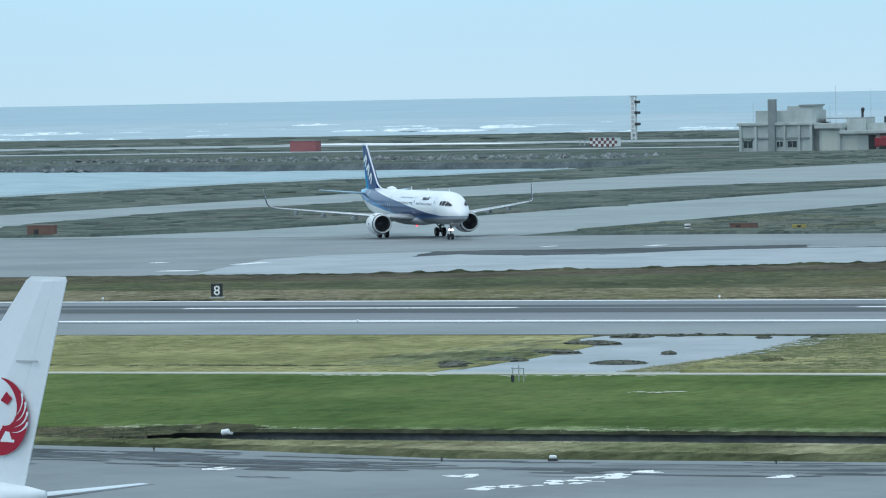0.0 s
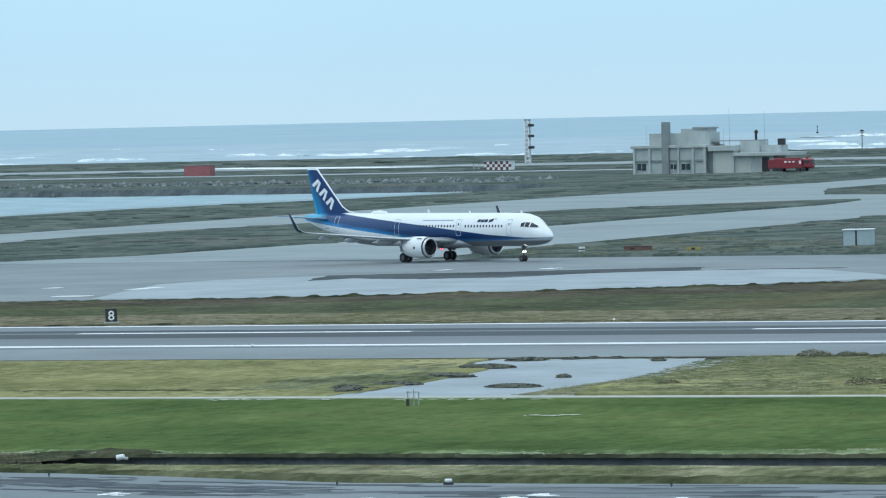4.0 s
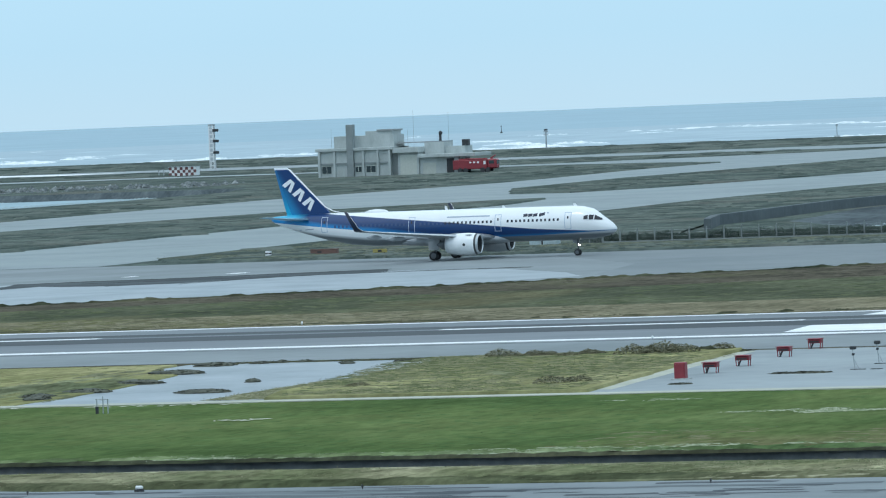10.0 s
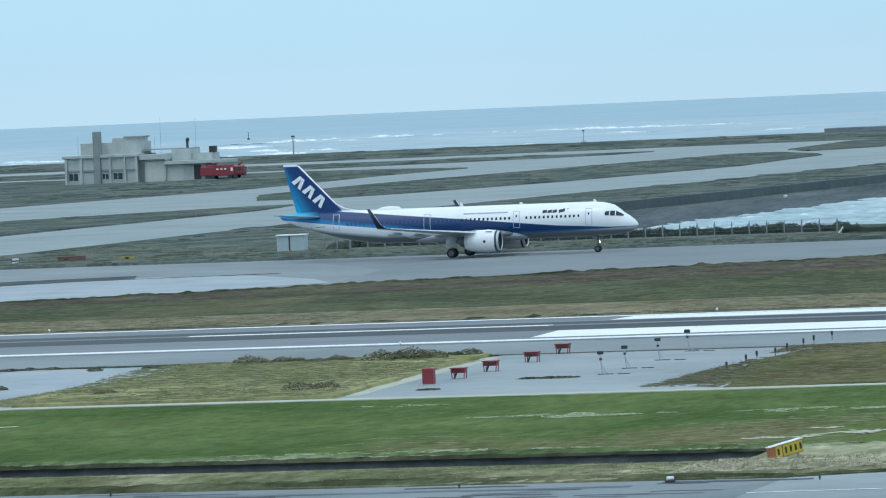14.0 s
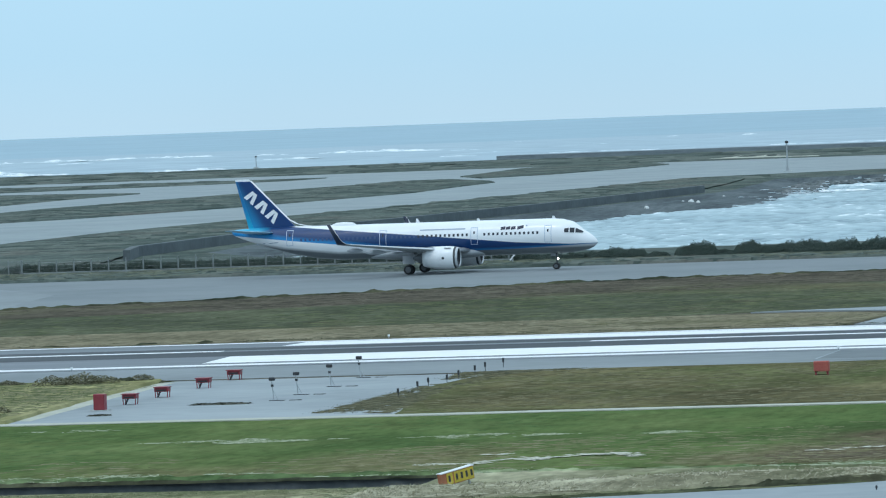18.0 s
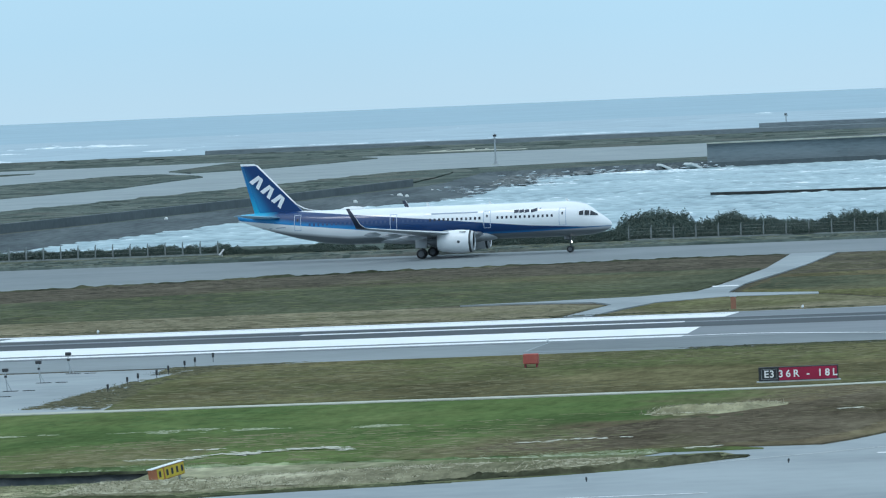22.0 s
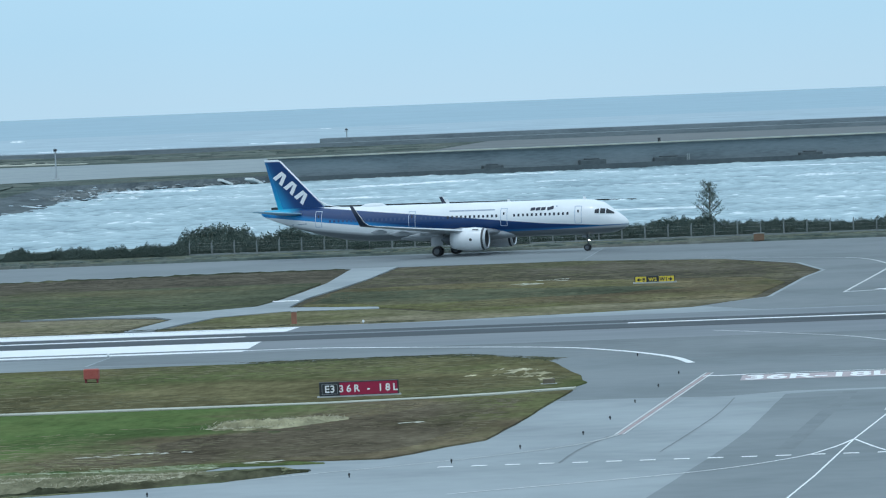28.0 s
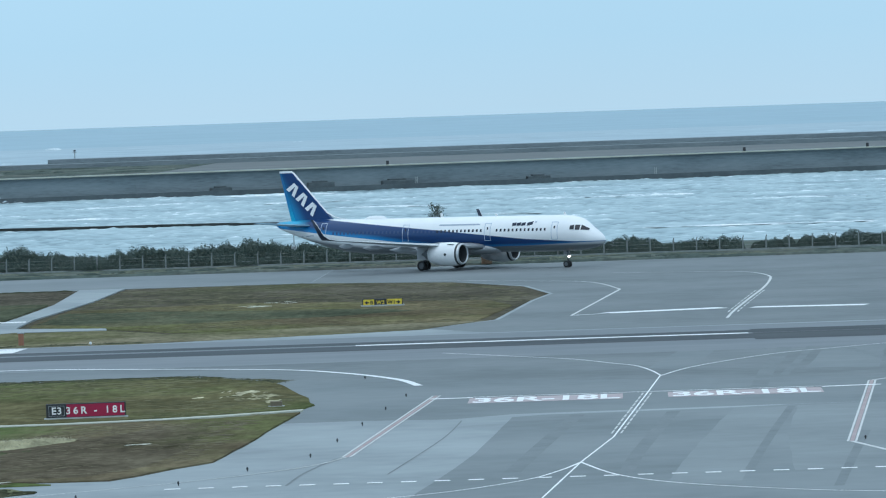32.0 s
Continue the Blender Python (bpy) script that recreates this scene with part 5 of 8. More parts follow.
def build_shore():
    rng = random.Random(4)
    rocks = [rock_mesh(k) for k in range(6)]
    bank = thing("rock_bank", "rock armour bank of pale and dark boulders above the canal", "rock bank", pose(0, 0, 0))
    for k in range(290):
        x = -505 - rng.random() ** 1.3 * 180
        f = rng.random()
        y = 1304 + (-505 - x) * 0.17 + f * 70
        ob = new("boulder", rng.choice(rocks))
        ob.parent = bank
        s = rng.uniform(0.5, 1.35)
        ob.location, ob.scale, ob.rotation_euler = (x, y, -1.2 + 1.6 * f), (s, s * rng.uniform(0.7, 1.2), s), (0, 0, rng.random() * 6)
    vs, fs = [], []
    for k in range(900):
        x = -500 - rng.random() ** 1.3 * 230
        f = rng.random()
        y, s = 1301 + (-505 - x) * 0.17 + f * 85, rng.uniform(0.4, 1.1)
        i = len(vs)
        ring = [Vector((x + s * rng.uniform(0.7, 1.2) * math.cos(a), y + s * rng.uniform(0.7, 1.2) * math.sin(a), -1.3 + 1.7 * f)) for a in (0, 1.26, 2.5, 3.8, 5.0)]
        vs += ring + [Vector((x + s * 0.2, y, -1.3 + 1.7 * f + s * rng.uniform(0.5, 1.0)))]
        fs += [(i + a, i + (a + 1) % 5, i + 5) for a in range(5)]
    me = bpy.data.meshes.new("rubble")
    me.from_pydata([tuple(v) for v in vs], [], fs)
    me.materials.append(M_ROCK)
    tagged(new("rubble", me), "pale broken stone between the boulders", "rubble", kind="stuff")
    far_line = line(bmesh.new(), [(-776, 1784), (-748, 1760), (-716, 1736), (-672, 1710)], 26, lift=0.06)
    painted("far_line", far_line, M_WHITE_LINE, "pale line along the distant perimeter road")
    # hoops along the canal's near edge
    rail = thing("guard_rail", "row of pale hooped rails along the canal edge", "rail", pose(0, 0, 0))
    edge = ((-476.5, 880), (-473, 940), (-474, 995), (-473.3, 1047), (-466.8, 1090), (-456.8, 1122), (-453.2, 1160), (-452.8, 1185))
    path, hoop, d = [Vector((x, y, 0)) for x, y in edge], None, 0.0
    for a, b in zip(path, path[1:]):
        run = (b - a).length
        while d < run:
            if hoop is None:
                bm = bmesh.new()
                pts = [(0, -0.95 * math.cos(math.pi * q / 8), 0.0 + 0.36 * math.sin(math.pi * q / 8)) for q in range(9)]
                for u, v in zip([(0, -0.95, -0.3)] + pts, pts + [(0, 0.95, -0.3)]):
                    rod(bm, u, v, 0.06, n=5)
                ob = part("hoop", bm, M_POST, rail)
                hoop = ob.data
            else:
                ob = new("hoop", hoop)
                ob.parent = rail
            ob.location = a.lerp(b, d / run)
            ob.rotation_euler = (0, 0, math.atan2(b.y - a.y, b.x - a.x) - math.pi / 2)
            d += 2.4
        d -= run
    spit = thing("rock_bank", "dark boulders at the foot of the bay's stone bank", "rock bank", pose(0, 0, 0))
    for k in range(110):
        f = 0.52 + 0.48 * rng.random()
        ob = new("boulder", rng.choice(rocks))
        ob.parent = spit
        s = rng.uniform(0.7, 1.9)
        y = 1010 + 390 * f
        ob.location, ob.scale, ob.rotation_euler = (np.interp(y, (1200, 1320, 1360, 1400), (-179, -190, -168, -140)) + rng.gauss(0, 2.6), y, -1.4), (s, s, s * 0.7), (0, 0, rng.random() * 6)
    pale = plain("bleached_boulder", (0.62, 0.64, 0.63), 0.9, vary=0.15)
    for x, y, s in ((-204, 1107, 0.9), (-201, 1096, 0.6), (-194, 1072, 0.7), (-201, 1127, 1.0), (-200, 1142, 1.0), (-187, 1064, 0.9), (-187, 1106, 0.8), (-185, 1104, 1.3), (-183, 1100, 0.9), (-205, 1010, 0.8), (-199, 945, 0.7), (-186, 1150, 0.8)):
        bm = bmesh.new()
        bmesh.ops.create_icosphere(bm, subdivisions=2, radius=s * 0.5)
        for v in bm.verts:
            v.co = v.co * (1 + 0.4 * noise.noise(v.co * 1.1 + Vector((x, y, 0))))
        ob = link_mesh("boulder", bm, pale)
        ob.location = (x, y, -0.15 if x < -196 else -0.8)
        tagged(ob, "bleached white boulder on the dark stone bank", "boulder", "pale boulders on the bank")
    for x, turn in ((-163, 20), (-156, 32)):
        ob = thing("concrete_slab", "pale broken concrete slab tilted at the wall's end", "slab", pose(x, 1362, -0.9, 0, 24, turn), "broken slabs")
        part("slab", boxes((-1.6, 1.6, -2.2, 2.2, -0.3, 0.3), bevel=0.1), pale, ob)
    # ladders and low blocks at the seawall
    for x, y in ((-52.2, 1406.6), (7.4, 1428.8)):
        ob = thing("ladder", "pale steel ladder on the face of the seawall", "ladder", pose(x, y, 0), "seawall ladders")
        for dx in (-0.22, 0.22):
            part("stile", rod(bmesh.new(), (dx, 0, -2.4), (dx, 0, 1.2), 0.06), M_POST, ob)
        for k in range(9):
            part("rung", rod(bmesh.new(), (-0.22, 0, -2.0 + 0.36 * k), (0.22, 0, -2.0 + 0.36 * k), 0.03, n=5), M_POST, ob)
    for x, y, w, h in ((-75.6, 1397.4, 3.4, 0.7), (-56.8, 1405, 4.2, 0.55), (-100, 1392.4, 2.6, 0.3), (-22, 1418.4, 3.0, 0.25)):
        ob = thing("concrete_block", "low dark wet concrete block at the seawall's foot", "block", pose(x, y, 0, 0, 0, 21), "blocks at the seawall")
        part("block", boxes((-w, w, -0.6, 1.6, -2.6, h), bevel=0.15), M_PARAPET, ob)
        part("cap", boxes((-w * 0.6, w * 0.5, -0.3, 1.6, h, h + 0.35), bevel=0.1), M_PARAPET, ob)
    by = thing("buoy", "dark marker buoy out at sea", "buoy", pose(3210 * math.sin(radians(-17.3)), 3210 * math.cos(radians(-17.3)), sea_level(3210)))
    part("float", rod(bmesh.new(), (0, 0, -0.6), (0, 0, 0.7), 0.9, 0.7, 12), M_DARK, by)
    part("mast", rod(bmesh.new(), (0, 0, 0.7), (0, 0, 3.6), 0.22, 0.14), M_DARK, by)
    part("top_mark", rod(bmesh.new(), (0, 0, 3.6), (0, 0, 4.4), 0.45, 0.05), M_DARK, by)
    # dark reef strip in the bay
    slab("reef", [(-116, 1040), (-103, 1030), (-86, 1027), (-70, 1020), (-72, 1024), (-84, 1031), (-104, 1036)], -1.16, M_SOIL, thick=1.6, step=2, jag=1.4, label="dark low reef in the bay")
    for x0, x1, z in ((-70.5, -63, -1.24), (-64, -57, -1.32), (-58.5, -52, -1.38), (-52.5, -47, -1.43)):
        f = lambda x: np.interp(x, (-72, -46), (1022, 1011))
        slab("reef", [(x0, f(x0) - 1), (x1, f(x1) - 0.6), (x1, f(x1) + 0.6), (x0, f(x0) + 1.4)], z, M_SOIL, thick=1.2, step=1, jag=1.0, label="dark low reef thinning out into the bay")
    slab("reef", [(62, 1010), (78, 1000), (92, 1004), (76, 1012)], -1.0, M_SOIL, thick=1.6, step=4, jag=1.5, label="small dark reef in the bay")
    slab("parapet", [(-207, 757), (-212, 780), (-213, 853), (-206, 925), (-199.5, 1020), (-196.5, 1100), (-194.5, 1172), (-193.5, 1172), (-195.5, 1100), (-198.3, 1020), (-204.8, 925), (-211.8, 853), (-210.8, 780), (-206, 757)], 1.5, M_PARAPET, thick=1.8, step=10, jag=0.15, label="low grey concrete parapet along the bank")


build_station()
build_fire_engine()
build_far_marks()
build_roadside_boxes()
build_shore()


# ---- signs, lights and posts of the airfield ----
UP_FRONT = Matrix.Rotation(radians(90), 4, "X")


def sign_board(name, label, x, y, turn, panels, h, z0=0.35, deep=0.3):
    """A lit airfield sign: panels are (width, face colour, text, text colour)."""
    ob = thing(name, label, "sign", pose(x, y, 0.14, 0, 0, turn))
    total = sum(p[0] for p in panels)
    part("casing", boxes((-0.06, total + 0.06, 0, deep, z0 - 0.06, z0 + h + 0.06), bevel=0.02), M_DARK, ob, "dark sign casing")
    u = 0.0
    for w, face, text, ink in panels:
        f = part("face", boxes((u + 0.03, u + w - 0.03, -0.025, 0.0, z0, z0 + h)), face, ob)
        if face is M_DARK and ink is not M_YELLOW and len(panels) > 1:
            a, b, c, d = u + 0.1, u + w - 0.1, z0 + 0.07, z0 + h - 0.07
            part("border", boxes((a, b, -0.034, -0.026, c, c + 0.02), (a, b, -0.034, -0.026, d - 0.02, d), (a, a + 0.02, -0.034, -0.026, c + 0.021, d - 0.021), (b - 0.02, b, -0.034, -0.026, c + 0.021, d - 0.021)), M_STEEL, f)
        if text == "bar":
            part("writing_bar", boxes((u + w * 0.22, u + w * 0.78, -0.035, -0.026, z0 + h * 0.25, z0 + h * 0.75)), ink, f)
        elif text:
            for mark, s in (("<", -1), (">", 1)):
                if mark in text:
                    # an arrow at the outer end of the panel
                    ax, az = u + w / 2 + s * (w / 2 - 0.42), z0 + h / 2
                    bm = loft(bmesh.new(), [[(ax, y, az + 0.2), (ax + 0.26 * s, y, az), (ax, y, az - 0.2)] for y in (-0.036, -0.026)])
                    box(bm, min(ax, ax - 0.2 * s), max(ax, ax - 0.2 * s), -0.036, -0.026, az - 0.05, az + 0.05)
                    part("arrow", bm, ink, f)
                    text = text.replace(mark, "")
                    u -= 0.28 * s
                    w_shift = 0.28 * s
                    break
            else:
                w_shift = 0.0
            at, pitch = 0, h * 0.52
            for word in text.split(" "):
                mid = (at + len(word) / 2 - len(text) / 2) * pitch
                writing("writing", word, h * (0.8 if len(panels) > 1 else 1.0), Matrix.Translation((u + w / 2 + mid, -0.035, z0 + h * 0.48)) @ UP_FRONT, ink, f, 0.01, 0.016, 1.5 if len(text) > 6 else 1.12)
                at += len(word) + 1
            u += w_shift
        u += w
    for k in range(max(2, round(total / 1.3))):
        px = 0.15 + (total - 0.3) * k / (max(2, round(total / 1.3)) - 1)
        part("leg", boxes((px - 0.05, px + 0.05, deep * 0.3, deep * 0.6, -0.2, z0)), M_STEEL, ob)
    part("footing", boxes((-0.2, total + 0.2, -0.15, deep + 0.15, -0.2, 0.08)), M_POST, ob, "pale concrete footing")
    return ob


def build_signs():
    red_face = plain("red_sign_face", (0.34, 0.008, 0.05), 0.6)
    white_ink = plain("sign_white", (0.85, 0.85, 0.83), 0.5)
    sign_board("runway_sign", "red and black runway holding sign with white figures", -36.95, 354.6, 6, ((1.2, M_DARK, "E3", white_ink), (3.7, red_face, "36R - 18L", white_ink)), 0.78, 0.12)
    sign_board("taxiway_sign", "yellow and black taxiway direction sign", -25.5, 538, 2, ((1.1, M_YELLOW, "<B", M_DARK), (1.15, M_DARK, "W2", M_YELLOW), (1.5, M_YELLOW, "W1>", M_DARK)), 0.6, 0.0)
    sign_board("distance_sign", "black runway distance sign with a white 8", -216, 473, 24, ((0.95, M_DARK, "8", white_ink),), 1.22, 0.02)
    ys = thing("taxiway_sign", "weathered yellow sign leaning over in the grass", "sign", pose(-60.75, 280.6, -0.05, 0, -9, 52))
    part("casing", boxes((0.5, 2.7, 0, 0.3, 0.0, 0.66), bevel=0.02), ramp_material("rusty_orange", ((0.3, 0.1, 0.05), (0.5, 0.2, 0.1)), 2.0, rough=0.7, fine=0.4), ys, "rusty orange casing")
    worn_yellow = ramp_material("dirty_yellow_face", ((0.42, 0.3, 0.03), (0.66, 0.5, 0.05)), 1.5, rough=0.6, fine=0.5)
    for a, b in ((0.85, 1.25), (1.35, 2.65)):
        f = part("face", boxes((a, b, -0.03, 0.0, 0.04, 0.62)), worn_yellow, ys)
        for k in range(round((b - a) / 0.34)):
            part("writing_bar", boxes((a + 0.1 + 0.33 * k, a + 0.24 + 0.33 * k, -0.036, -0.031, 0.18, 0.5)), M_DARK, f)
    part("top", boxes((0.47, 2.73, -0.04, 0.34, 0.66, 0.7)), M_WHITE, ys, "white top edge")
    for x in (0.7, 1.5, 2.4):
        part("leg", boxes((x, x + 0.1, 0.15, 0.25, -0.6, 0.02)), M_STEEL, ys)


LIGHTS = ((-20.6, 298.8), (-17.8, 308.8), (-17.0, 322.1), (-16.3, 337.9), (-15.6, 354.6), (-14.9, 369.7), (-18.8, 396), (-28, 281), (-37, 272), (-55, 266.5), (-73, 266.5), (-91, 266.5), (-109, 266.5), (-128, 272.5), (12.6, 309.5))


def build_light_units():
    first = thing("light_unit", "red approach light unit standing on thin legs", "light unit", pose(-101, 370, 0.08), "red approach light units")
    part("housing", boxes((-0.5, 0.5, -0.45, 0.35, 0.4, 0.7), bevel=0.05), M_RED, first, "red box housing")
    part("visor", boxes((-0.53, 0.53, -0.6, 0.45, 0.7, 0.75)), M_RED, first)
    part("lens", boxes((-0.35, 0.35, -0.47, -0.44, 0.46, 0.56)), M_DARK, first)
    for x in (-0.45, 0.45):
        for y in (-0.35, 0.25):
            part("leg", rod(bmesh.new(), (x, y, 0.42), (x * 0.9, y, -0.1), 0.035), M_RED, first)
    part("cable_duct", rod(bmesh.new(), (-0.1, -0.2, 0.5), (-0.3, -0.35, -0.05), 0.07), M_DARK, first)
    for x, y in ((-101, 378.5), (-101, 390), (-101.5, 401)):
        copy_thing(first, pose(x, y, 0.08))
    ub = thing("light_unit", "upright red equipment box at the pad's edge", "light unit", pose(-101.2, 363, 0.08), "red approach light units")
    part("housing", boxes((-0.38, 0.38, -0.35, 0.35, 0.0, 1.12), bevel=0.04), M_RED, ub)
    part("door", boxes((-0.3, 0.3, -0.38, -0.34, 0.1, 1.0)), M_RED, ub)
    part("plinth", boxes((-0.6, 0.6, -0.45, 0.45, -0.1, 0.06)), M_POST, ub)
    rb = thing("light_unit", "red equipment box on short legs in the verge", "light unit", pose(-55.75, 384.2, 0.1), "red approach light units")
    faded = ramp_material("sun_faded_red_paint", ((0.36, 0.075, 0.06), (0.44, 0.12, 0.09)), 1.5, rough=0.7, fine=0.4)
    part("housing", boxes((-0.52, 0.52, -0.35, 0.35, 0.28, 0.98), bevel=0.05), faded, rb)
    for x in (-0.4, 0.4):
        part("leg", boxes((x - 0.05, x + 0.05, -0.2, 0.2, -0.1, 0.28)), M_RED, rb)
    st = thing("marker_lamp", "dark lamp on a thin braced post", "lamp", pose(-91, 370, 0.08), "lamps on braced posts")
    part("post", rod(bmesh.new(), (0, 0, 0), (-0.12, 0, 1.4), 0.035), M_STEEL, st)
    part("brace", rod(bmesh.new(), (0.3, 0, 0.02), (-0.04, 0, 0.7), 0.025), M_STEEL, st)
    part("head", boxes((-0.3, 0.12, -0.12, 0.12, 1.35, 1.58), bevel=0.04), M_DARK, st, "dark lamp head")
    part("collar", boxes((-0.16, 0.0, -0.07, 0.07, 0.95, 1.1)), M_DARK, st)
    part("base_plate", boxes((-0.3, 0.75, -0.15, 0.15, -0.05, 0.04)), M_DARK, st)
    part("junction_slab", boxes((1.1, 1.9, -0.2, 0.2, -0.05, 0.03)), M_SOIL, st)
    for x, y in ((-91, 377), (-91, 387), (-91.6, 399)):
        copy_thing(st, pose(x, y, 0.08))
    pk = thing("marker_stake", "short dark marker stake with a pale foot", "stake", pose(-82.3, 369.5, 0.1), "stakes by the pad")
    part("stake", rod(bmesh.new(), (0, 0, -0.1), (0, 0, 0.4), 0.025), M_DARK, pk)
    part("cap", boxes((-0.07, 0.07, -0.07, 0.07, 0.28, 0.62), bevel=0.02), M_DARK, pk)
    for x, y in ((-82.9, 378.4), (-83.2, 383.3), (-82.7, 387.2), (-83.1, 393.1), (-83.3, 399.8), (-83.5, 404.5), (-83.4, 410.7)):
        copy_thing(pk, pose(x, y, 0.1))
    el = thing("taxiway_light", "tiny dark taxiway edge light", "light", pose(-23.5, 289.1, 0.05), "taxiway edge lights")
    part("stem", rod(bmesh.new(), (0, 0, 0), (0, 0, 0.14), 0.03), M_DARK, el)
    part("dome", rod(bmesh.new(), (0, 0, 0.1), (0, 0, 0.22), 0.065, 0.04), M_DARK, el)
    for x, y in LIGHTS:
        copy_thing(el, pose(x, y, 0.05))
    rl = thing("runway_light", "tiny white runway edge light", "light", pose(-240, 422.6, 0.06), "runway edge lights")
    part("stem", rod(bmesh.new(), (0, 0, -0.1), (0, 0, 0.25), 0.06), M_STEEL, rl)
    part("globe", rod(bmesh.new(), (0, 0, 0.15), (0, 0, 0.32), 0.12, 0.07), M_WHITE, rl)
    for k in range(1, 4):
        copy_thing(rl, pose(-240 + 60 * k, 422.6, 0.06))
    for k in range(0, 4):
        copy_thing(rl, pose(-225 + 60 * k, 468.6, 0.06))
    mk = thing("marker_post", "rust-brown marker post beside the runway", "marker", pose(-51.2, 472.5, 0.05))
    part("post", boxes((-0.22, 0.22, -0.15, 0.15, -0.1, 1.05), bevel=0.03), plain("rust_brown", (0.3, 0.14, 0.09), 0.8), mk)
    part("cap", boxes((-0.26, 0.26, -0.18, 0.18, 1.05, 1.12)), M_STEEL, mk)
    bx = thing("junction_box", "small brown junction box on the verge", "box", pose(-23.3, 361.5, 0.12))
    part("body", boxes((0, 0.75, 0, 0.4, 0, 0.35), bevel=0.03), plain("box_brown", (0.15, 0.125, 0.085), 0.8), bx)
    part("plinth", boxes((-0.15, 0.9, -0.1, 0.5, -0.1, 0.05)), M_POST, bx)
    ob = thing("marker_box", "dull orange equipment box in the grass by the fence", "box", pose(-17.4, 665.5, 0.1))
    part("body", boxes((0, 1.25, 0, 0.7, 0, 0.85), bevel=0.04), plain("dull_orange", (0.2, 0.12, 0.075), 0.8), ob)
    part("lid", boxes((-0.05, 1.3, -0.05, 0.75, 0.85, 0.92)), M_POST, ob)
    sk = thing("survey_rig", "thin grey frame of posts standing in the lawn", "frame", pose(-132.8, 337, 0.12))
    for x, h in ((0, 0.95), (0.42, 1.1), (0.75, 0.9)):
        part("post", rod(bmesh.new(), (x, 0, -0.1), (x, 0, h), 0.04), M_STEEL, sk)
    part("rail", rod(bmesh.new(), (-0.1, 0, 0.9), (0.8, 0, 0.9), 0.035), M_STEEL, sk)
    part("weight", boxes((-0.08, 0.08, -0.08, 0.08, -0.02, 0.45)), M_DARK, sk)
    dr = thing("drum", "white plastic drum lying by the drain", "drum", pose(-128.2, 282.2, 0.3))
    bm = bmesh.new()
    bmesh.ops.create_cone(bm, cap_ends=True, segments=16, radius1=0.16, radius2=0.15, depth=0.42, matrix=Matrix.Translation((0, 0, 0.15)) @ Matrix.Rotation(radians(80), 4, "Y"))
    part("barrel", bm, M_WHITE, dr)
    part("block", boxes((0.25, 0.42, -0.1, 0.1, 0, 0.16), bevel=0.03), M_POST, dr)
    for x, y in ((-103.3, 267.5), (-62.5, 267)):
        ml = thing("marker_lamp", "small white and black apron marker lamp", "lamp", pose(x, y, 0.05), "apron marker lamps")
        part("base", boxes((-0.22, 0.22, -0.15, 0.15, -0.02, 0.12)), M_DARK, ml)
        part("globe", boxes((-0.18, 0.18, -0.12, 0.12, 0.12, 0.3), bevel=0.05), M_WHITE, ml)


# ---- fence, shelter, bushes ----
def fence_line(x):
    return 697 - 13 * min(1, max(0, (x + 170) / 110))


def fence_run(x0, x1, step, me=None):
    fe = thing("perimeter_fence", "grey concrete-post wire fence along the taxiway verge", "fence", pose(0, 0, 0), "perimeter fences")
    at = fence_line
    for k in range(int((x1 - x0) / step) + 1):
        x = x0 + step * k
        if me is None:
            bm = boxes((-0.08, 0.08, -0.08, 0.08, -0.3, 1.6))
            rod(bm, (0, 0, 1.57), (0.1, -0.2, 1.85), 0.06, n=6)
            ob = part("post", bm, plain("weathered_post", (0.22, 0.245, 0.24), 0.9, vary=0.25), fe)
            me = ob.data
        else:
            ob = new("post", me)
            ob.parent = fe
        ob.location = (x, at(x), 0.15)
    n = max(6, int((x1 - x0) / 5))
    for z in (0.25, 0.7, 1.15, 1.5):
        bm = bmesh.new()
        pts = [(x0 + (x1 - x0) * k / n, at(x0 + (x1 - x0) * k / n) + 0.1, z + 0.15) for k in range(n + 1)]
        for a, b in zip(pts, pts[1:]):
            rod(bm, a, b, 0.006, n=4)
        part("wire", bm, M_STEEL, fe, "strained wire")
    bm = bmesh.new()
    prev = None
    for k in range(n + 1):
        x = x0 + (x1 - x0) * k / n
        y = at(x) - 0.25
        q = [bm.verts.new(p) for p in ((x, y, 0.1), (x, y, 0.4), (x, y + 0.2, 0.4), (x, y + 0.2, 0.1))]
        if prev:
            for a in range(4):
                bm.faces.new((prev[a], q[a], q[(a + 1) % 4], prev[(a + 1) % 4]))
        prev = q
    part("kerb", bm, bpy.data.materials["weathered_post"], fe, "low concrete kerb under the wire")
    return me


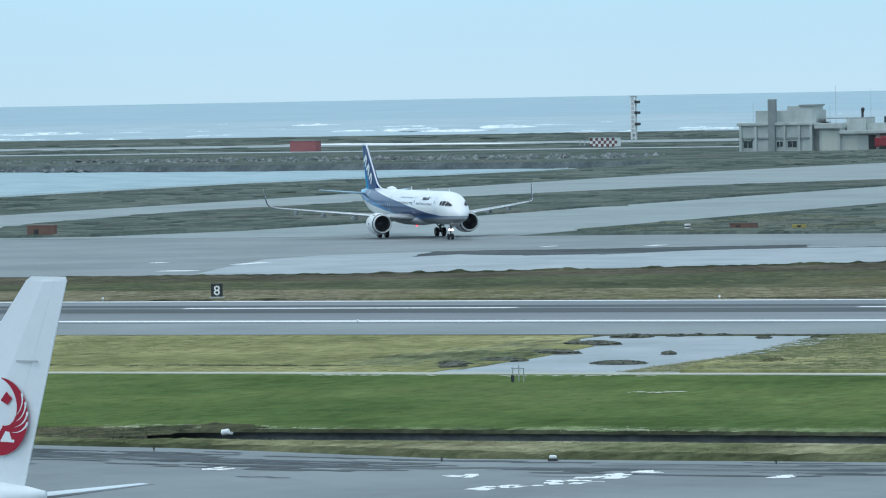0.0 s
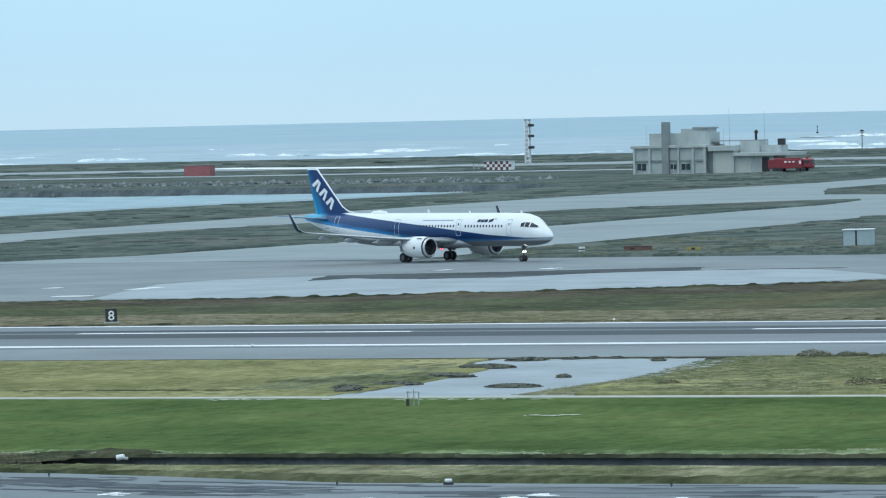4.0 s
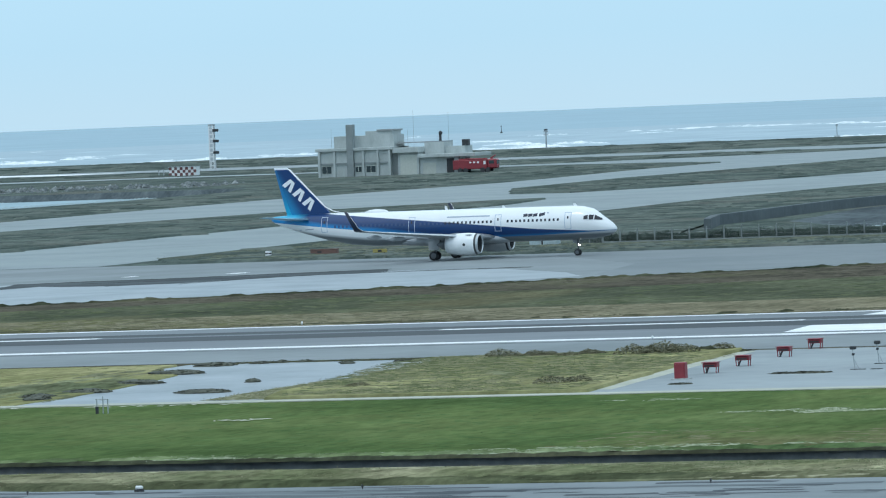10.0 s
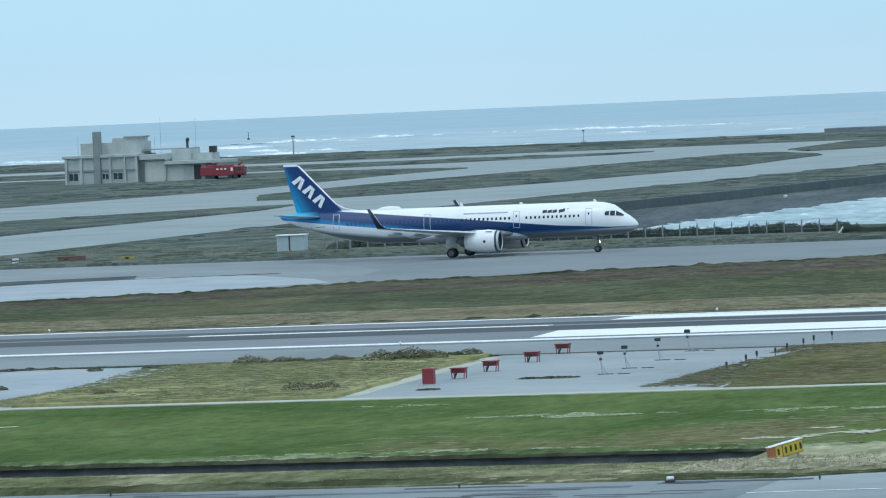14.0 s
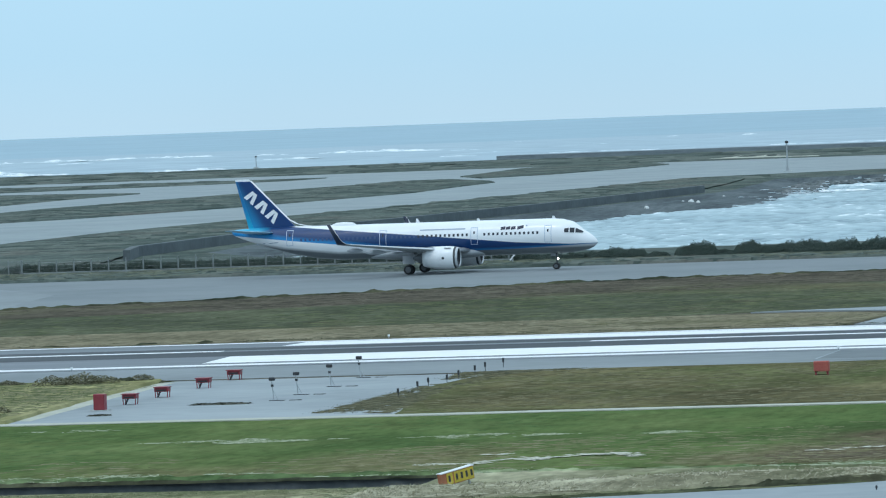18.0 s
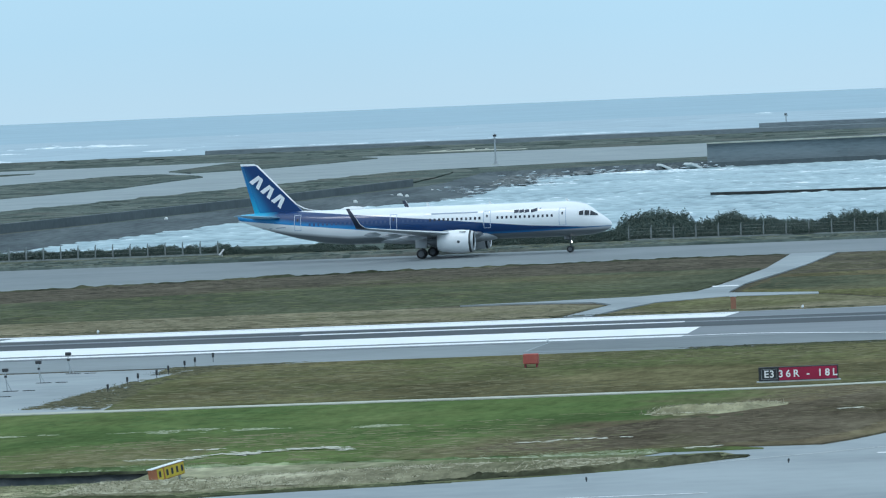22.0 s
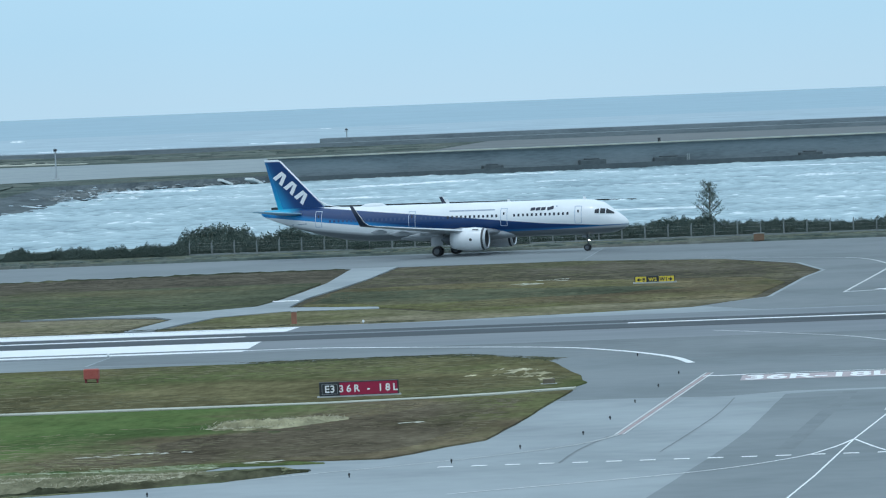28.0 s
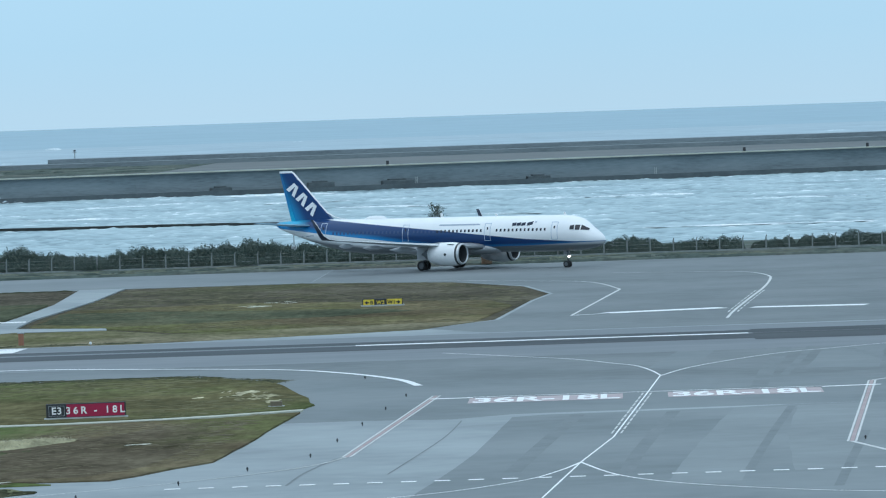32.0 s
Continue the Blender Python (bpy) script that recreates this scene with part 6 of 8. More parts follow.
def build_fence():
    post = fence_run(-204.0, -139.0, 2.3)
    fence_run(-87.0, 58.0, 2.8, post)
    net = thing("wire_screen", "grey wire mesh screen beside the fence", "screen", pose(-207.5, fence_line(-207), 0.1))
    for x in (0.0, 1.7, 3.4):
        part("post", boxes((x - 0.06, x + 0.06, -0.06, 0.06, -0.3, 1.95)), bpy.data.materials["weathered_post"], net)
    bm = bmesh.new()
    for k in range(19):
        box(bm, 0, 3.4, -0.012, 0.012, 0.1 * k, 0.1 * k + 0.02)
    part("mesh", bm, bpy.data.materials["weathered_post"], net, "horizontal wires of the mesh")
    sh = thing("equipment_shelter", "pale blue corrugated metal shelter with a white roof", "shelter", pose(-214.2, 698, 0.1, 0, 0, 8))
    part("body", boxes((0, 3.6, 0, 3, -0.2, 2.1)), plain("pale_blue_metal", (0.42, 0.5, 0.52), 0.5), sh)
    for k in range(18):
        part("rib", boxes((k * 0.2 + 0.05, k * 0.2 + 0.12, -0.04, 0.0, 0, 2.1)), plain("pale_blue_rib", (0.45, 0.53, 0.55), 0.5) if k == 0 else bpy.data.materials["pale_blue_rib"], sh)
    part("door_gap", boxes((1.55, 1.75, -0.05, 0.0, 0, 2.05)), M_DARK, sh, "dark gap between panels")
    part("roof", boxes((-0.15, 3.75, -0.2, 3.2, 2.1, 2.24), bevel=0.03), M_WHITE, sh, "white flat roof")


def leaf_cloud(rng, n, rx, ry, rz, size, low=0.0):
    """Leaves thrown on and under an uneven, lumpy dome."""
    vs, fs = [], []
    for k in range(n):
        a, r = rng.random() * 2 * math.pi, rng.random() ** 0.5
        x, y = rx * r * math.cos(a), ry * r * math.sin(a)
        lump = 0.8 + 0.42 * noise.noise((x * 0.8 + rx * 5, y * 0.8, rz)) + 0.34 * noise.noise((x * 2.2 + rx * 5, y * 2.2, rz))
        top = rz * math.sqrt(max(0.02, 1 - r ** 2.6)) * lump
        z = low + max(0.05, top) * rng.random() ** 0.35 * rng.uniform(0.94, 1.06)
        s = size * rng.uniform(0.5, 1.3)
        t = Vector((rng.gauss(0, 1), rng.gauss(0, 1), rng.gauss(0.5, 1))).normalized()
        u = t.orthogonal().normalized() * s
        v = t.cross(u).normalized() * s * 0.5
        c, i = Vector((x, y, z)), len(vs)
        vs += [c - u, c - v, c + u, c + v]
        fs.append((i, i + 1, i + 2, i + 3))
    return vs, fs


def leaf_material(name, colours):
    m = ramp_material(name, colours, 1.0, rough=0.9, spec=0.05)
    n, l = m.node_tree.nodes, m.node_tree.links
    ramp = next(k for k in n if k.bl_idname == "ShaderNodeValToRGB")
    geo = n.new("ShaderNodeNewGeometry")
    mix = n.new("ShaderNodeMix")
    mix.inputs[0].default_value = 0.6
    l.new(next(k for k in n if k.bl_idname == "ShaderNodeMix" and k is not mix).outputs[0], mix.inputs[2])
    l.new(geo.outputs["Random Per Island"], mix.inputs[3])
    l.new(mix.outputs[0], ramp.inputs[0])
    return m


# Leaf greens lifted towards blue, with a little haze put into the colour.
M_LEAF = leaf_material("bush_leaf", ((0.054, 0.08, 0.072), (0.09, 0.122, 0.105), (0.145, 0.172, 0.145)))
M_TWIG = plain("brown_twig", (0.1, 0.085, 0.065), 0.9)


def mesh_from(name, vs, fs, mat):
    me = bpy.data.meshes.new(name)
    me.from_pydata([tuple(v) for v in vs], [], fs)
    me.materials.append(mat)
    return me


def build_bushes():
    rng = random.Random(11)
    kinds = []
    for k in range(6):
        rx, rz = rng.uniform(1.9, 3.2), rng.uniform(1.5, 2.6)
        crown_me = mesh_from("crown", *leaf_cloud(rng, 12000, rx, rx * 0.8, rz, 0.068), M_LEAF)
        bm = bmesh.new()
        for a in range(7):
            an = a * 0.9
            rod(bm, (0, 0, -0.2), (rx * 0.6 * math.cos(an), rx * 0.4 * math.sin(an), rz * 0.3), 0.06, 0.02, 5)
        stem_me = bpy.data.meshes.new("stem")
        bm.to_mesh(stem_me)
        bm.free()
        stem_me.materials.append(M_TWIG)
        kinds.append((crown_me, stem_me, rz))
    def plant(x, y, k, wide=1.15):
        c, st, h = rng.choice(kinds)
        ob = thing("bush", "dense dark green coastal bush behind the fence", "bush", None, "bushes along the fence")
        ob.matrix_basis = pose(x, y, 0.0, 0, 0, rng.random() * 360) @ Matrix.Diagonal((k * wide, k * wide, k, 1))
        for n_, m_ in (("crown", c), ("stem", st)):
            o = new(n_, m_)
            o.parent = ob

    x = -206.0
    while x < 62:
        d = 0.5 + 0.5 * noise.noise((x * 0.06, 0.3, 0))
        east = 1 - 0.3 * min(1, max(0, (x + 42) / 20))
        for back, grow in ((2.6, 0.74), (7.5, 1.3), (14.0, 1.45)):
            if x > -88 and back > 7 and noise.noise((x * 0.16, back * 0.4, 3.0)) < -0.12:
                continue
            if x < -88 and back > 7:
                continue
            k = grow * rng.uniform(0.75, 1.15) * (0.6 + 0.8 * d) * ((0.72 if x < -139 else 0.6) if x < -88 else east)
            plant(x + rng.uniform(-1, 1), fence_line(x) + back + rng.uniform(-1, 2), k, 1.5 if back < 3 else 1.2)
        x += rng.uniform(2.0, 3.2)
    x = -206.0
    while x < -139:
        plant(x, fence_line(x) + 3.6 + rng.uniform(-0.6, 0.6), 0.7 + 0.16 * noise.noise((x * 0.3, 0.0, 6.0)), 1.6)
        x += rng.uniform(1.0, 1.8)
    for x, k in ((-126.5, 0.9), (-124, 0.7), (-117, 0.85), (-115.5, 0.95), (-109.5, 0.9), (-108, 0.8), (-103.5, 1.0), (-101, 0.85), (-97.5, 1.0), (-93, 1.05), (-90.5, 1.1)):
        plant(x, fence_line(x) + 5, k * 0.9)
    # a sparse feathery tree among the bushes
    tree = thing("tree", "sparse feathery coastal tree above the bushes", "tree", pose(-23.8, 704, 0))
    bm = rod(bmesh.new(), (0, 0, -0.3), (0.15, 0, 6.2), 0.12, 0.03, 7)
    vs, fs = [], []
    for a in range(26):
        z = 1.8 + 4.4 * a / 26
        an = a * 2.4
        L = 2.1 * (1 - (z - 1.8) / 6.5) * rng.uniform(0.7, 1.2)
        tip = Vector((L * math.cos(an), L * math.sin(an), z + L * 0.75))
        rod(bm, (0.02 * z, 0, z), tip, 0.03, 0.01, 4)
        for q in range(52):
            f = rng.uniform(0.25, 1.05)
            c = Vector((0.02 * z, 0, z)).lerp(tip, f) + Vector((rng.gauss(0, 0.16), rng.gauss(0, 0.16), rng.gauss(0, 0.16)))
            t = Vector((rng.gauss(0, 0.5), rng.gauss(0, 0.5), rng.uniform(0.2, 1))).normalized() * rng.uniform(0.1, 0.25)
            w = t.orthogonal().normalized() * 0.045
            i = len(vs)
            vs += [c - w, c + w, c + t + w * 0.4, c + t - w * 0.4]
            fs.append((i, i + 1, i + 2, i + 3))
    part("trunk", bm, M_TWIG, tree)
    cr = new("crown", mesh_from("crown", vs, fs, M_LEAF))
    cr.parent = tree
    bd = thing("marker_board", "white board leaning aslant on a short post before the fence", "board", pose(-137.4, 685, 0.1))
    part("post", rod(bmesh.new(), (0, 0, -0.3), (0, 0, 0.75), 0.05), M_POST, bd)
    part("board", loft(bmesh.new(), [[(x, y, z) for x, z in ((-0.42, 0.38), (-0.26, 0.28), (0.36, 1.0), (0.2, 1.1))] for y in (-0.09, -0.06)]), M_WHITE, bd, "white slanting board")
    mast("lamp_post", -41, 692, 5.1, 0.1, "grey steel post with a control box by the fence", "post", box_at=1.2)


def thatch(label, rng, poly, count, colours, z, tall=0.07, long=(0.25, 0.9), clump=0.06, gate=-0.4, fade=0.35):
    """Leaning wisps of grass strewn over an outline, thicker in clumps: one mesh."""
    mat = leaf_material("grass_wisp", colours)
    xs, ys = [p[0] for p in poly], [p[1] for p in poly]
    vs, fs = [], []
    while count > 0:
        x, y = rng.uniform(min(xs), max(xs)), rng.uniform(min(ys), max(ys))
        hit = False
        for (x0, y0), (x1, y1) in zip(poly, poly[1:] + poly[:1]):
            if (y0 > y) != (y1 > y) and x < x0 + (x1 - x0) * (y - y0) / (y1 - y0):
                hit = not hit
        if not hit:
            continue
        count -= 1
        if noise.noise((x * clump, y * clump * 0.6, 4.0)) + 0.4 * noise.noise((x * clump * 5, y * clump * 3, 9.0)) < gate + rng.uniform(-fade, fade):
            continue
        a = rng.gauss(0, 0.6)
        run = Vector((math.cos(a), math.sin(a), 0)) * rng.uniform(*long) * 0.7
        rise = Vector((rng.gauss(0, 0.3), rng.uniform(1.2, 3.0), 1)) * min(0.045, tall * 0.5) * rng.uniform(0.3, 0.9)
        c, i = Vector((x, y, z)), len(vs)
        vs += [c - run, c + run, c + run * rng.uniform(0.2, 0.8) + rise, c - run * rng.uniform(0.2, 0.8) + rise]
        fs.append((i, i + 1, i + 2, i + 3))
    # upright blades among them where the grass stands tall
    for k in range(len(fs) if tall > 0.11 else 0):
        c = Vector(vs[4 * k]) + Vector((rng.gauss(0, 0.3), rng.gauss(0, 0.4), 0))
        tip = Vector((rng.gauss(0, 1.0), rng.gauss(0.6, 0.8), 1)) * tall * rng.uniform(0.3, 0.7)
        w, i = Vector((rng.uniform(0.012, 0.03), 0, 0)), len(vs)
        vs += [c - w, c + w, c + tip]
        fs.append((i, i + 1, i + 2))
    ob = new("grass_wisps", mesh_from("grass_wisps", vs, fs, mat))
    return tagged(ob, label, "grass", kind="stuff")


def mound(label, mat, x0, x1, lo, hi, high, across, seed, lump=0.9, even=0.5, rough=0.75):
    """A lumpy sheet of standing grass between two lines, lo and hi: pairs of x and y."""
    vs, fs = [], []
    n = int((x1 - x0) / (0.35 if x1 - x0 > 30 else 0.12))
    for i in range(n + 1):
        x = x0 + (x1 - x0) * i / n
        a, b = (np.interp(x, *zip(*k)) for k in (lo, hi))
        for j in range(across + 1):
            v = j / across
            y = a + (b - a) * v + 0.35 * noise.noise((x * 0.9, v * 6, seed))
            k = even + rough * noise.noise((x * lump, y * lump * 0.5, seed)) + 0.5 * noise.noise((x * lump * 0.2, y * lump * 0.12, seed + 3)) + 0.3 * noise.noise((x * lump * 3, y * lump, seed + 5))
            k = (k + 0.3 * noise.noise((x * lump * 7, y * lump * 3, seed + 8))) * math.sin(math.pi * min(0.97, max(0.03, i / n))) ** 0.5
            vs.append((x, y, 0.05 + high * max(0.0, k) * math.sin(math.pi * v) ** 0.5 if 0 < j < across else -0.05))
    for i in range(n):
        for j in range(across):
            q = i * (across + 1) + j
            fs.append((q, q + across + 1, q + across + 2, q + 1))
    me = mesh_from("standing_grass", vs, fs, mat)
    me.polygons.foreach_set("use_smooth", [True] * len(fs))
    return tagged(new("standing_grass", me), label, "grass", kind="stuff")


def build_mounds():
    berm = grass("straw_berm", ((0.085, 0.098, 0.05), (0.16, 0.162, 0.09), (0.27, 0.255, 0.16)), (0.075, 0.1, 0.045), 0.55, 0.45)
    lip = grass("seeding_lip", ((0.075, 0.115, 0.05), (0.14, 0.175, 0.085), (0.27, 0.3, 0.18)), (0.07, 0.11, 0.045), 0.5, 0.45)
    scrub = grass("hummock_grass", ((0.115, 0.13, 0.074), (0.175, 0.182, 0.108), (0.255, 0.245, 0.158)), (0.1, 0.106, 0.066), 0.57, 0.45)
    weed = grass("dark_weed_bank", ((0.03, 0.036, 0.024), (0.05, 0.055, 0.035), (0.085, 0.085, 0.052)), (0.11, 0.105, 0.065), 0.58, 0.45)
    straw = grass("pale_straw", ((0.24, 0.225, 0.14), (0.36, 0.335, 0.22), (0.48, 0.45, 0.32)), (0.17, 0.165, 0.095), 0.6, 0.4)
    # Straw tones darkened, so the shade of the bank's near side is painted in.
    foot = grass("shaded_straw_foot", ((0.05, 0.058, 0.034), (0.085, 0.092, 0.052), (0.14, 0.138, 0.082)), (0.06, 0.072, 0.036), 0.55, 0.45)
    mound("lumpy bank of straw grass along the drain", berm, -200, -58, ((-200, 282.4), (-150, 280.4), (-128, 276.4), (-109, 271.4), (-58, 271.4)), ((-200, 283.4), (-150, 281.2), (-58, 280.8)), 0.2, 16, 2.0, 1.1, 0.75, 0.35)
    bank = grass("straw_bank", ((0.17, 0.162, 0.104), (0.26, 0.245, 0.165), (0.36, 0.34, 0.245)), (0.14, 0.14, 0.085), 0.58, 0.4)
    mound("straw grass running out by the apron", bank, -64, -35, ((-64, 271.4), (-58.1, 271.4), (-44, 276), (-35, 281.4)), ((-64, 280.8), (-58.1, 281.6), (-46, 286.4), (-40, 288.4), (-35, 289)), 0.36, 18, 3.0, 1.1, 0.7, 0.4)
    mound("grass low on the bank's foot, coloured dark for the shaded side", foot, -150, -44, ((-150, 279.4), (-128, 275), (-109, 268.9), (-57, 268.9), (-44, 274)), ((-150, 280.8), (-128, 278.2), (-109, 273.6), (-66, 273.2), (-57, 271), (-44, 276)), 0.24, 8, 4.0, 1.1, 0.65, 0.4)
    mound("dark weeds at the head of the drain", weed, -137.4, -129.4, ((-137.4, 288), (-129.4, 289.6)), ((-137.4, 291), (-134, 294.6), (-129.4, 292)), 0.34, 6, 15.0)
    mound("seeding lip of the lawn above the drain", lip, -136, -40, ((-136, 290.3), (-62, 290.4), (-40, 290.6)), ((-136, 293.4), (-40, 292.8)), 0.26, 7, 5.0, 0.8, 0.5, 0.6)
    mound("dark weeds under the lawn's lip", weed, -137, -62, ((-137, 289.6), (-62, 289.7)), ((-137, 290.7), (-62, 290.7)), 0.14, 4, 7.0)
    mound("rough grass hummock between the pads", scrub, -128.4, -106, ((-128.4, 393), (-127.2, 366), (-125.5, 349.6), (-106, 349.6)), ((-128.4, 395), (-124, 399), (-114, 401), (-106.8, 401)), 0.34, 26, 9.0, 0.6)
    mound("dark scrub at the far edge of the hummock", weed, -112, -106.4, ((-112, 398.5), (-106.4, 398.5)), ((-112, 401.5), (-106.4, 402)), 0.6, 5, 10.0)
    mound("weedy bank beside the flooded pad", scrub, -156, -142.6, ((-156, 352), (-150, 351), (-142.6, 351.5)), ((-156, 400), (-150, 396), (-145.6, 386), (-143.6, 372), (-142.6, 358)), 0.3, 22, 12.0, 0.6)
    mound("heap of pale unmown straw grass", straw, -41, -32.8, ((-41, 322.5), (-38.5, 321.6), (-36, 322.6), (-32.8, 329.6)), ((-41, 324.5), (-40, 330), (-36.5, 330), (-32.8, 332.6)), 0.5, 10, 14.0, 0.9, 0.6)
    mound("brown grass in front of the straw heap", foot, -40.6, -33, ((-40.6, 318), (-36, 316.4), (-33, 322)), ((-40.6, 322.4), (-36, 322.4), (-33, 329)), 0.16, 8, 13.0)
    mound("pale straw at the verge's corner", straw, -30, -21.6, ((-30, 372), (-25, 366), (-21.6, 361)), ((-30, 380), (-25.5, 389), (-23, 376), (-21.6, 368)), 0.22, 12, 18.0, 0.7, 0.45)
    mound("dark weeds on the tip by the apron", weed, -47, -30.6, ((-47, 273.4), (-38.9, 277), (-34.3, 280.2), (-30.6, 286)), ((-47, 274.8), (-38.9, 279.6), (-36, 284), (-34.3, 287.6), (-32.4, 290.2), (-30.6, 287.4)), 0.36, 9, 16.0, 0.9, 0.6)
    rng = random.Random(33)
    hay = ((0.16, 0.152, 0.095), (0.28, 0.262, 0.178), (0.44, 0.415, 0.305))
    thatch("tangled straw on the heap", rng, [(-40.4, 323), (-36.2, 323.6), (-33, 330.6), (-34, 332.4), (-39.8, 330)], 900, hay, 0.22, 0.3, (0.15, 0.5), 0.3, -0.4)
    thatch("tangled straw on the bank by the sign", rng, [(-63, 272), (-58, 272), (-45, 277), (-37, 282), (-36, 287), (-46, 286), (-58, 281), (-63, 280.4)], 4200, hay, 0.2, 0.26, (0.15, 0.6), 0.2, -0.3)
    edge = ((-260, 531.5), (-254, 532), (-229, 535), (-213, 542), (-186, 557), (-166, 572), (-150, 583), (-123, 600), (-104, 610), (-72, 618), (-62, 618))
    mound("dark weeds along the taxiway's grass edge", weed, -260, -61, [(x, y - 2.0) for x, y in edge], [(x, y + 0.3) for x, y in edge], 0.34, 4, 22.0, 0.8, 0.2, 0.9)
    mound("dark weeds along the runway's far shoulder", weed, -240, -66, ((-240, 468), (-66, 468.2)), ((-240, 470.6), (-66, 470.6)), 0.4, 4, 25.0, 0.4, -0.25, 1.1)
    for n, pts in ((150, [(-62.4, 297.4), (-60.6, 300.4), (-59, 300), (-57, 302.6), (-55, 302.6), (-53.8, 300.6)]), (14, [(-63.2, 304.4), (-62, 304.6)]), (26, [(-44.6, 301.4), (-41.6, 303), (-38.8, 303.8)]), (14, [(-34.2, 292.8), (-32.8, 294)]),
                   (24, [(-120.2, 325.4), (-117.8, 325.8)]), (40, [(-149, 343.6), (-141, 344)]), (30, [(-136, 343.4), (-126, 343.8)]), (14, [(-29.2, 323.4), (-28, 324)])):
        scraps("streak of bleached dead grass on the lawn", rng, n, pts, 0.4 if n > 100 else 0.22)


def scraps(label, rng, n, pts, thick):
    """Small ragged scraps of flattened grass strewn along a line."""
    run = curve_points(pts, 10)
    vs, fs = [], []
    for k in range(n):
        x, y = run[int(rng.random() * len(run))]
        swell_here = 0.5 + 0.9 * abs(noise.noise((x * 0.5, y * 0.5, 2.0)))
        x, y, z = x + rng.gauss(0, 0.25), y + rng.gauss(0, 1.6 * thick * swell_here), 0.16 + 0.05 * rng.random()
        rx, ry = rng.uniform(0.12, 0.55), rng.uniform(0.1, 0.9) * thick * swell_here
        i = len(vs)
        for q in range(9):
            a, r = q * 0.698, rng.uniform(0.45, 1.1)
            vs.append((x + rx * r * math.cos(a), y + ry * r * math.sin(a), z))
        vs.append((x, y, z + 0.03))
        fs += [(i + q, i + (q + 1) % 9, i + 9) for q in range(9)]
    tagged(new("dead_grass", mesh_from("dead_grass", vs, fs, M_DEAD)), label, "grass", kind="stuff")


def build_tufts():
    rng = random.Random(21)
    straw = ((0.11, 0.12, 0.06), (0.19, 0.19, 0.11), (0.3, 0.285, 0.185))
    pale = ((0.17, 0.21, 0.12), (0.26, 0.29, 0.18), (0.38, 0.4, 0.29))
    bleached = ((0.34, 0.345, 0.27), (0.45, 0.45, 0.37), (0.58, 0.57, 0.49))
    weed = ((0.035, 0.042, 0.028), (0.07, 0.075, 0.045), (0.12, 0.118, 0.07))
    # the berm between apron and drain, and the lips of the drain
    berm = [(-260, 284), (-150, 281), (-128, 277), (-109, 270.5), (-57, 270.5), (-44, 276), (-36, 283), (-46, 283.5), (-62, 281), (-260, 281.4)]
    thatch("tall straw grass along the open drain", rng, berm, 12800, straw, 0.08, 0.2, (0.3, 1.0), 0.09, -0.25)
    thatch("green growth low in the straw grass", rng, berm, 7000, ((0.07, 0.095, 0.045), (0.1, 0.125, 0.06), (0.14, 0.155, 0.08)), 0.08, 0.16, (0.3, 1.0), 0.07, -0.05)
    thatch("pale seeding grass on the lawn's lip", rng, [(-150, 290.4), (-36, 290.4), (-36, 293.4), (-150, 293.4)], 4200, pale, 0.1, 0.13, (0.2, 0.7), 0.09, 0.12)
    thatch("dark weeds where the drain begins", rng, [(-150, 284), (-136, 282.4), (-133, 284), (-134, 290), (-150, 291)], 2200, weed, 0.08, 0.22, (0.3, 1.0), 0.15, -0.1)
    thatch("brown grass where the drain runs underground", rng, [(-260, 283), (-138, 282.6), (-138, 291), (-260, 292)], 6000, ((0.1, 0.085, 0.055), (0.14, 0.125, 0.08), (0.2, 0.185, 0.12)), 0.08, 0.14, (0.3, 1.0), 0.08, -0.3)
    # lawn
    lawn = [(-260, 292.5), (-45, 292.5), (-38, 318), (-38, 346.5), (-80, 345), (-260, 344.6)]
    thatch("blades of the mown lawn", rng, lawn, 6750, ((0.055, 0.102, 0.038), (0.076, 0.135, 0.048), (0.11, 0.16, 0.066)), 0.12, 0.05, (0.3, 1.3), 0.04, -0.1)
    thatch("yellowed wisps in the thinning lawn", rng, [(-90, 293), (-40, 293), (-38, 318), (-40, 332), (-62, 318), (-90, 306)], 3000, ((0.13, 0.13, 0.065), (0.17, 0.165, 0.09), (0.23, 0.21, 0.13)), 0.13, 0.06, (0.3, 1.2), 0.07, 0.0)
    thatch("brown wisps in the thin earthy grass", rng, [(-48, 296), (-33, 293), (-27.5, 301), (-24, 311), (-23, 347), (-34, 346), (-38, 322)], 2500, ((0.08, 0.068, 0.048), (0.12, 0.1, 0.07), (0.17, 0.15, 0.1)), 0.13, 0.06, (0.3, 1.0), 0.1, -0.2)
    for x0, x1, y, dy, n, tone, gate in ((-88, -75, 323.2, 1.5, 3000, pale, 0.0), (-72, -61, 322.6, 1.5, 2200, pale, 0.05), (-58, -54, 321.8, 1.0, 500, pale, 0.1), (-100, -92, 338, 0.8, 300, pale, 0.1), (-95, -70, 293.6, 0.9, 2200, pale, 0.05),
                                         
                                         (-66, -63, 297.6, 0.5, 300, bleached, 0.1), (-38.6, -34.6, 546, 1.4, 700, bleached, 0.0), (-36, -31, 555, 2.0, 500, bleached, 0.1)):
        thatch("pale dead grass lying in streaks on the lawn", rng, [(x0, y), ((x0 + x1) / 2, y - 1.6 * dy), (x1, y), ((x0 + x1) / 2, y + 1.6 * dy)], int(n * 0.6), tone, 0.15, 0.07, (0.1, 0.4), 0.5, gate + 0.12, 0.35)
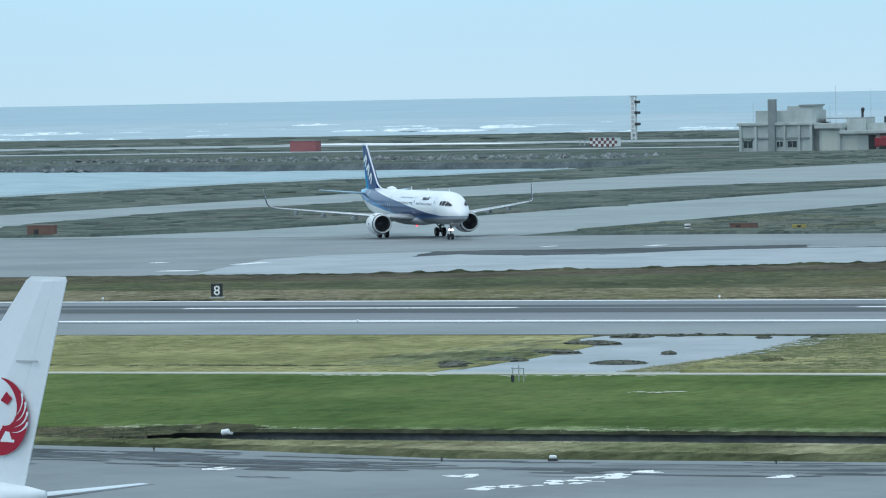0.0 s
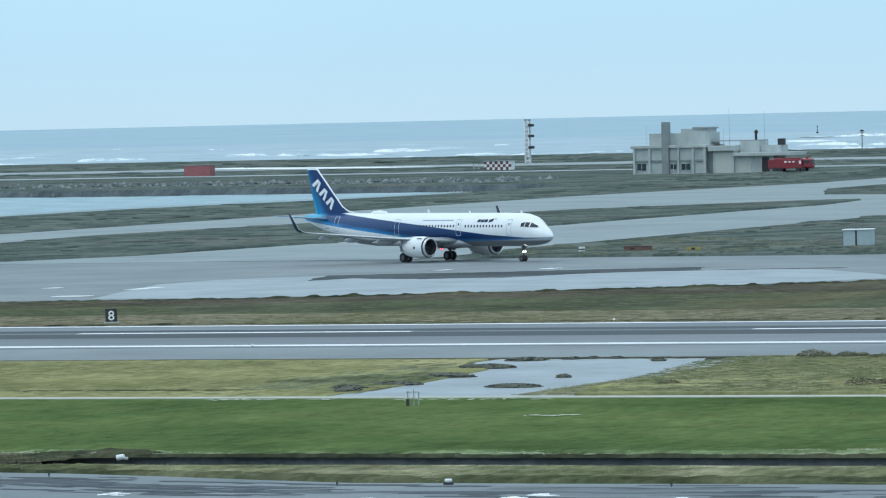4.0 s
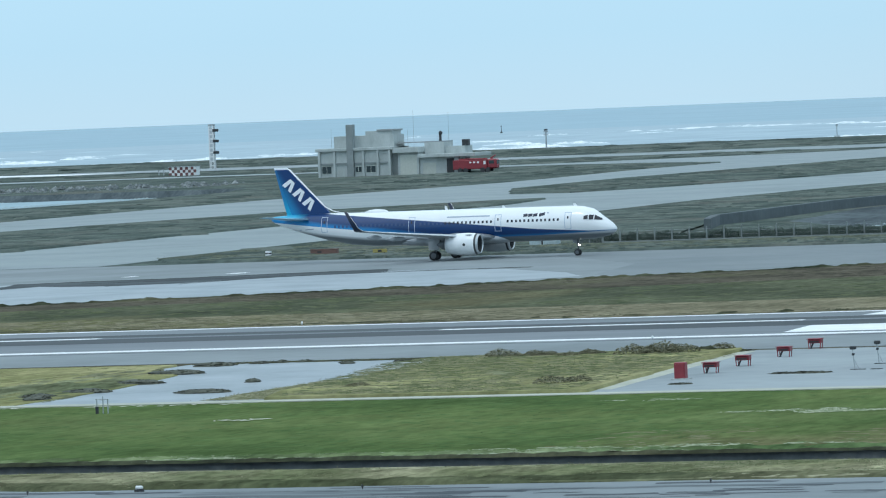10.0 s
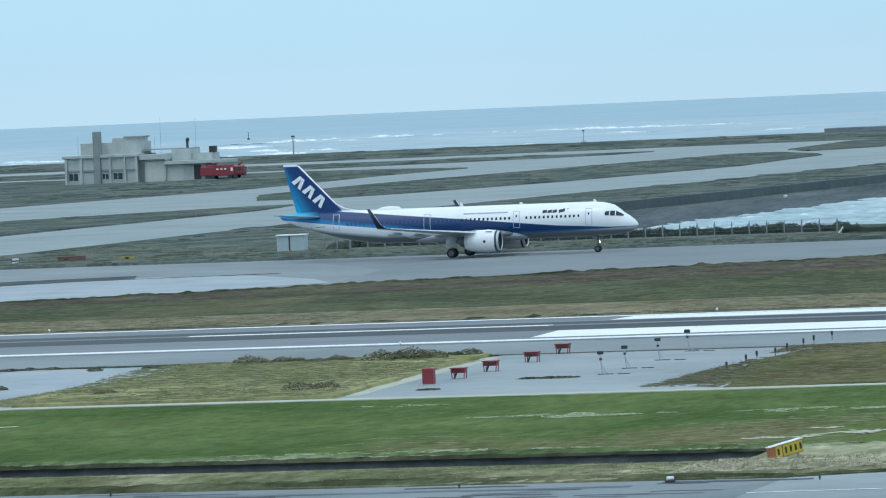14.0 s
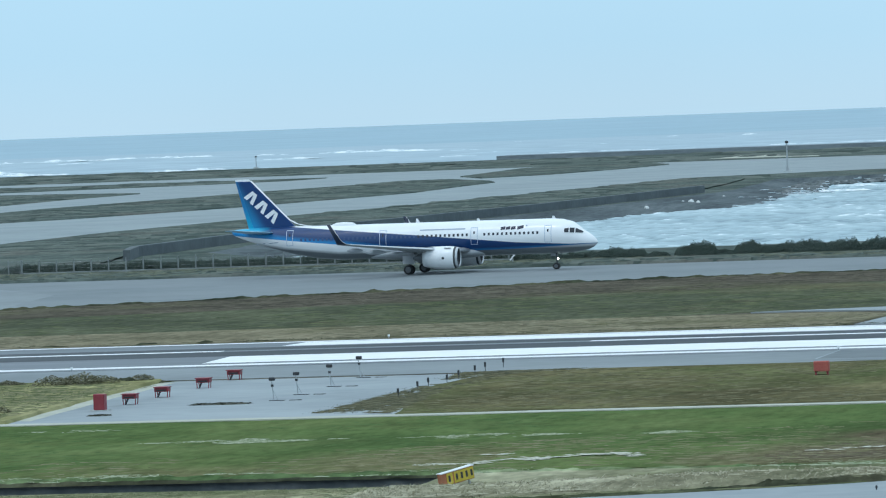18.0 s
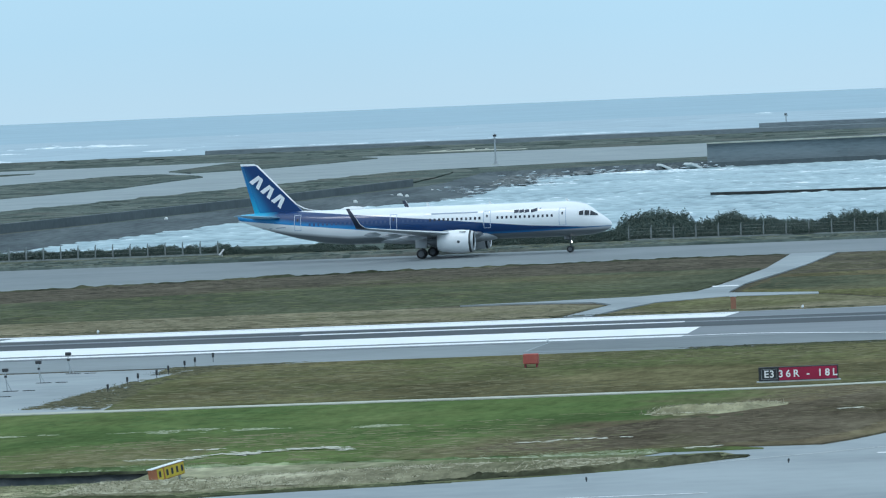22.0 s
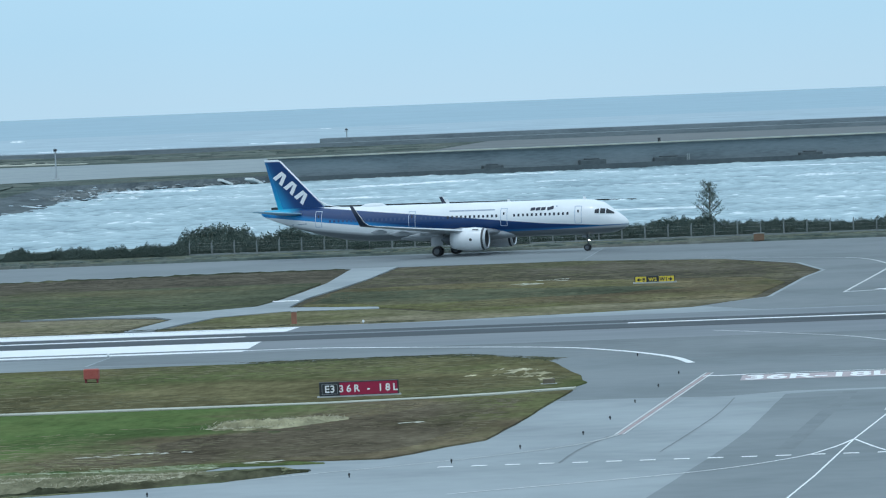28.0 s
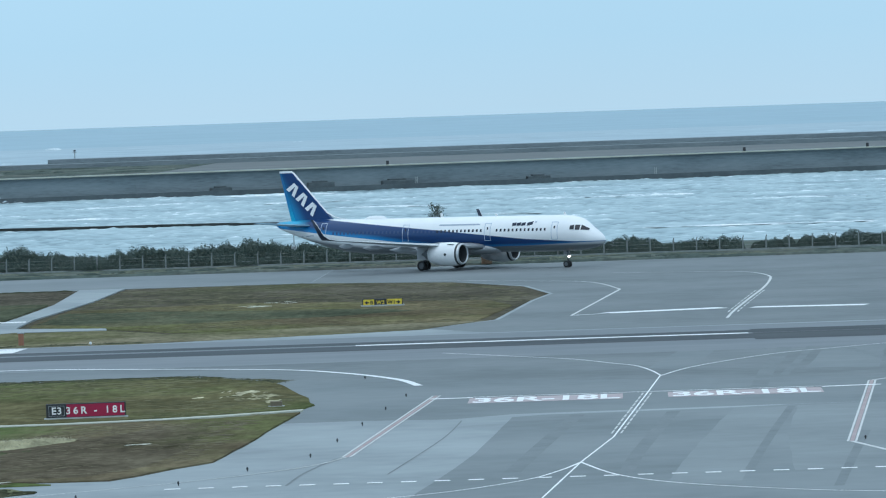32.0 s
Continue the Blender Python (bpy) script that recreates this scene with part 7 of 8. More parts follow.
    # runway verges
    thatch("yellowed wisps on the runway verge", rng, [(-260, 349), (-147, 349), (-149, 376), (-153, 400), (-260, 400)], 4500, ((0.12, 0.13, 0.06), (0.19, 0.185, 0.09), (0.3, 0.27, 0.15)), 0.14, 0.07, (0.3, 1.2), 0.05, -0.15)
    thatch("dark line of weeds along the verge", rng, [(-260, 356.4), (-152, 355.4), (-152, 356.8), (-260, 358.2)], 1500, weed, 0.14, 0.1, (0.4, 1.4), 0.08, -0.1)
    hump = [(-125.5, 350), (-105, 350), (-106, 382), (-107.5, 400.5), (-114, 400.5), (-130, 398.5), (-131, 390)]
    thatch("rough grass of the hummock", rng, hump, 5400, ((0.085, 0.105, 0.05), (0.14, 0.15, 0.078), (0.22, 0.21, 0.125)), 0.3, 0.16, (0.3, 1.2), 0.09, -0.2)
    thatch("weeds on the edge of the near pad", rng, [(-130, 348.9), (-123, 349), (-124, 372), (-129, 372)], 2600, straw, 0.14, 0.14, (0.2, 0.8), 0.1, -0.1)
    thatch("dark weeds on the far edge of the pads", rng, [(-150, 399.4), (-106, 399.6), (-106, 401.2), (-150, 401)], 2400, weed, 0.1, 0.2, (0.3, 1.2), 0.15, 0.02)
    thatch("weeds creeping over the pad's ragged edge", rng, [(-84, 352), (-78.5, 349.6), (-81, 380), (-80, 398), (-75, 404), (-84.5, 402), (-83.6, 380)], 3600, ((0.06, 0.062, 0.04), (0.1, 0.098, 0.06), (0.16, 0.15, 0.095)), 0.13, 0.12, (0.2, 0.9), 0.15, -0.2)
    thatch("brown and olive wisps by the runway sign", rng, [(-80, 349.6), (-23, 352.5), (-22, 373), (-25.5, 393), (-33.5, 404), (-75, 402), (-81.5, 392)], 4950, ((0.08, 0.08, 0.045), (0.12, 0.115, 0.065), (0.18, 0.165, 0.1)), 0.14, 0.07, (0.3, 1.2), 0.06, -0.1)
    thatch("dark tufts at the tip of the verge", rng, [(-46, 401), (-33, 402.5), (-25, 392), (-24, 396), (-32, 407), (-48, 406)], 1600, weed, 0.12, 0.14, (0.2, 0.8), 0.15, 0.05)
    # between runway and taxiway
    thatch("dry tan wisps beyond the runway", rng, [(-260, 468.6), (-66.4, 468.6), (-65, 490), (-90, 497), (-200, 491), (-260, 489)], 4800, ((0.1, 0.095, 0.06), (0.16, 0.148, 0.1), (0.25, 0.23, 0.16)), 0.1, 0.1, (0.4, 1.6), 0.05, -0.1)
    thatch("dark weeds along the runway's far shoulder", rng, [(-260, 468.2), (-41, 468.8), (-41, 471), (-260, 470.6)], 3600, weed, 0.1, 0.2, (0.3, 1.4), 0.06, 0.1)
    thatch("olive wisps between runway and taxiway", rng, [(-260, 490), (-90, 499), (-61, 512), (-59.6, 574), (-104, 560), (-158, 538), (-202, 524), (-260, 508)], 4050, ((0.06, 0.075, 0.04), (0.088, 0.106, 0.054), (0.13, 0.14, 0.075)), 0.09, 0.09, (0.5, 2.0), 0.04, -0.05)
    thatch("brown wisps beside the taxiway", rng, [(-260, 509), (-202, 527), (-158, 541), (-104, 563), (-60, 577), (-60, 613), (-104, 606), (-150, 579), (-186, 553), (-213, 538), (-260, 528)], 4500, ((0.055, 0.05, 0.04), (0.09, 0.08, 0.062), (0.135, 0.12, 0.092)), 0.06, 0.12, (0.5, 2.0), 0.05, -0.1)
    thatch("olive and brown wisps by the junction", rng, [(-55, 515), (-46, 503), (-40, 490), (-14, 495), (-11, 530), (-10, 560), (-13, 583), (-20, 603), (-36, 615), (-55, 615)], 4050, ((0.065, 0.065, 0.042), (0.1, 0.098, 0.06), (0.155, 0.142, 0.09)), 0.08, 0.1, (0.5, 1.8), 0.06, -0.05)
    # rough ground before the fence
    thatch("pale and dark rough grass before the fence", rng, [(-262, 690), (-252, 672), (-205, 667), (-30, 667), (58, 667), (58, 682), (-80, 684), (-170, 696), (-215, 710), (-258, 760)], 13000, ((0.06, 0.072, 0.055), (0.1, 0.112, 0.08), (0.19, 0.195, 0.14)), 0.24, 0.28, (0.6, 2.4), 0.05, -0.1)


def build_tussocks():
    """Low lumps of rough grass and scrub that break up the flat strips."""
    rng = random.Random(33)

    def inside(x, y, poly):
        hit = False
        for (x0, y0), (x1, y1) in zip(poly, poly[1:] + poly[:1]):
            if (y0 > y) != (y1 > y) and x < x0 + (x1 - x0) * (y - y0) / (y1 - y0):
                hit = not hit
        return hit

    def strew(label, poly, count, wide, tall, colours, base=0.08):
        mat = leaf_material("tussock_grass", colours)
        xs, ys = [p[0] for p in poly], [p[1] for p in poly]
        vs, fs = [], []
        made = 0
        while made < count:
            x, y = rng.uniform(min(xs), max(xs)), rng.uniform(min(ys), max(ys))
            if not inside(x, y, poly):
                continue
            made += 1
            if noise.noise((x * 0.03, y * 0.012, 2.0)) + 0.5 * noise.noise((x * 0.1, y * 0.05, 5.0)) < rng.uniform(-0.5, 0.35):
                continue
            w, d, h = rng.uniform(0.3, 1) ** 2 * wide, rng.uniform(0.3, 1) * wide * 0.8, rng.uniform(0.2, 1) * tall
            i = len(vs)
            n = 9
            for r, z in ((1.0, -1), (0.72, 0.75), (0.35, 1.0)):
                for k in range(n):
                    a = 2 * math.pi * k / n
                    q = r * rng.uniform(0.75, 1.2)
                    vs.append((x + w * q * math.cos(a), y + d * q * math.sin(a), -0.15 if z < 0 else base + h * z * rng.uniform(0.6, 1.15)))
            for ring in (0, 1):
                for k in range(n):
                    a, b = i + ring * n + k, i + ring * n + (k + 1) % n
                    fs.append((a, b, b + n, a + n))
            fs.append(tuple(i + 2 * n + k for k in range(n)))
        me = mesh_from("rough_grass", vs, fs, mat)
        me.polygons.foreach_set("use_smooth", [True] * len(me.polygons))
        tagged(new("rough_grass", me), label, "grass", kind="stuff")

    # Cool grey-greens with the distance haze painted into the tussocks.
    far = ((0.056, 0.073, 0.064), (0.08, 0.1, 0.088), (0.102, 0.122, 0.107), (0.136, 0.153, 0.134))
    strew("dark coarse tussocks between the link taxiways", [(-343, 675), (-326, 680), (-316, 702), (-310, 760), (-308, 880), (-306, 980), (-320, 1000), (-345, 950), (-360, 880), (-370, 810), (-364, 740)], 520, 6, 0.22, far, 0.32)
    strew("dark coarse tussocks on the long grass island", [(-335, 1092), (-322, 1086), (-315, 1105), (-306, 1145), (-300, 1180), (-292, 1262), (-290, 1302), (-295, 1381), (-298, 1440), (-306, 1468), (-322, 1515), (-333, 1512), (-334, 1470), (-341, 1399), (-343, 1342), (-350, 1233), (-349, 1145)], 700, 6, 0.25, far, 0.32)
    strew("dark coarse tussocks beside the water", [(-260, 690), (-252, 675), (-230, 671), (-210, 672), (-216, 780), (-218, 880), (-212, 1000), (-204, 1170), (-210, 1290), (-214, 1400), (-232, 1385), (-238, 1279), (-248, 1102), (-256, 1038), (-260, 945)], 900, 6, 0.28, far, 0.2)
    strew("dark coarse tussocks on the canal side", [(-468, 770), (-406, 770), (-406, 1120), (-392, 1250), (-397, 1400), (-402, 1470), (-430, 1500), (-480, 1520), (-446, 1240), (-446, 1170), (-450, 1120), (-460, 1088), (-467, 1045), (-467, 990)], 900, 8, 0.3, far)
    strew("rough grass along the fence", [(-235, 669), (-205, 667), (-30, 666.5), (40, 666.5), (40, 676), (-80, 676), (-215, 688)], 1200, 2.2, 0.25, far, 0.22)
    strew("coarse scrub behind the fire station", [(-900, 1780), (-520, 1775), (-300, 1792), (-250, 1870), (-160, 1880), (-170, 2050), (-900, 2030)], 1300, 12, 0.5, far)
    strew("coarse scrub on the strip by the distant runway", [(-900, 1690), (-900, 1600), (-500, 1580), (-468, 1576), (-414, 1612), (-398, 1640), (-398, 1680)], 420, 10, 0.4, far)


def build_shrubs():
    """Low grey-green scrub on the hummock between the pads."""
    rng = random.Random(17)
    leaf = leaf_material("scrub_leaf", ((0.125, 0.125, 0.085), (0.18, 0.175, 0.115), (0.26, 0.245, 0.165)))
    kinds = [mesh_from("crown", *leaf_cloud(rng, 1100, 1.0, 0.8, 0.75, 0.06), leaf) for k in range(4)]
    twig = mesh_from("stem", [(0, 0, -0.2), (0.05, 0, -0.2), (0.3, 0.05, 0.5), (-0.05, 0, -0.2), (-0.3, 0.1, 0.5), (0, 0.05, -0.2), (0.05, -0.2, 0.55)], [(0, 1, 2), (0, 3, 4), (0, 5, 6)], M_TWIG)
    spots = [(-124, 396.5, 1.1), (-121.5, 397, 0.8), (-113.6, 396, 1.3), (-112, 397.2, 1.5), (-110.6, 396.6, 1.1), (-108.4, 400.5, 0.9), (-123, 360, 0.6), (-108.5, 358, 1.0), (-107.5, 360, 0.8)]
    spots += [(rng.uniform(-127, -107), rng.gauss(398, 1.6), rng.uniform(0.35, 0.7)) for k in range(9)]
    for x, y, s in spots:
        ob = thing("shrub", "low grey-green scrub at the edge of the pad", "shrub", None, "scrub between the pads")
        ob.matrix_basis = pose(x, y, 0.25, 0, 0, rng.random() * 360) @ Matrix.Diagonal((s * 1.6, s * 1.3, s * 0.72, 1))
        for n_, m_ in (("crown", rng.choice(kinds)), ("stem", twig)):
            o = new(n_, m_)
            o.parent = ob


def build_clumps():
    """Low mounds of weed and silt on the flooded pad."""
    mound = ramp_material("weed_mound", ((0.04, 0.045, 0.04), (0.075, 0.08, 0.06), (0.125, 0.124, 0.092)), 0.8, fine=0.5, bump=0.1)
    rng = random.Random(8)
    for x, y, w, d, h in ((-147, 397.5, 1.6, 1.2, 0.45), (-134, 360, 2.0, 0.9, 0.4), (-135, 372.5, 0.55, 0.6, 0.4), (-144, 373.5, 1.9, 1.3, 0.5), (-146, 386.5, 2.2, 1.2, 0.5), (-143.8, 363.5, 1.7, 1.0, 0.45),
                          (-144.2, 355, 1.0, 1.0, 0.5), (-144, 399.2, 0.7, 0.6, 0.3), (-142.6, 400, 0.45, 0.5, 0.32), (-140.8, 400.3, 0.55, 0.5, 0.25), (-136, 396, 0.6, 0.6, 0.3), (-145.6, 358.5, 1.3, 0.9, 0.45),
                          (-94, 367, 2.2, 0.8, 0.1), (-99.5, 356.5, 0.8, 0.5, 0.08), (-131.5, 397, 1.2, 0.6, 0.2)):
        bm = bmesh.new()
        bmesh.ops.create_icosphere(bm, subdivisions=3, radius=1.0)
        for v in bm.verts:
            k = 1 + 0.35 * noise.noise(v.co * 1.9 + Vector((x, y, 0)))
            v.co = Vector((v.co.x * w * k, v.co.y * d * k, max(-0.1, v.co.z * h * 0.62 * k)))
        for q in range(int(70 * w)):
            a, r = rng.random() * 6.28, rng.random() ** 0.5
            c = Vector((w * r * math.cos(a), d * r * math.sin(a), h * 0.5 * math.sqrt(max(0.0, 1 - r * r))))
            run, up = Vector((rng.uniform(0.05, 0.2), 0, 0)), Vector((rng.gauss(0, 0.05), rng.gauss(0, 0.05), rng.uniform(0.02, 0.09)))
            bm.faces.new([bm.verts.new(v) for v in (c - run, c + run, c + run * 0.4 + up, c - run * 0.4 + up)])
        ob = link_mesh("weed_mound", bm, mound)
        ob.location = (x, y, 0.08)
        tagged(ob, "low mound of silt and weeds on the concrete pad", "mound", "mounds on the pads")


# ---- markings of the junction and apron ----
def build_junction_marks():
    z = lambda y: crown(y) if y > 400 else 0.05
    bm = bmesh.new()
    line(bm, [(1.9, 388), (1.1, 369.9), (-1.2, 318.9), (-2.9, 297.5), (-4.6, 271), (-10, 200)], 0.11, z_of=z)
    line(bm, curve_points([(1.9, 387), (1.3, 394.6), (0.2, 402.6), (-1.5, 407.6), (-4.4, 415.8), (-9.3, 424), (-14.5, 430.6)]), 0.17, z_of=z)
    line(bm, curve_points([(1.9, 387), (4, 397.5), (7.4, 407.5), (11, 415.6), (14.9, 420.5), (19.1, 425), (30, 432)]), 0.17, z_of=z)
    line(bm, curve_points([(-2.9, 297.5), (-4, 291), (-6, 284), (-11, 276), (-22, 267)]), 0.17, z_of=z)
    line(bm, curve_points([(-2.9, 297.5), (-1, 287), (2, 279.5), (7, 273), (12, 269), (24, 264)]), 0.17, z_of=z)
    line(bm, curve_points([(-30, 262), (-40, 261), (-57, 259)]), 0.3, z_of=z)
    painted("taxiway_centre_line", bm, M_WHITE_LINE, "pale taxiway guide lines through the junction")
    bm = bmesh.new()
    hook = curve_points([(8.2, 483), (9.1, 498.9), (11.4, 532), (13, 554), (14.3, 578), (14.5, 591), (13, 604), (9, 611), (-2, 617)])
    line(bm, hook, 0.26, z_of=z)
    line(bm, curve_points([(-1.0, 564.3), (-4.4, 590), (-12.9, 602), (-22, 613)]), 0.24, z_of=z)
    line(bm, [(-5.3, 499.4), (-1.0, 564.3)], 0.26, z_of=z)
    for k in range(9):
        for off in (-0.34, 0.34):
            line(bm, [(np.interp(y, (483, 498.9, 532, 554), (8.2, 9.1, 11.4, 13)) + off * 1.2, y) for y in (496 + 6 * k, 500 + 6 * k)], 0.14, z_of=z)
    painted("taxiway_edge_line", bm, M_FADED, "faded hooked lines beyond the runway")
    bm = bmesh.new()
    line(bm, [(-13.2, 366), (-10.4, 366)], 0.9, z_of=z)
    line(bm, [(12.2, 366), (16, 366.5)], 0.9, z_of=z)
    line(bm, [(-10.4, 366.6), (12.2, 366.6)], 0.35, z_of=z)
    line(bm, [(-2.1, 503), (8.3, 506.5)], 3.0, z_of=z)
    line(bm, [(10.9, 505.5), (21, 503)], 3.0, z_of=z)
    line(bm, [(-5.3, 500), (-2.2, 502)], 0.5, z_of=z)
    painted("holding_line", bm, M_WHITE_LINE, "white holding position line across the junction")
    bm = bmesh.new()
    for dx in (-0.27, 0.27):
        for k in range(11):
            y0, y1 = 322 + 4.0 * k, 325 + 4.0 * k
            f = lambda y: -1.2 + (y - 318.9) * (2.3 / 51) + dx
            line(bm, [(f(y0), y0), (f(y1), y1)], 0.12, lift=0.013, z_of=z)
    painted("enhanced_centre_line", bm, M_FADED, "pale dashed guide line before the holding point")
    for a, b in (((-15.8, 308), (-12.9, 370)), ((11.8, 308), (15.7, 372))):
        for off, w, mat in ((-0.22, 0.13, M_FADED), (0.22, 0.13, M_FADED), (0.0, 0.22, M_RED_LINE)):
            bm = line(bmesh.new(), [(a[0] + off, a[1]), (b[0] + off, b[1])], w, z_of=z)
            painted("edge_line", bm, mat, "double pale taxiway edge line")
    bm = line(bmesh.new(), curve_points([(-15.8, 308), (-18, 300), (-24, 291), (-35, 280)]), 0.13, z_of=z)
    line(bm, [(11.8, 308), (13.4, 299.5), (18, 294)], 0.3, z_of=z)
    line(bm, [(15.7, 372), (17.2, 375), (24, 376)], 0.3, z_of=z)
    painted("edge_line", bm, M_FADED, "pale curved taxiway edge line")
    bm = bmesh.new()
    for k in range(34):
        line(bm, [(-24 + 1.72 * k, 286.4), (-23.2 + 1.72 * k, 286.4)], 0.7, z_of=z)
    painted("stand_line", bm, M_WHITE_LINE, "white dashed line across the apron entrance")
    # painted holding panels with their figures
    for x0, x1 in ((-10.6, -0.7), (2.2, 12.1)):
        bm = line(bmesh.new(), [(x0, 362.3), (x1, 362.3)], 6.2, lift=0.007, z_of=z)
        painted("painted_panel", bm, M_RED_WORN, "worn red painted holding panel")
        holder = thing("painted_figures", "white runway figures painted on the taxiway", "marking", pose((x0 + x1) / 2, 362.2, 0.06))
        writing("lettering", "36R-18L", 2.4, Matrix.Diagonal((1.16, 3.1, 1, 1)), M_WHITE_LINE, holder, 0.002, 0.06)
    # apron paint
    bm = bmesh.new()
    worn = random.Random(14)
    for k, (x, y, w) in enumerate(((-99.5, 248.5, 0.9), (-98.4, 250.5, 1.6), (-97.2, 252.4, 2.2), (-97.0, 254.4, 2.6), (-96.6, 256.6, 1.8), (-96.4, 258.6, 2.2), (-95.6, 260.4, 1.3), (-104, 256.6, 1.6), (-118.5, 259.6, 1.3), (-88, 257.6, 0.9))):
        for q in range(7):
            a = x + w * (worn.random() - 0.5)
            b = y + worn.gauss(0.15, 0.55)
            line(bm, [(a - worn.uniform(0.1, 0.5), b), (a + worn.uniform(0.1, 0.5), b + worn.uniform(-0.1, 0.3))], worn.uniform(0.3, 1.1), z_of=z)
    painted("stand_marking", bm, M_WHITE_LINE, "worn white stand markings on the apron")
    bm = bmesh.new()
    rng = random.Random(3)
    for k in range(190):
        x = rng.uniform(-172, -60) if k < 90 else rng.uniform(-165, -112)
        y = np.interp(x, (-172, -150, -128, -109, -60), (283, 279, 274.6, 268.4, 268.4)) - abs(rng.gauss(5.5, 3.2)) - 1
        length = rng.uniform(1.5, 8)
        pts = [(x + length * q / 4, y - length * q / 4 * (0.2 if x < -112 else 0.0) + rng.gauss(0, 0.15)) for q in range(5)]
        line(bm, curve_points(pts, 2), rng.uniform(0.15, 0.9), lift=0.004 + 0.00005 * k, z_of=z)
    painted("oil_stain", bm, M_RUBBER_MARK, "dark stains along the apron's edge")
    for x0, x1, y0, deep in ((-150, -118, 266, 1.6), (-120, -84, 262.4, 1.4), (-100, -64, 264.6, 1.2)):
        pts = [(x0 + (x1 - x0) * k / 14, y0 + rng.gauss(0, 0.4) - (x0 + (x1 - x0) * k / 14 + 120) * (0.22 if x0 < -120 else 0)) for k in range(15)]
        film = line(bmesh.new(), curve_points(pts, 3), deep, lift=0.0012 + 0.0004 * rng.random(), z_of=z)
        painted("damp_stain", film, M_RUBBER_SOFT, "broad damp stain along the apron's edge")
    # tyre marks
    bm = bmesh.new()
    for k in range(46):
        x, y = rng.uniform(-90, 40), 445.3 + rng.choice((-4.5, 4.5, -3.4, 3.4, 5.5, -5.5)) + rng.gauss(0, 0.7)
        line(bm, [(x, y), (x + rng.uniform(20, 70), y + rng.uniform(-0.3, 0.3))], rng.uniform(0.5, 1.3), lift=0.004 + 0.0001 * k, z_of=crown)
    painted("tyre_marks", bm, M_RUBBER_MARK, "dark tyre streaks along the runway")
    for w, pts in ((0.5, [(13, 317.7), (11.4, 296), (9.8, 273.8)]), (0.16, [(-17.8, 286.4), (-17.4, 295.9), (-16.3, 307)]), (0.1, [(-12.9, 292.7), (-11, 322), (-10.4, 340)]), (0.5, [(9.6, 344.5), (7.6, 316), (5.8, 288)]),
                   (1.1, [(11.4, 424), (10.6, 410), (9.4, 392.5), (8.2, 369)]), (0.6, [(13.4, 424), (11.6, 400), (10, 380)]), (0.9, [(-3.4, 343), (-5, 316), (-6.4, 291)]), (0.8, [(2.4, 343), (0.2, 305), (-0.6, 285)]), (0.7, [(16, 420), (18, 400), (19, 372)])):
        track = line(bmesh.new(), curve_points(pts, 6), w, lift=0.004, z_of=z)
        painted("wheel_track", track, M_TRACK_SOFT, "darker wheel track and joint over the junction")


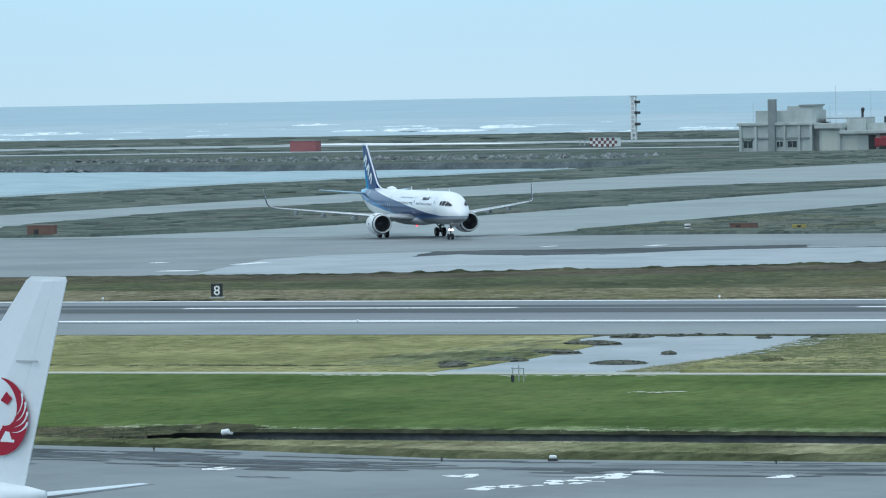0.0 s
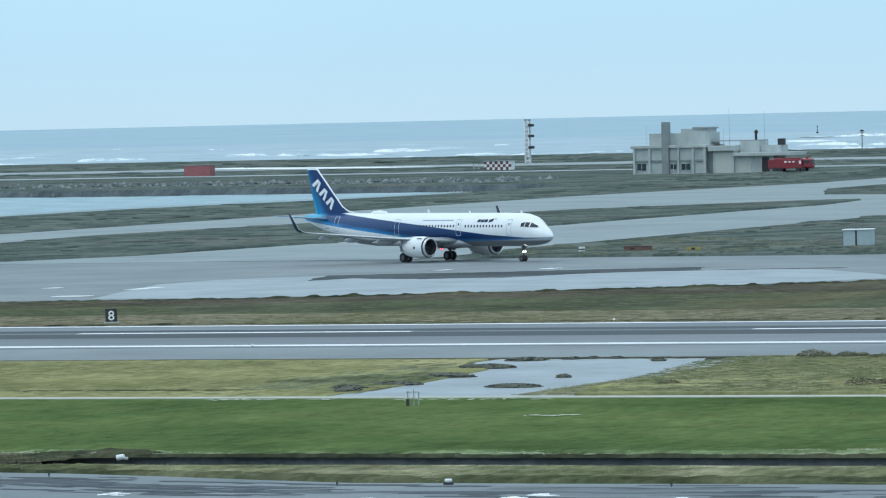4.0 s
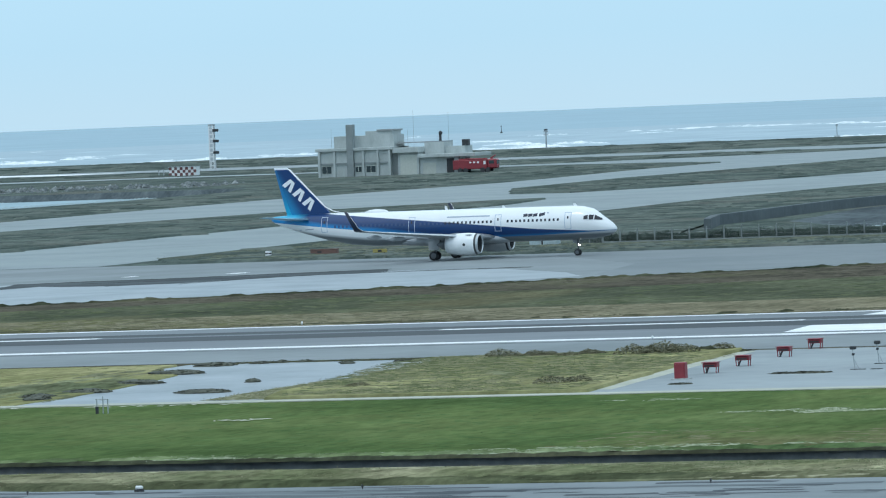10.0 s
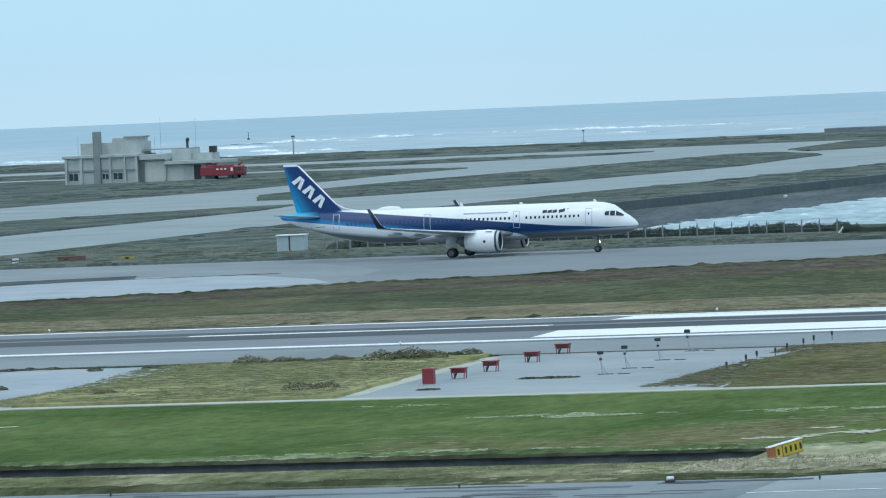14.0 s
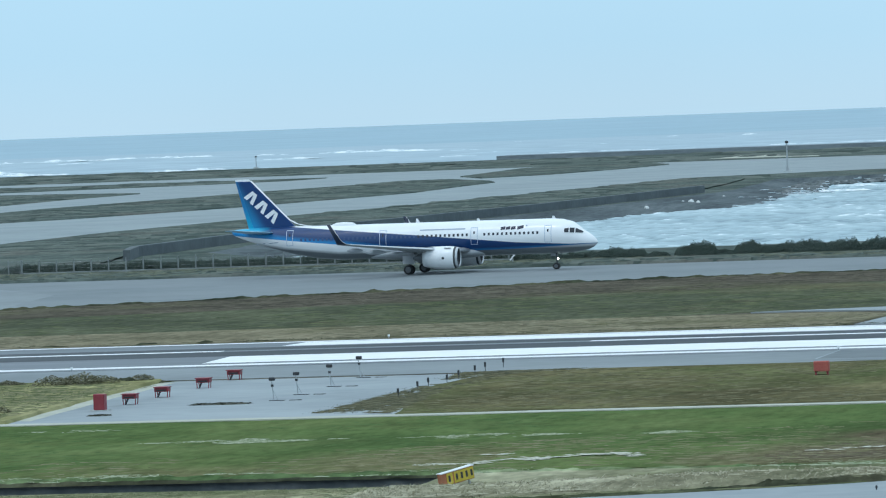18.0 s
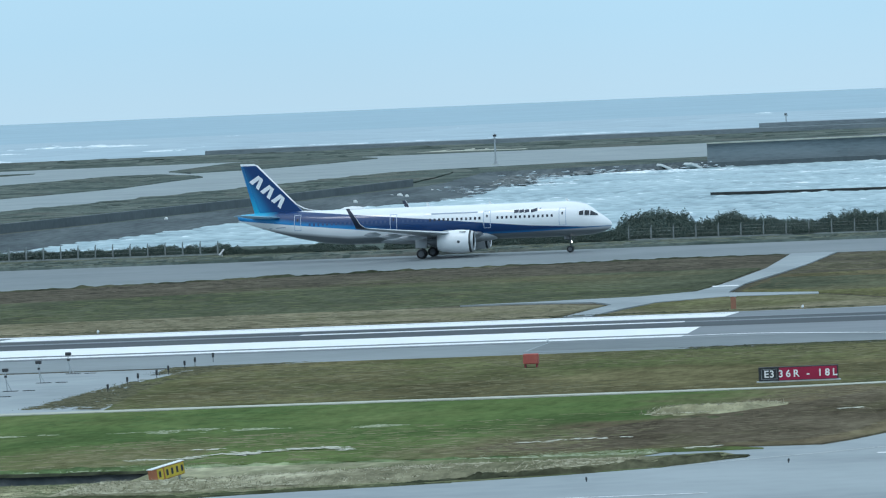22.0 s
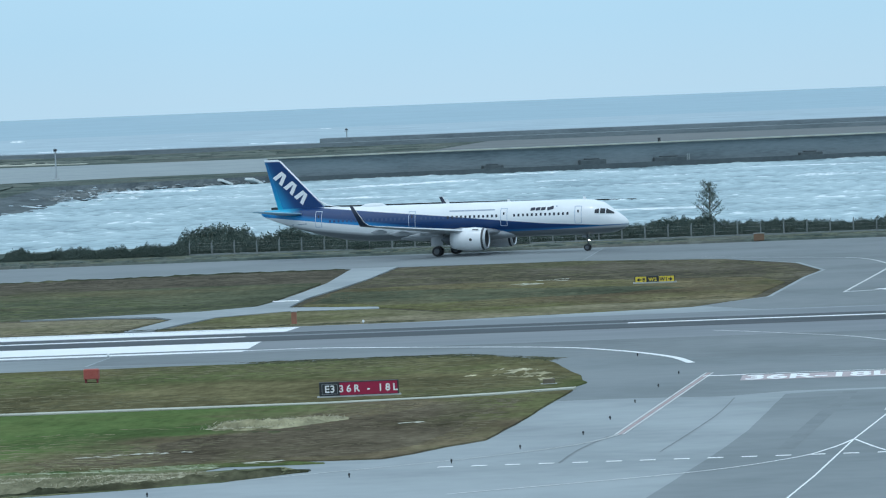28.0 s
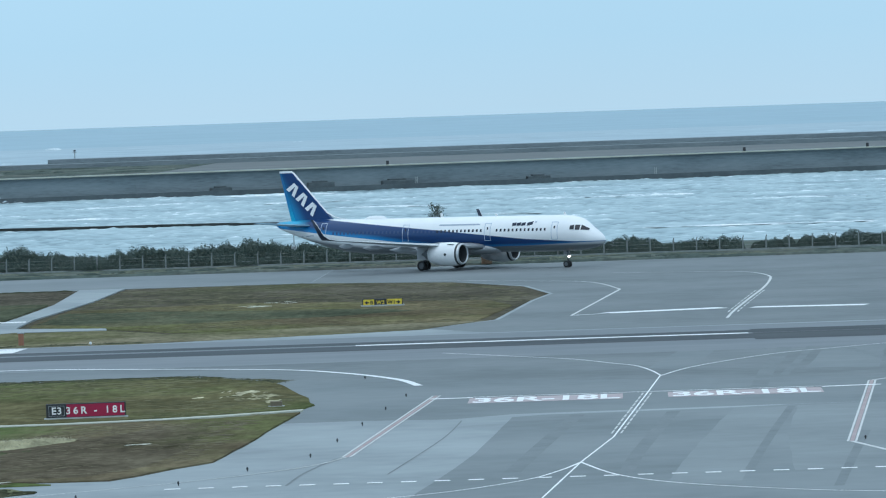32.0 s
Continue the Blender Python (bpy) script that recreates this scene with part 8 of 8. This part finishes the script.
# ---- the airliner parked on the near apron: its tail comes into view ----
def build_parked_jet():
    jet = thing("parked_airliner", "white parked airliner with a red crest on its fin", "aircraft", pose(-85.45, 173.0, 0.05, 0, 0, 180 - 16))
    white = plain("parked_white", (0.74, 0.77, 0.8), 0.35, vary=0.04, scale=0.6)
    grey = plain("parked_grey", (0.42, 0.44, 0.46), 0.4)
    red = plain("crest_red", (0.34, 0.0, 0.022), 0.6, vary=0.05)
    dark = plain("parked_dark", (0.05, 0.05, 0.055), 0.6)
    shade = plain("elevator_shade", (0.09, 0.1, 0.11), 0.5)
    # +x is forward; the tail cone ends at x = 0
    n = 28
    rings = []
    for x, r, zc in ((-0.05, 0.14, 5.46), (0.8, 0.34, 5.38), (2.5, 0.78, 5.12), (5, 1.28, 4.8), (8, 1.65, 4.32), (12, 1.88, 3.9), (33, 1.88, 3.9), (37, 1.8, 3.85), (39.5, 1.4, 3.6), (41, 0.7, 3.4), (41.5, 0.1, 3.3)):
        rings.append([(x, r * math.cos(2 * math.pi * i / n), zc + r * 1.06 * math.sin(2 * math.pi * i / n)) for i in range(n)])
    part("fuselage", loft(bmesh.new(), rings), white, jet, "white fuselage", True)
    f = part("fin", loft(bmesh.new(), [[(2.22, 0.16, 5.2), (3.7, 0.26, 5.2), (7.1, 0.03, 5.2), (7.1, -0.03, 5.2), (3.7, -0.26, 5.2), (2.22, -0.16, 5.2)],
                                       [(-0.75, 0.06, 12.76), (-0.3, 0.1, 12.76), (0.6, 0.02, 12.76), (0.6, -0.02, 12.76), (-0.3, -0.1, 12.76), (-0.75, -0.06, 12.76)]]), white, jet, "white tail fin")
    part("rudder", loft(bmesh.new(), [[(1.04, 0.03, 5.2), (2.21, 0.16, 5.2), (2.21, -0.16, 5.2), (1.04, -0.03, 5.2)],
                                      [(-1.25, 0.02, 12.76), (-0.76, 0.06, 12.76), (-0.76, -0.06, 12.76), (-1.25, -0.02, 12.76)]]), white, jet, "white rudder")
    part("fin_cap", loft(bmesh.new(), [[(-1.25, 0.03, 12.76), (0.6, 0.05, 12.76), (0.6, -0.05, 12.76), (-1.25, -0.03, 12.76)], [(-1.2, 0.02, 12.92), (0.35, 0.03, 12.92), (0.35, -0.03, 12.92), (-1.2, -0.02, 12.92)]]), white, jet)
    part("dorsal_fin", loft(bmesh.new(), [[(6.9, 0.06, 5.6), (12.5, 0.02, 5.75), (12.5, -0.02, 5.75), (6.9, -0.06, 5.6)], [(5.2, 0.04, 7.4), (5.6, 0.02, 7.4), (5.6, -0.02, 7.4), (5.2, -0.04, 7.4)]]), white, jet)
    for s in (-1, 1):
        # crest: a red ring thick towards the tail, with pale notches
        def face(x, z, k=0.0):
            """A point just off the fin's side."""
            return x, s * (0.268 - 0.0212 * (z - 5.2) + k), z
        cx, cz, R = 1.8, 8.12, 1.34
        bm = bmesh.new()
        k = 56
        out, inn = [], []
        for i in range(k + 1):
            deg = -150 + 235 * i / k
            a, thick = radians(deg), np.interp(deg, (-150, -60, -5, 45, 85), (0.45, 1.0, 0.62, 0.3, 0.03))
            out.append(bm.verts.new(face(cx - R * math.cos(a), cz + R * math.sin(a))))
            inn.append(bm.verts.new(face(cx - (R - thick) * math.cos(a), cz + (R - thick) * math.sin(a))))
        for i in range(k):
            bm.faces.new((out[i], out[i + 1], inn[i + 1], inn[i]))
        part("crest", bm, red, jet, "red wing-shaped crest")
        for i in range(4):
            bm = bmesh.new()
            row = []
            for q in range(9):
                f = q / 8
                a = radians(38 - 15 * i - 34 * f)
                r, w = R * (1.0 - 0.4 * f ** 1.4), 0.045 * (1 - f) + 0.008
                row.append([bm.verts.new(face(cx - (r + d) * math.cos(a), cz + (r + d) * math.sin(a), 0.008)) for d in (-w, w)])
            for u, v in zip(row, row[1:]):
                bm.faces.new((u[0], u[1], v[1], v[0]))
            part("crest_notch", bm, white, jet, "white line between the feathers of the crest")
        bm = bmesh.new()
        bm.faces.new([bm.verts.new(face(cx + x, cz + z, 0.008)) for x, z in ((-0.72, -0.78), (-0.58, -0.78), (-0.48, -0.52), (-0.3, -0.5), (-0.05, -0.86), (-0.7, -0.88))])
        part("crest_bar", bm, white, jet, "white plain bar across the foot of the crest")
        bm = bmesh.new()
        bm.faces.new([bm.verts.new(face(cx + x, cz + z)) for x, z in ((-0.62, 0.62), (-0.35, 0.86), (-0.08, 0.55), (-0.4, 0.4))])
        part("crest_head", bm, red, jet, "small red crest shape")
        part("fin_stripe", boxes((0.0, 1.0, 0.15 * s - 0.015, 0.15 * s + 0.015, 10.0, 10.06)), grey, jet)
        tp = part("tailplane", loft(bmesh.new(), wing_rings([(3.2, 0.4 * s, 5.22, 1.7, 0.05, 0), (0.1, 5.0 * s, 5.52, 0.55, 0.06, 0)])), white, jet, "white tailplane", True)
        # Dark strip at the trailing edge paints the shade of the tailplane's underside.
        part("elevator", loft(bmesh.new(), wing_rings([(1.52, 0.5 * s, 5.21, 0.7, 0.1, 0), (-0.46, 5.0 * s, 5.51, 0.22, 0.12, 0)])), shade, tp, "elevator strip coloured dark for the tailplane's shaded underside", True)
        wing = part("wing", loft(bmesh.new(), wing_rings([(30.5, 1.2 * s, 3.0, 8.0, 0.12, 0), (26.5, 6.0 * s, 3.4, 4.5, 0.11, 0), (20.5, 16.8 * s, 4.4, 1.6, 0.1, 0)])), grey, jet, "grey wing", True)
        part("winglet", loft(bmesh.new(), wing_rings([(20.5, 16.8 * s, 4.4, 1.6, 0.09, 0), (19.2, 17.3 * s, 6.6, 0.6, 0.08, 80 * s)])), white, wing, "", True)
        part("engine", revolve(bmesh.new(), [(0, 0.82), (-0.4, 0.98), (-1.6, 1.02), (-3.2, 0.8), (-3.4, 0.5)], (31.2, 4.85 * s, 1.7)), white, jet, "white engine", True)
        bm = rod(bmesh.new(), (25.6, 2.86 * s, 0.5), (25.6, 2.86 * s, 3.0), 0.14)
        part("main_strut", bm, dark, jet)
        for dy in (-0.4, 0.4):
            bm = wheel_mesh(0.56, 0.4)
            bmesh.ops.translate(bm, verts=bm.verts, vec=(25.6, (2.86 + dy) * s, 0.56))
            part("wheel", bm, dark, jet, "", True)
    part("nose_strut", rod(bmesh.new(), (38.4, 0, 0.3), (38.4, 0, 2.4), 0.1), dark, jet)
    bm = wheel_mesh(0.36, 0.24)
    bmesh.ops.translate(bm, verts=bm.verts, vec=(38.4, 0, 0.36))
    part("wheel", bm, dark, jet, "", True)


build_signs()
build_light_units()
build_fence()
build_bushes()
build_mounds()
build_tufts()
build_tussocks()
build_shrubs()
build_clumps()
build_junction_marks()
build_parked_jet()


# ---- moving water ----
def wave_material(name, trough, face, crest, lo, hi, foam):
    """Water coloured by the height of its own waves, with broken foam on the highest."""
    m = ramp_material(name, (trough, face, crest), 0.05, rough=0.45, stretch=(1, 1, 0), fine=0.4)
    n, l = m.node_tree.nodes, m.node_tree.links
    ramp = next(k for k in n if k.bl_idname == "ShaderNodeValToRGB")
    mix = next(k for k in n if k.bl_idname == "ShaderNodeMix")
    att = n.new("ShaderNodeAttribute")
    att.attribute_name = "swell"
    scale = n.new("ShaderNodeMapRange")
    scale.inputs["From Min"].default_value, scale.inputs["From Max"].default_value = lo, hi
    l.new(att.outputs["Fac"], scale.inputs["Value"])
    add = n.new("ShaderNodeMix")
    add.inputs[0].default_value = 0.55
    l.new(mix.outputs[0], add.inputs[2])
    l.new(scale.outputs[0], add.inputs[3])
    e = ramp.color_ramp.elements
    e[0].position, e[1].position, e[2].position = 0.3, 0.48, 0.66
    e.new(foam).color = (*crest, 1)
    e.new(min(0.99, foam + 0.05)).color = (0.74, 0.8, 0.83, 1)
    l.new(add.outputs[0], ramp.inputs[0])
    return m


def wave_sheet(name, label, mat, point, nu, nv, height):
    """A grid of waves: point(u, v) gives x, y and the level; height(x, y) the swell."""
    vs, fs, sw = [], [], []
    for i in range(nu + 1):
        for j in range(nv + 1):
            x, y, z = point(i / nu, j / nv)
            h = height(x, y)
            vs.append((x, y, z + h))
            sw.append(h)
    for i in range(nu):
        for j in range(nv):
            a = i * (nv + 1) + j
            fs.append((a, a + 1, a + nv + 2, a + nv + 1))
    me = bpy.data.meshes.new(name)
    me.from_pydata(vs, [], fs)
    me.attributes.new("swell", "FLOAT", "POINT").data.foreach_set("value", sw)
    me.polygons.foreach_set("use_smooth", [True] * len(fs))
    me.materials.append(mat)
    return tagged(new(name, me), label, kind="structure")


def swell(x, y, amp, length):
    a = noise.noise((x / (length * 3.2), y / length, 0.0))
    b = noise.noise((x / (length * 1.1) + 9, y / (length * 0.42), 4.0))
    c = noise.noise((x / (length * 12), y / (length * 9), 8.0))
    return amp * (0.75 * a + 0.45 * b) * (1 + 0.8 * c)


def chop(x, y, amp, length):
    """Short-crested wind waves."""
    a = noise.noise((x / (length * 1.3), y / (length * 1.9), 0.0))
    b = noise.noise((x / (length * 0.5) + 9, y / (length * 0.9), 4.0))
    c = noise.noise((x / (length * 9), y / (length * 8), 8.0))
    return amp * (0.75 * a + 0.4 * b) * (1 + 0.7 * c)


def build_waves():
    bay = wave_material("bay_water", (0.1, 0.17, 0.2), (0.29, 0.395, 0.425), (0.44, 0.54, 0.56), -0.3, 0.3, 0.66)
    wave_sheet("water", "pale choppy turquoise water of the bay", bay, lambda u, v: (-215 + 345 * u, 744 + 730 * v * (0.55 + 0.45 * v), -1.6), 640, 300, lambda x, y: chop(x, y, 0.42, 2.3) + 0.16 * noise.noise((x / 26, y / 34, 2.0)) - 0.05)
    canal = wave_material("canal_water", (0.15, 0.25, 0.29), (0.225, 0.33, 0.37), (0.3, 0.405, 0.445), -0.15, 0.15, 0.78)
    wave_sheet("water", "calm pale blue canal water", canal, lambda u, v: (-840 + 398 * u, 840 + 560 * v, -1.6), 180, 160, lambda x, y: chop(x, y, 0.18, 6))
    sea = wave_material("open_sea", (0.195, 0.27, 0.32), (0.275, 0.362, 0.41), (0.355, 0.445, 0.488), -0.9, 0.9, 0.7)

    def ring(u, v):
        a, r = radians(-29 + 37 * u), 2040 + 1262 * v
        return r * math.sin(a), r * math.cos(a), sea_level(r)
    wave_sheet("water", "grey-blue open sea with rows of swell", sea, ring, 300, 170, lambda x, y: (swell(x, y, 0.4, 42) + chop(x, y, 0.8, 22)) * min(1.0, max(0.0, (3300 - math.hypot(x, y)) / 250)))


BREAKERS = []


def breaker(a0, a1, r0, r1, high, deep):
    """A broken ridge of foam along an arc of the sea, between two bearings."""
    rng = random.Random(int(a0 * 100) + int(r0))
    mid_a, mid_r = radians((a0 + a1) / 2), (r0 + r1) / 2
    length = abs(radians(a1 - a0)) * mid_r
    n = max(6, int(length / 1.4))
    bm = bmesh.new()
    rows = []
    for i in range(n + 1):
        f = i / n
        a, r = radians(a0 + (a1 - a0) * f), r0 + (r1 - r0) * f
        e = math.sin(math.pi * f) ** 0.4
        k = e * max(0.03, 0.42 + 0.8 * noise.noise((f * length / 22, r0, a0)) + 0.5 * noise.noise((f * length / 6, r0, a0)) + 0.4 * noise.noise((f * length / 2.2, r0, a0)))
        c = Vector((r * math.sin(a), r * math.cos(a)))
        out = Vector((math.sin(a), math.cos(a)))
        row = []
        for d, z in ((-1, -0.5), (-0.55, 0.55), (-0.15, 1.0), (0.3, 0.6), (1, -0.5)):
            p = c + out * d * deep * (0.6 + 0.6 * k)
            row.append(bm.verts.new((p.x, p.y, sea_level(r) + high * k * z + rng.uniform(-0.06, 0.06) * high)))
        rows.append(row)
    for a, b in zip(rows, rows[1:]):
        for i in range(4):
            bm.faces.new((a[i], a[i + 1], b[i + 1], b[i]))
    ob = link_mesh("breaker", bm, M_FOAM, smooth=True)
    tagged(ob, "white breaking crest of surf", "wave", "breaking crests")
    BREAKERS.append((ob, mid_a, rng.random() * 6.28, high))
    return ob


def build_breakers():
    for a0, a1, r0, r1 in ((-17.5, -15.6, 2965, 3035), (-15.7, -14.3, 3050, 3010), (-14.4, -12.6, 2985, 2930), (-13.2, -12.0, 2930, 2880), (-16.6, -15.8, 2370, 2350), (-15.0, -14.2, 2300, 2290), (-17.7, -16.6, 2345, 2340),
                           (-17.5, -16.2, 2570, 2440), (-14.0, -13.4, 2300, 2280), (-23.3, -21.6, 2650, 2570), (-26.8, -25.2, 2765, 2790), (-23.7, -23.2, 3030, 3030), (-22.8, -22.2, 2690, 2700), (-21.8, -21.2, 2710, 2700),
                           (-20.6, -19.9, 2400, 2380), (-19.8, -19.2, 2470, 2460), (-24.8, -24.1, 2560, 2560), (-21.1, -20.4, 2330, 2320), (-19.0, -18.2, 2330, 2330), (-25.9, -24.9, 2420, 2430)):
        breaker(a0, a1, r0, r1, 1.5, 9)
    for a, r in ((-13.0, 3095), (-12.35, 2995), (-11.2, 3220), (-9.7, 3200), (-8.9, 3150), (-5.8, 3240), (-3.3, 3230), (-1.5, 3180), (-22.0, 3150), (-20.5, 2900), (-18.2, 3100), (-24.4, 3180), (-7.2, 2900), (-4.6, 2980), (-10.4, 2900)):
        breaker(a - 0.08, a + 0.09, r, r + 4, 1.3, 6)
    # surf along the far shore
    for k in range(9):
        x0, x1 = -1110 + 78 * k, -1036 + 78 * k
        for off, high in ((34, 0.75), (60, 0.5)):
            y0, y1 = (2063 + (x + 1110) * 0.0273 + off for x in (x0, x1))
            breaker(*(math.degrees(math.atan2(x, y)) for x, y in ((x0, y0), (x1, y1))), math.hypot(x0, y0), math.hypot(x1, y1), high, 6)
    for k in range(7):
        breaker(-11.2 + 1.05 * k, -10.1 + 1.05 * k, 2545, 2545, 0.55, 6)
    rng = random.Random(5)
    for k in range(30):
        a, r = rng.uniform(-27, -11.5), rng.uniform(2280, 2900)
        w = rng.uniform(0.08, 0.4)
        breaker(a - w, a + w, r, r + rng.uniform(-12, 12), rng.uniform(0.6, 1.2), rng.uniform(3, 7))
    for x0, x1, y0, y1, h in ((-22, -8, 1192, 1190, 0.5), (-9, 14, 1190, 1188, 0.6), (12, 60, 1190, 1230, 0.8), (-60, -34, 1165, 1150, 0.4), (-128, -96, 1240, 1290, 0.5), (-34, -16, 1060, 1040, 0.3), (-80, -60, 1240, 1250, 0.4),
                              (-150, -128, 1180, 1190, 0.5), (-186, -166, 1235, 1228, 0.8), (-184, -160, 1300, 1290, 1.0), (-176, -140, 1340, 1325, 1.0), (-188, -176, 1160, 1150, 0.6), (20, 60, 1110, 1120, 0.4), (-120, -90, 1130, 1120, 0.35),
                              (40, 90, 1300, 1310, 0.5), (-40, 0, 1330, 1332, 0.4), (-100, -70, 1360, 1362, 0.4), (-70, -30, 935, 930, 0.25), (0, 40, 900, 895, 0.22)):
        a0, a1 = math.degrees(math.atan2(x0, y0)), math.degrees(math.atan2(x1, y1))
        breaker(a0, a1, math.hypot(x0, y0), math.hypot(x1, y1), h, 3.0)
    # spray thrown up at the point
    rng = random.Random(9)
    for cx, cy, n in ((-178, 1150, 40), (-177, 1205, 60), (-180, 1250, 70), (-184, 1300, 70), (-176, 1345, 60), (-156, 1370, 40)):
        bm = bmesh.new()
        for k in range(n):
            q = Matrix.Translation((rng.gauss(0, 4.5), rng.gauss(0, 3), abs(rng.gauss(0, 0.6)) - 0.2)) @ Matrix.Diagonal((rng.uniform(0.3, 1.6), rng.uniform(0.3, 0.9), rng.uniform(0.05, 0.16), 1)) @ Matrix.Rotation(rng.random() * 3, 4, "Z")
            bmesh.ops.create_icosphere(bm, subdivisions=1, radius=0.8, matrix=q)
        ob = link_mesh("spray", bm, M_FOAM, smooth=True)
        ob.location = (cx, cy, -1.6)
        tagged(ob, "white spray breaking on the stone bank", "spray", kind="stuff")
        BREAKERS.append((ob, 0.0, rng.random() * 6.28, 1.6))


build_waves()
build_breakers()


# ---- what moves ----
# seconds; place of the nose gear; heading, degrees turned from +X towards the terminal
TAXI = ((0, -264.5, 651, 51), (1, -259.4, 650.6, 44.5), (2, -253.7, 650.2, 38), (3, -247.6, 650.4, 31.5), (4, -240.8, 650.9, 25), (5, -233.5, 651, 19), (6, -225.9, 651.1, 14.3),
        (7, -218.1, 651.2, 10.3), (8, -210.1, 651.4, 6.8), (9, -202.1, 651.5, 4.3), (10, -193.9, 651.6, 2.2), (11, -185.6, 651.8, 0.8), (12, -177.3, 652, 0.5), (13, -168.8, 652.2, 0.6),
        (14, -160.3, 652.3, 1.1), (15, -151.8, 652.4, 1.7), (16, -143.2, 652.5, 2.0), (17, -134.5, 652.6, 2.1), (18, -125.7, 652.7, 1.8), (19, -116.8, 652.8, 1.2), (20, -107.8, 653, 0.8),
        (21, -98.7, 653.1, 0.9), (22, -89.6, 653.2, 0.9), (23, -80.5, 653.3, 0.7), (24, -71.2, 653.4, 0.9), (25, -62, 653.5, 1.9), (26, -53.1, 653.4, 4.6), (27, -44.5, 652.7, 8.3),
        (28, -36.2, 651.7, 11.9), (29, -28, 650.2, 15.3), (30, -20.3, 648.5, 18.8), (31, -13.2, 646, 23.8), (32, -7, 643, 30))


def motions():
    walk(JET, [(t, pose(x, y, 0.07, 0, 0, -h)) for t, x, y, h in TAXI])
    roll = 0.0
    turns = [(0, 0.0)]
    for (t0, x0, y0, _), (t1, x1, y1, _) in zip(TAXI, TAXI[1:]):
        d = math.hypot(x1 - x0, y1 - y0)
        for k in range(1, 11):
            turns.append((t0 + (t1 - t0) * k / 10, roll + d * k / 10))
        roll += d
    for hold, x, y, r in WHEELS:
        walk(hold, [(t, pose(x, y, r, 0, math.degrees(d / r), 0)) for t, d in turns])
    # crests rise, run a little towards the shore and sink again
    for ob, bearing, phase, high in BREAKERS:
        x, y, z = ob.location
        rows = []
        for k in range(17):
            f = phase + k * 0.9
            run = 1.5 * math.sin(f)
            rows.append((2 * k, pose(x - run * math.sin(bearing), y - run * math.cos(bearing), z + high * (0.32 * math.sin(f) - 0.12))))
        walk(ob, rows)


motions()
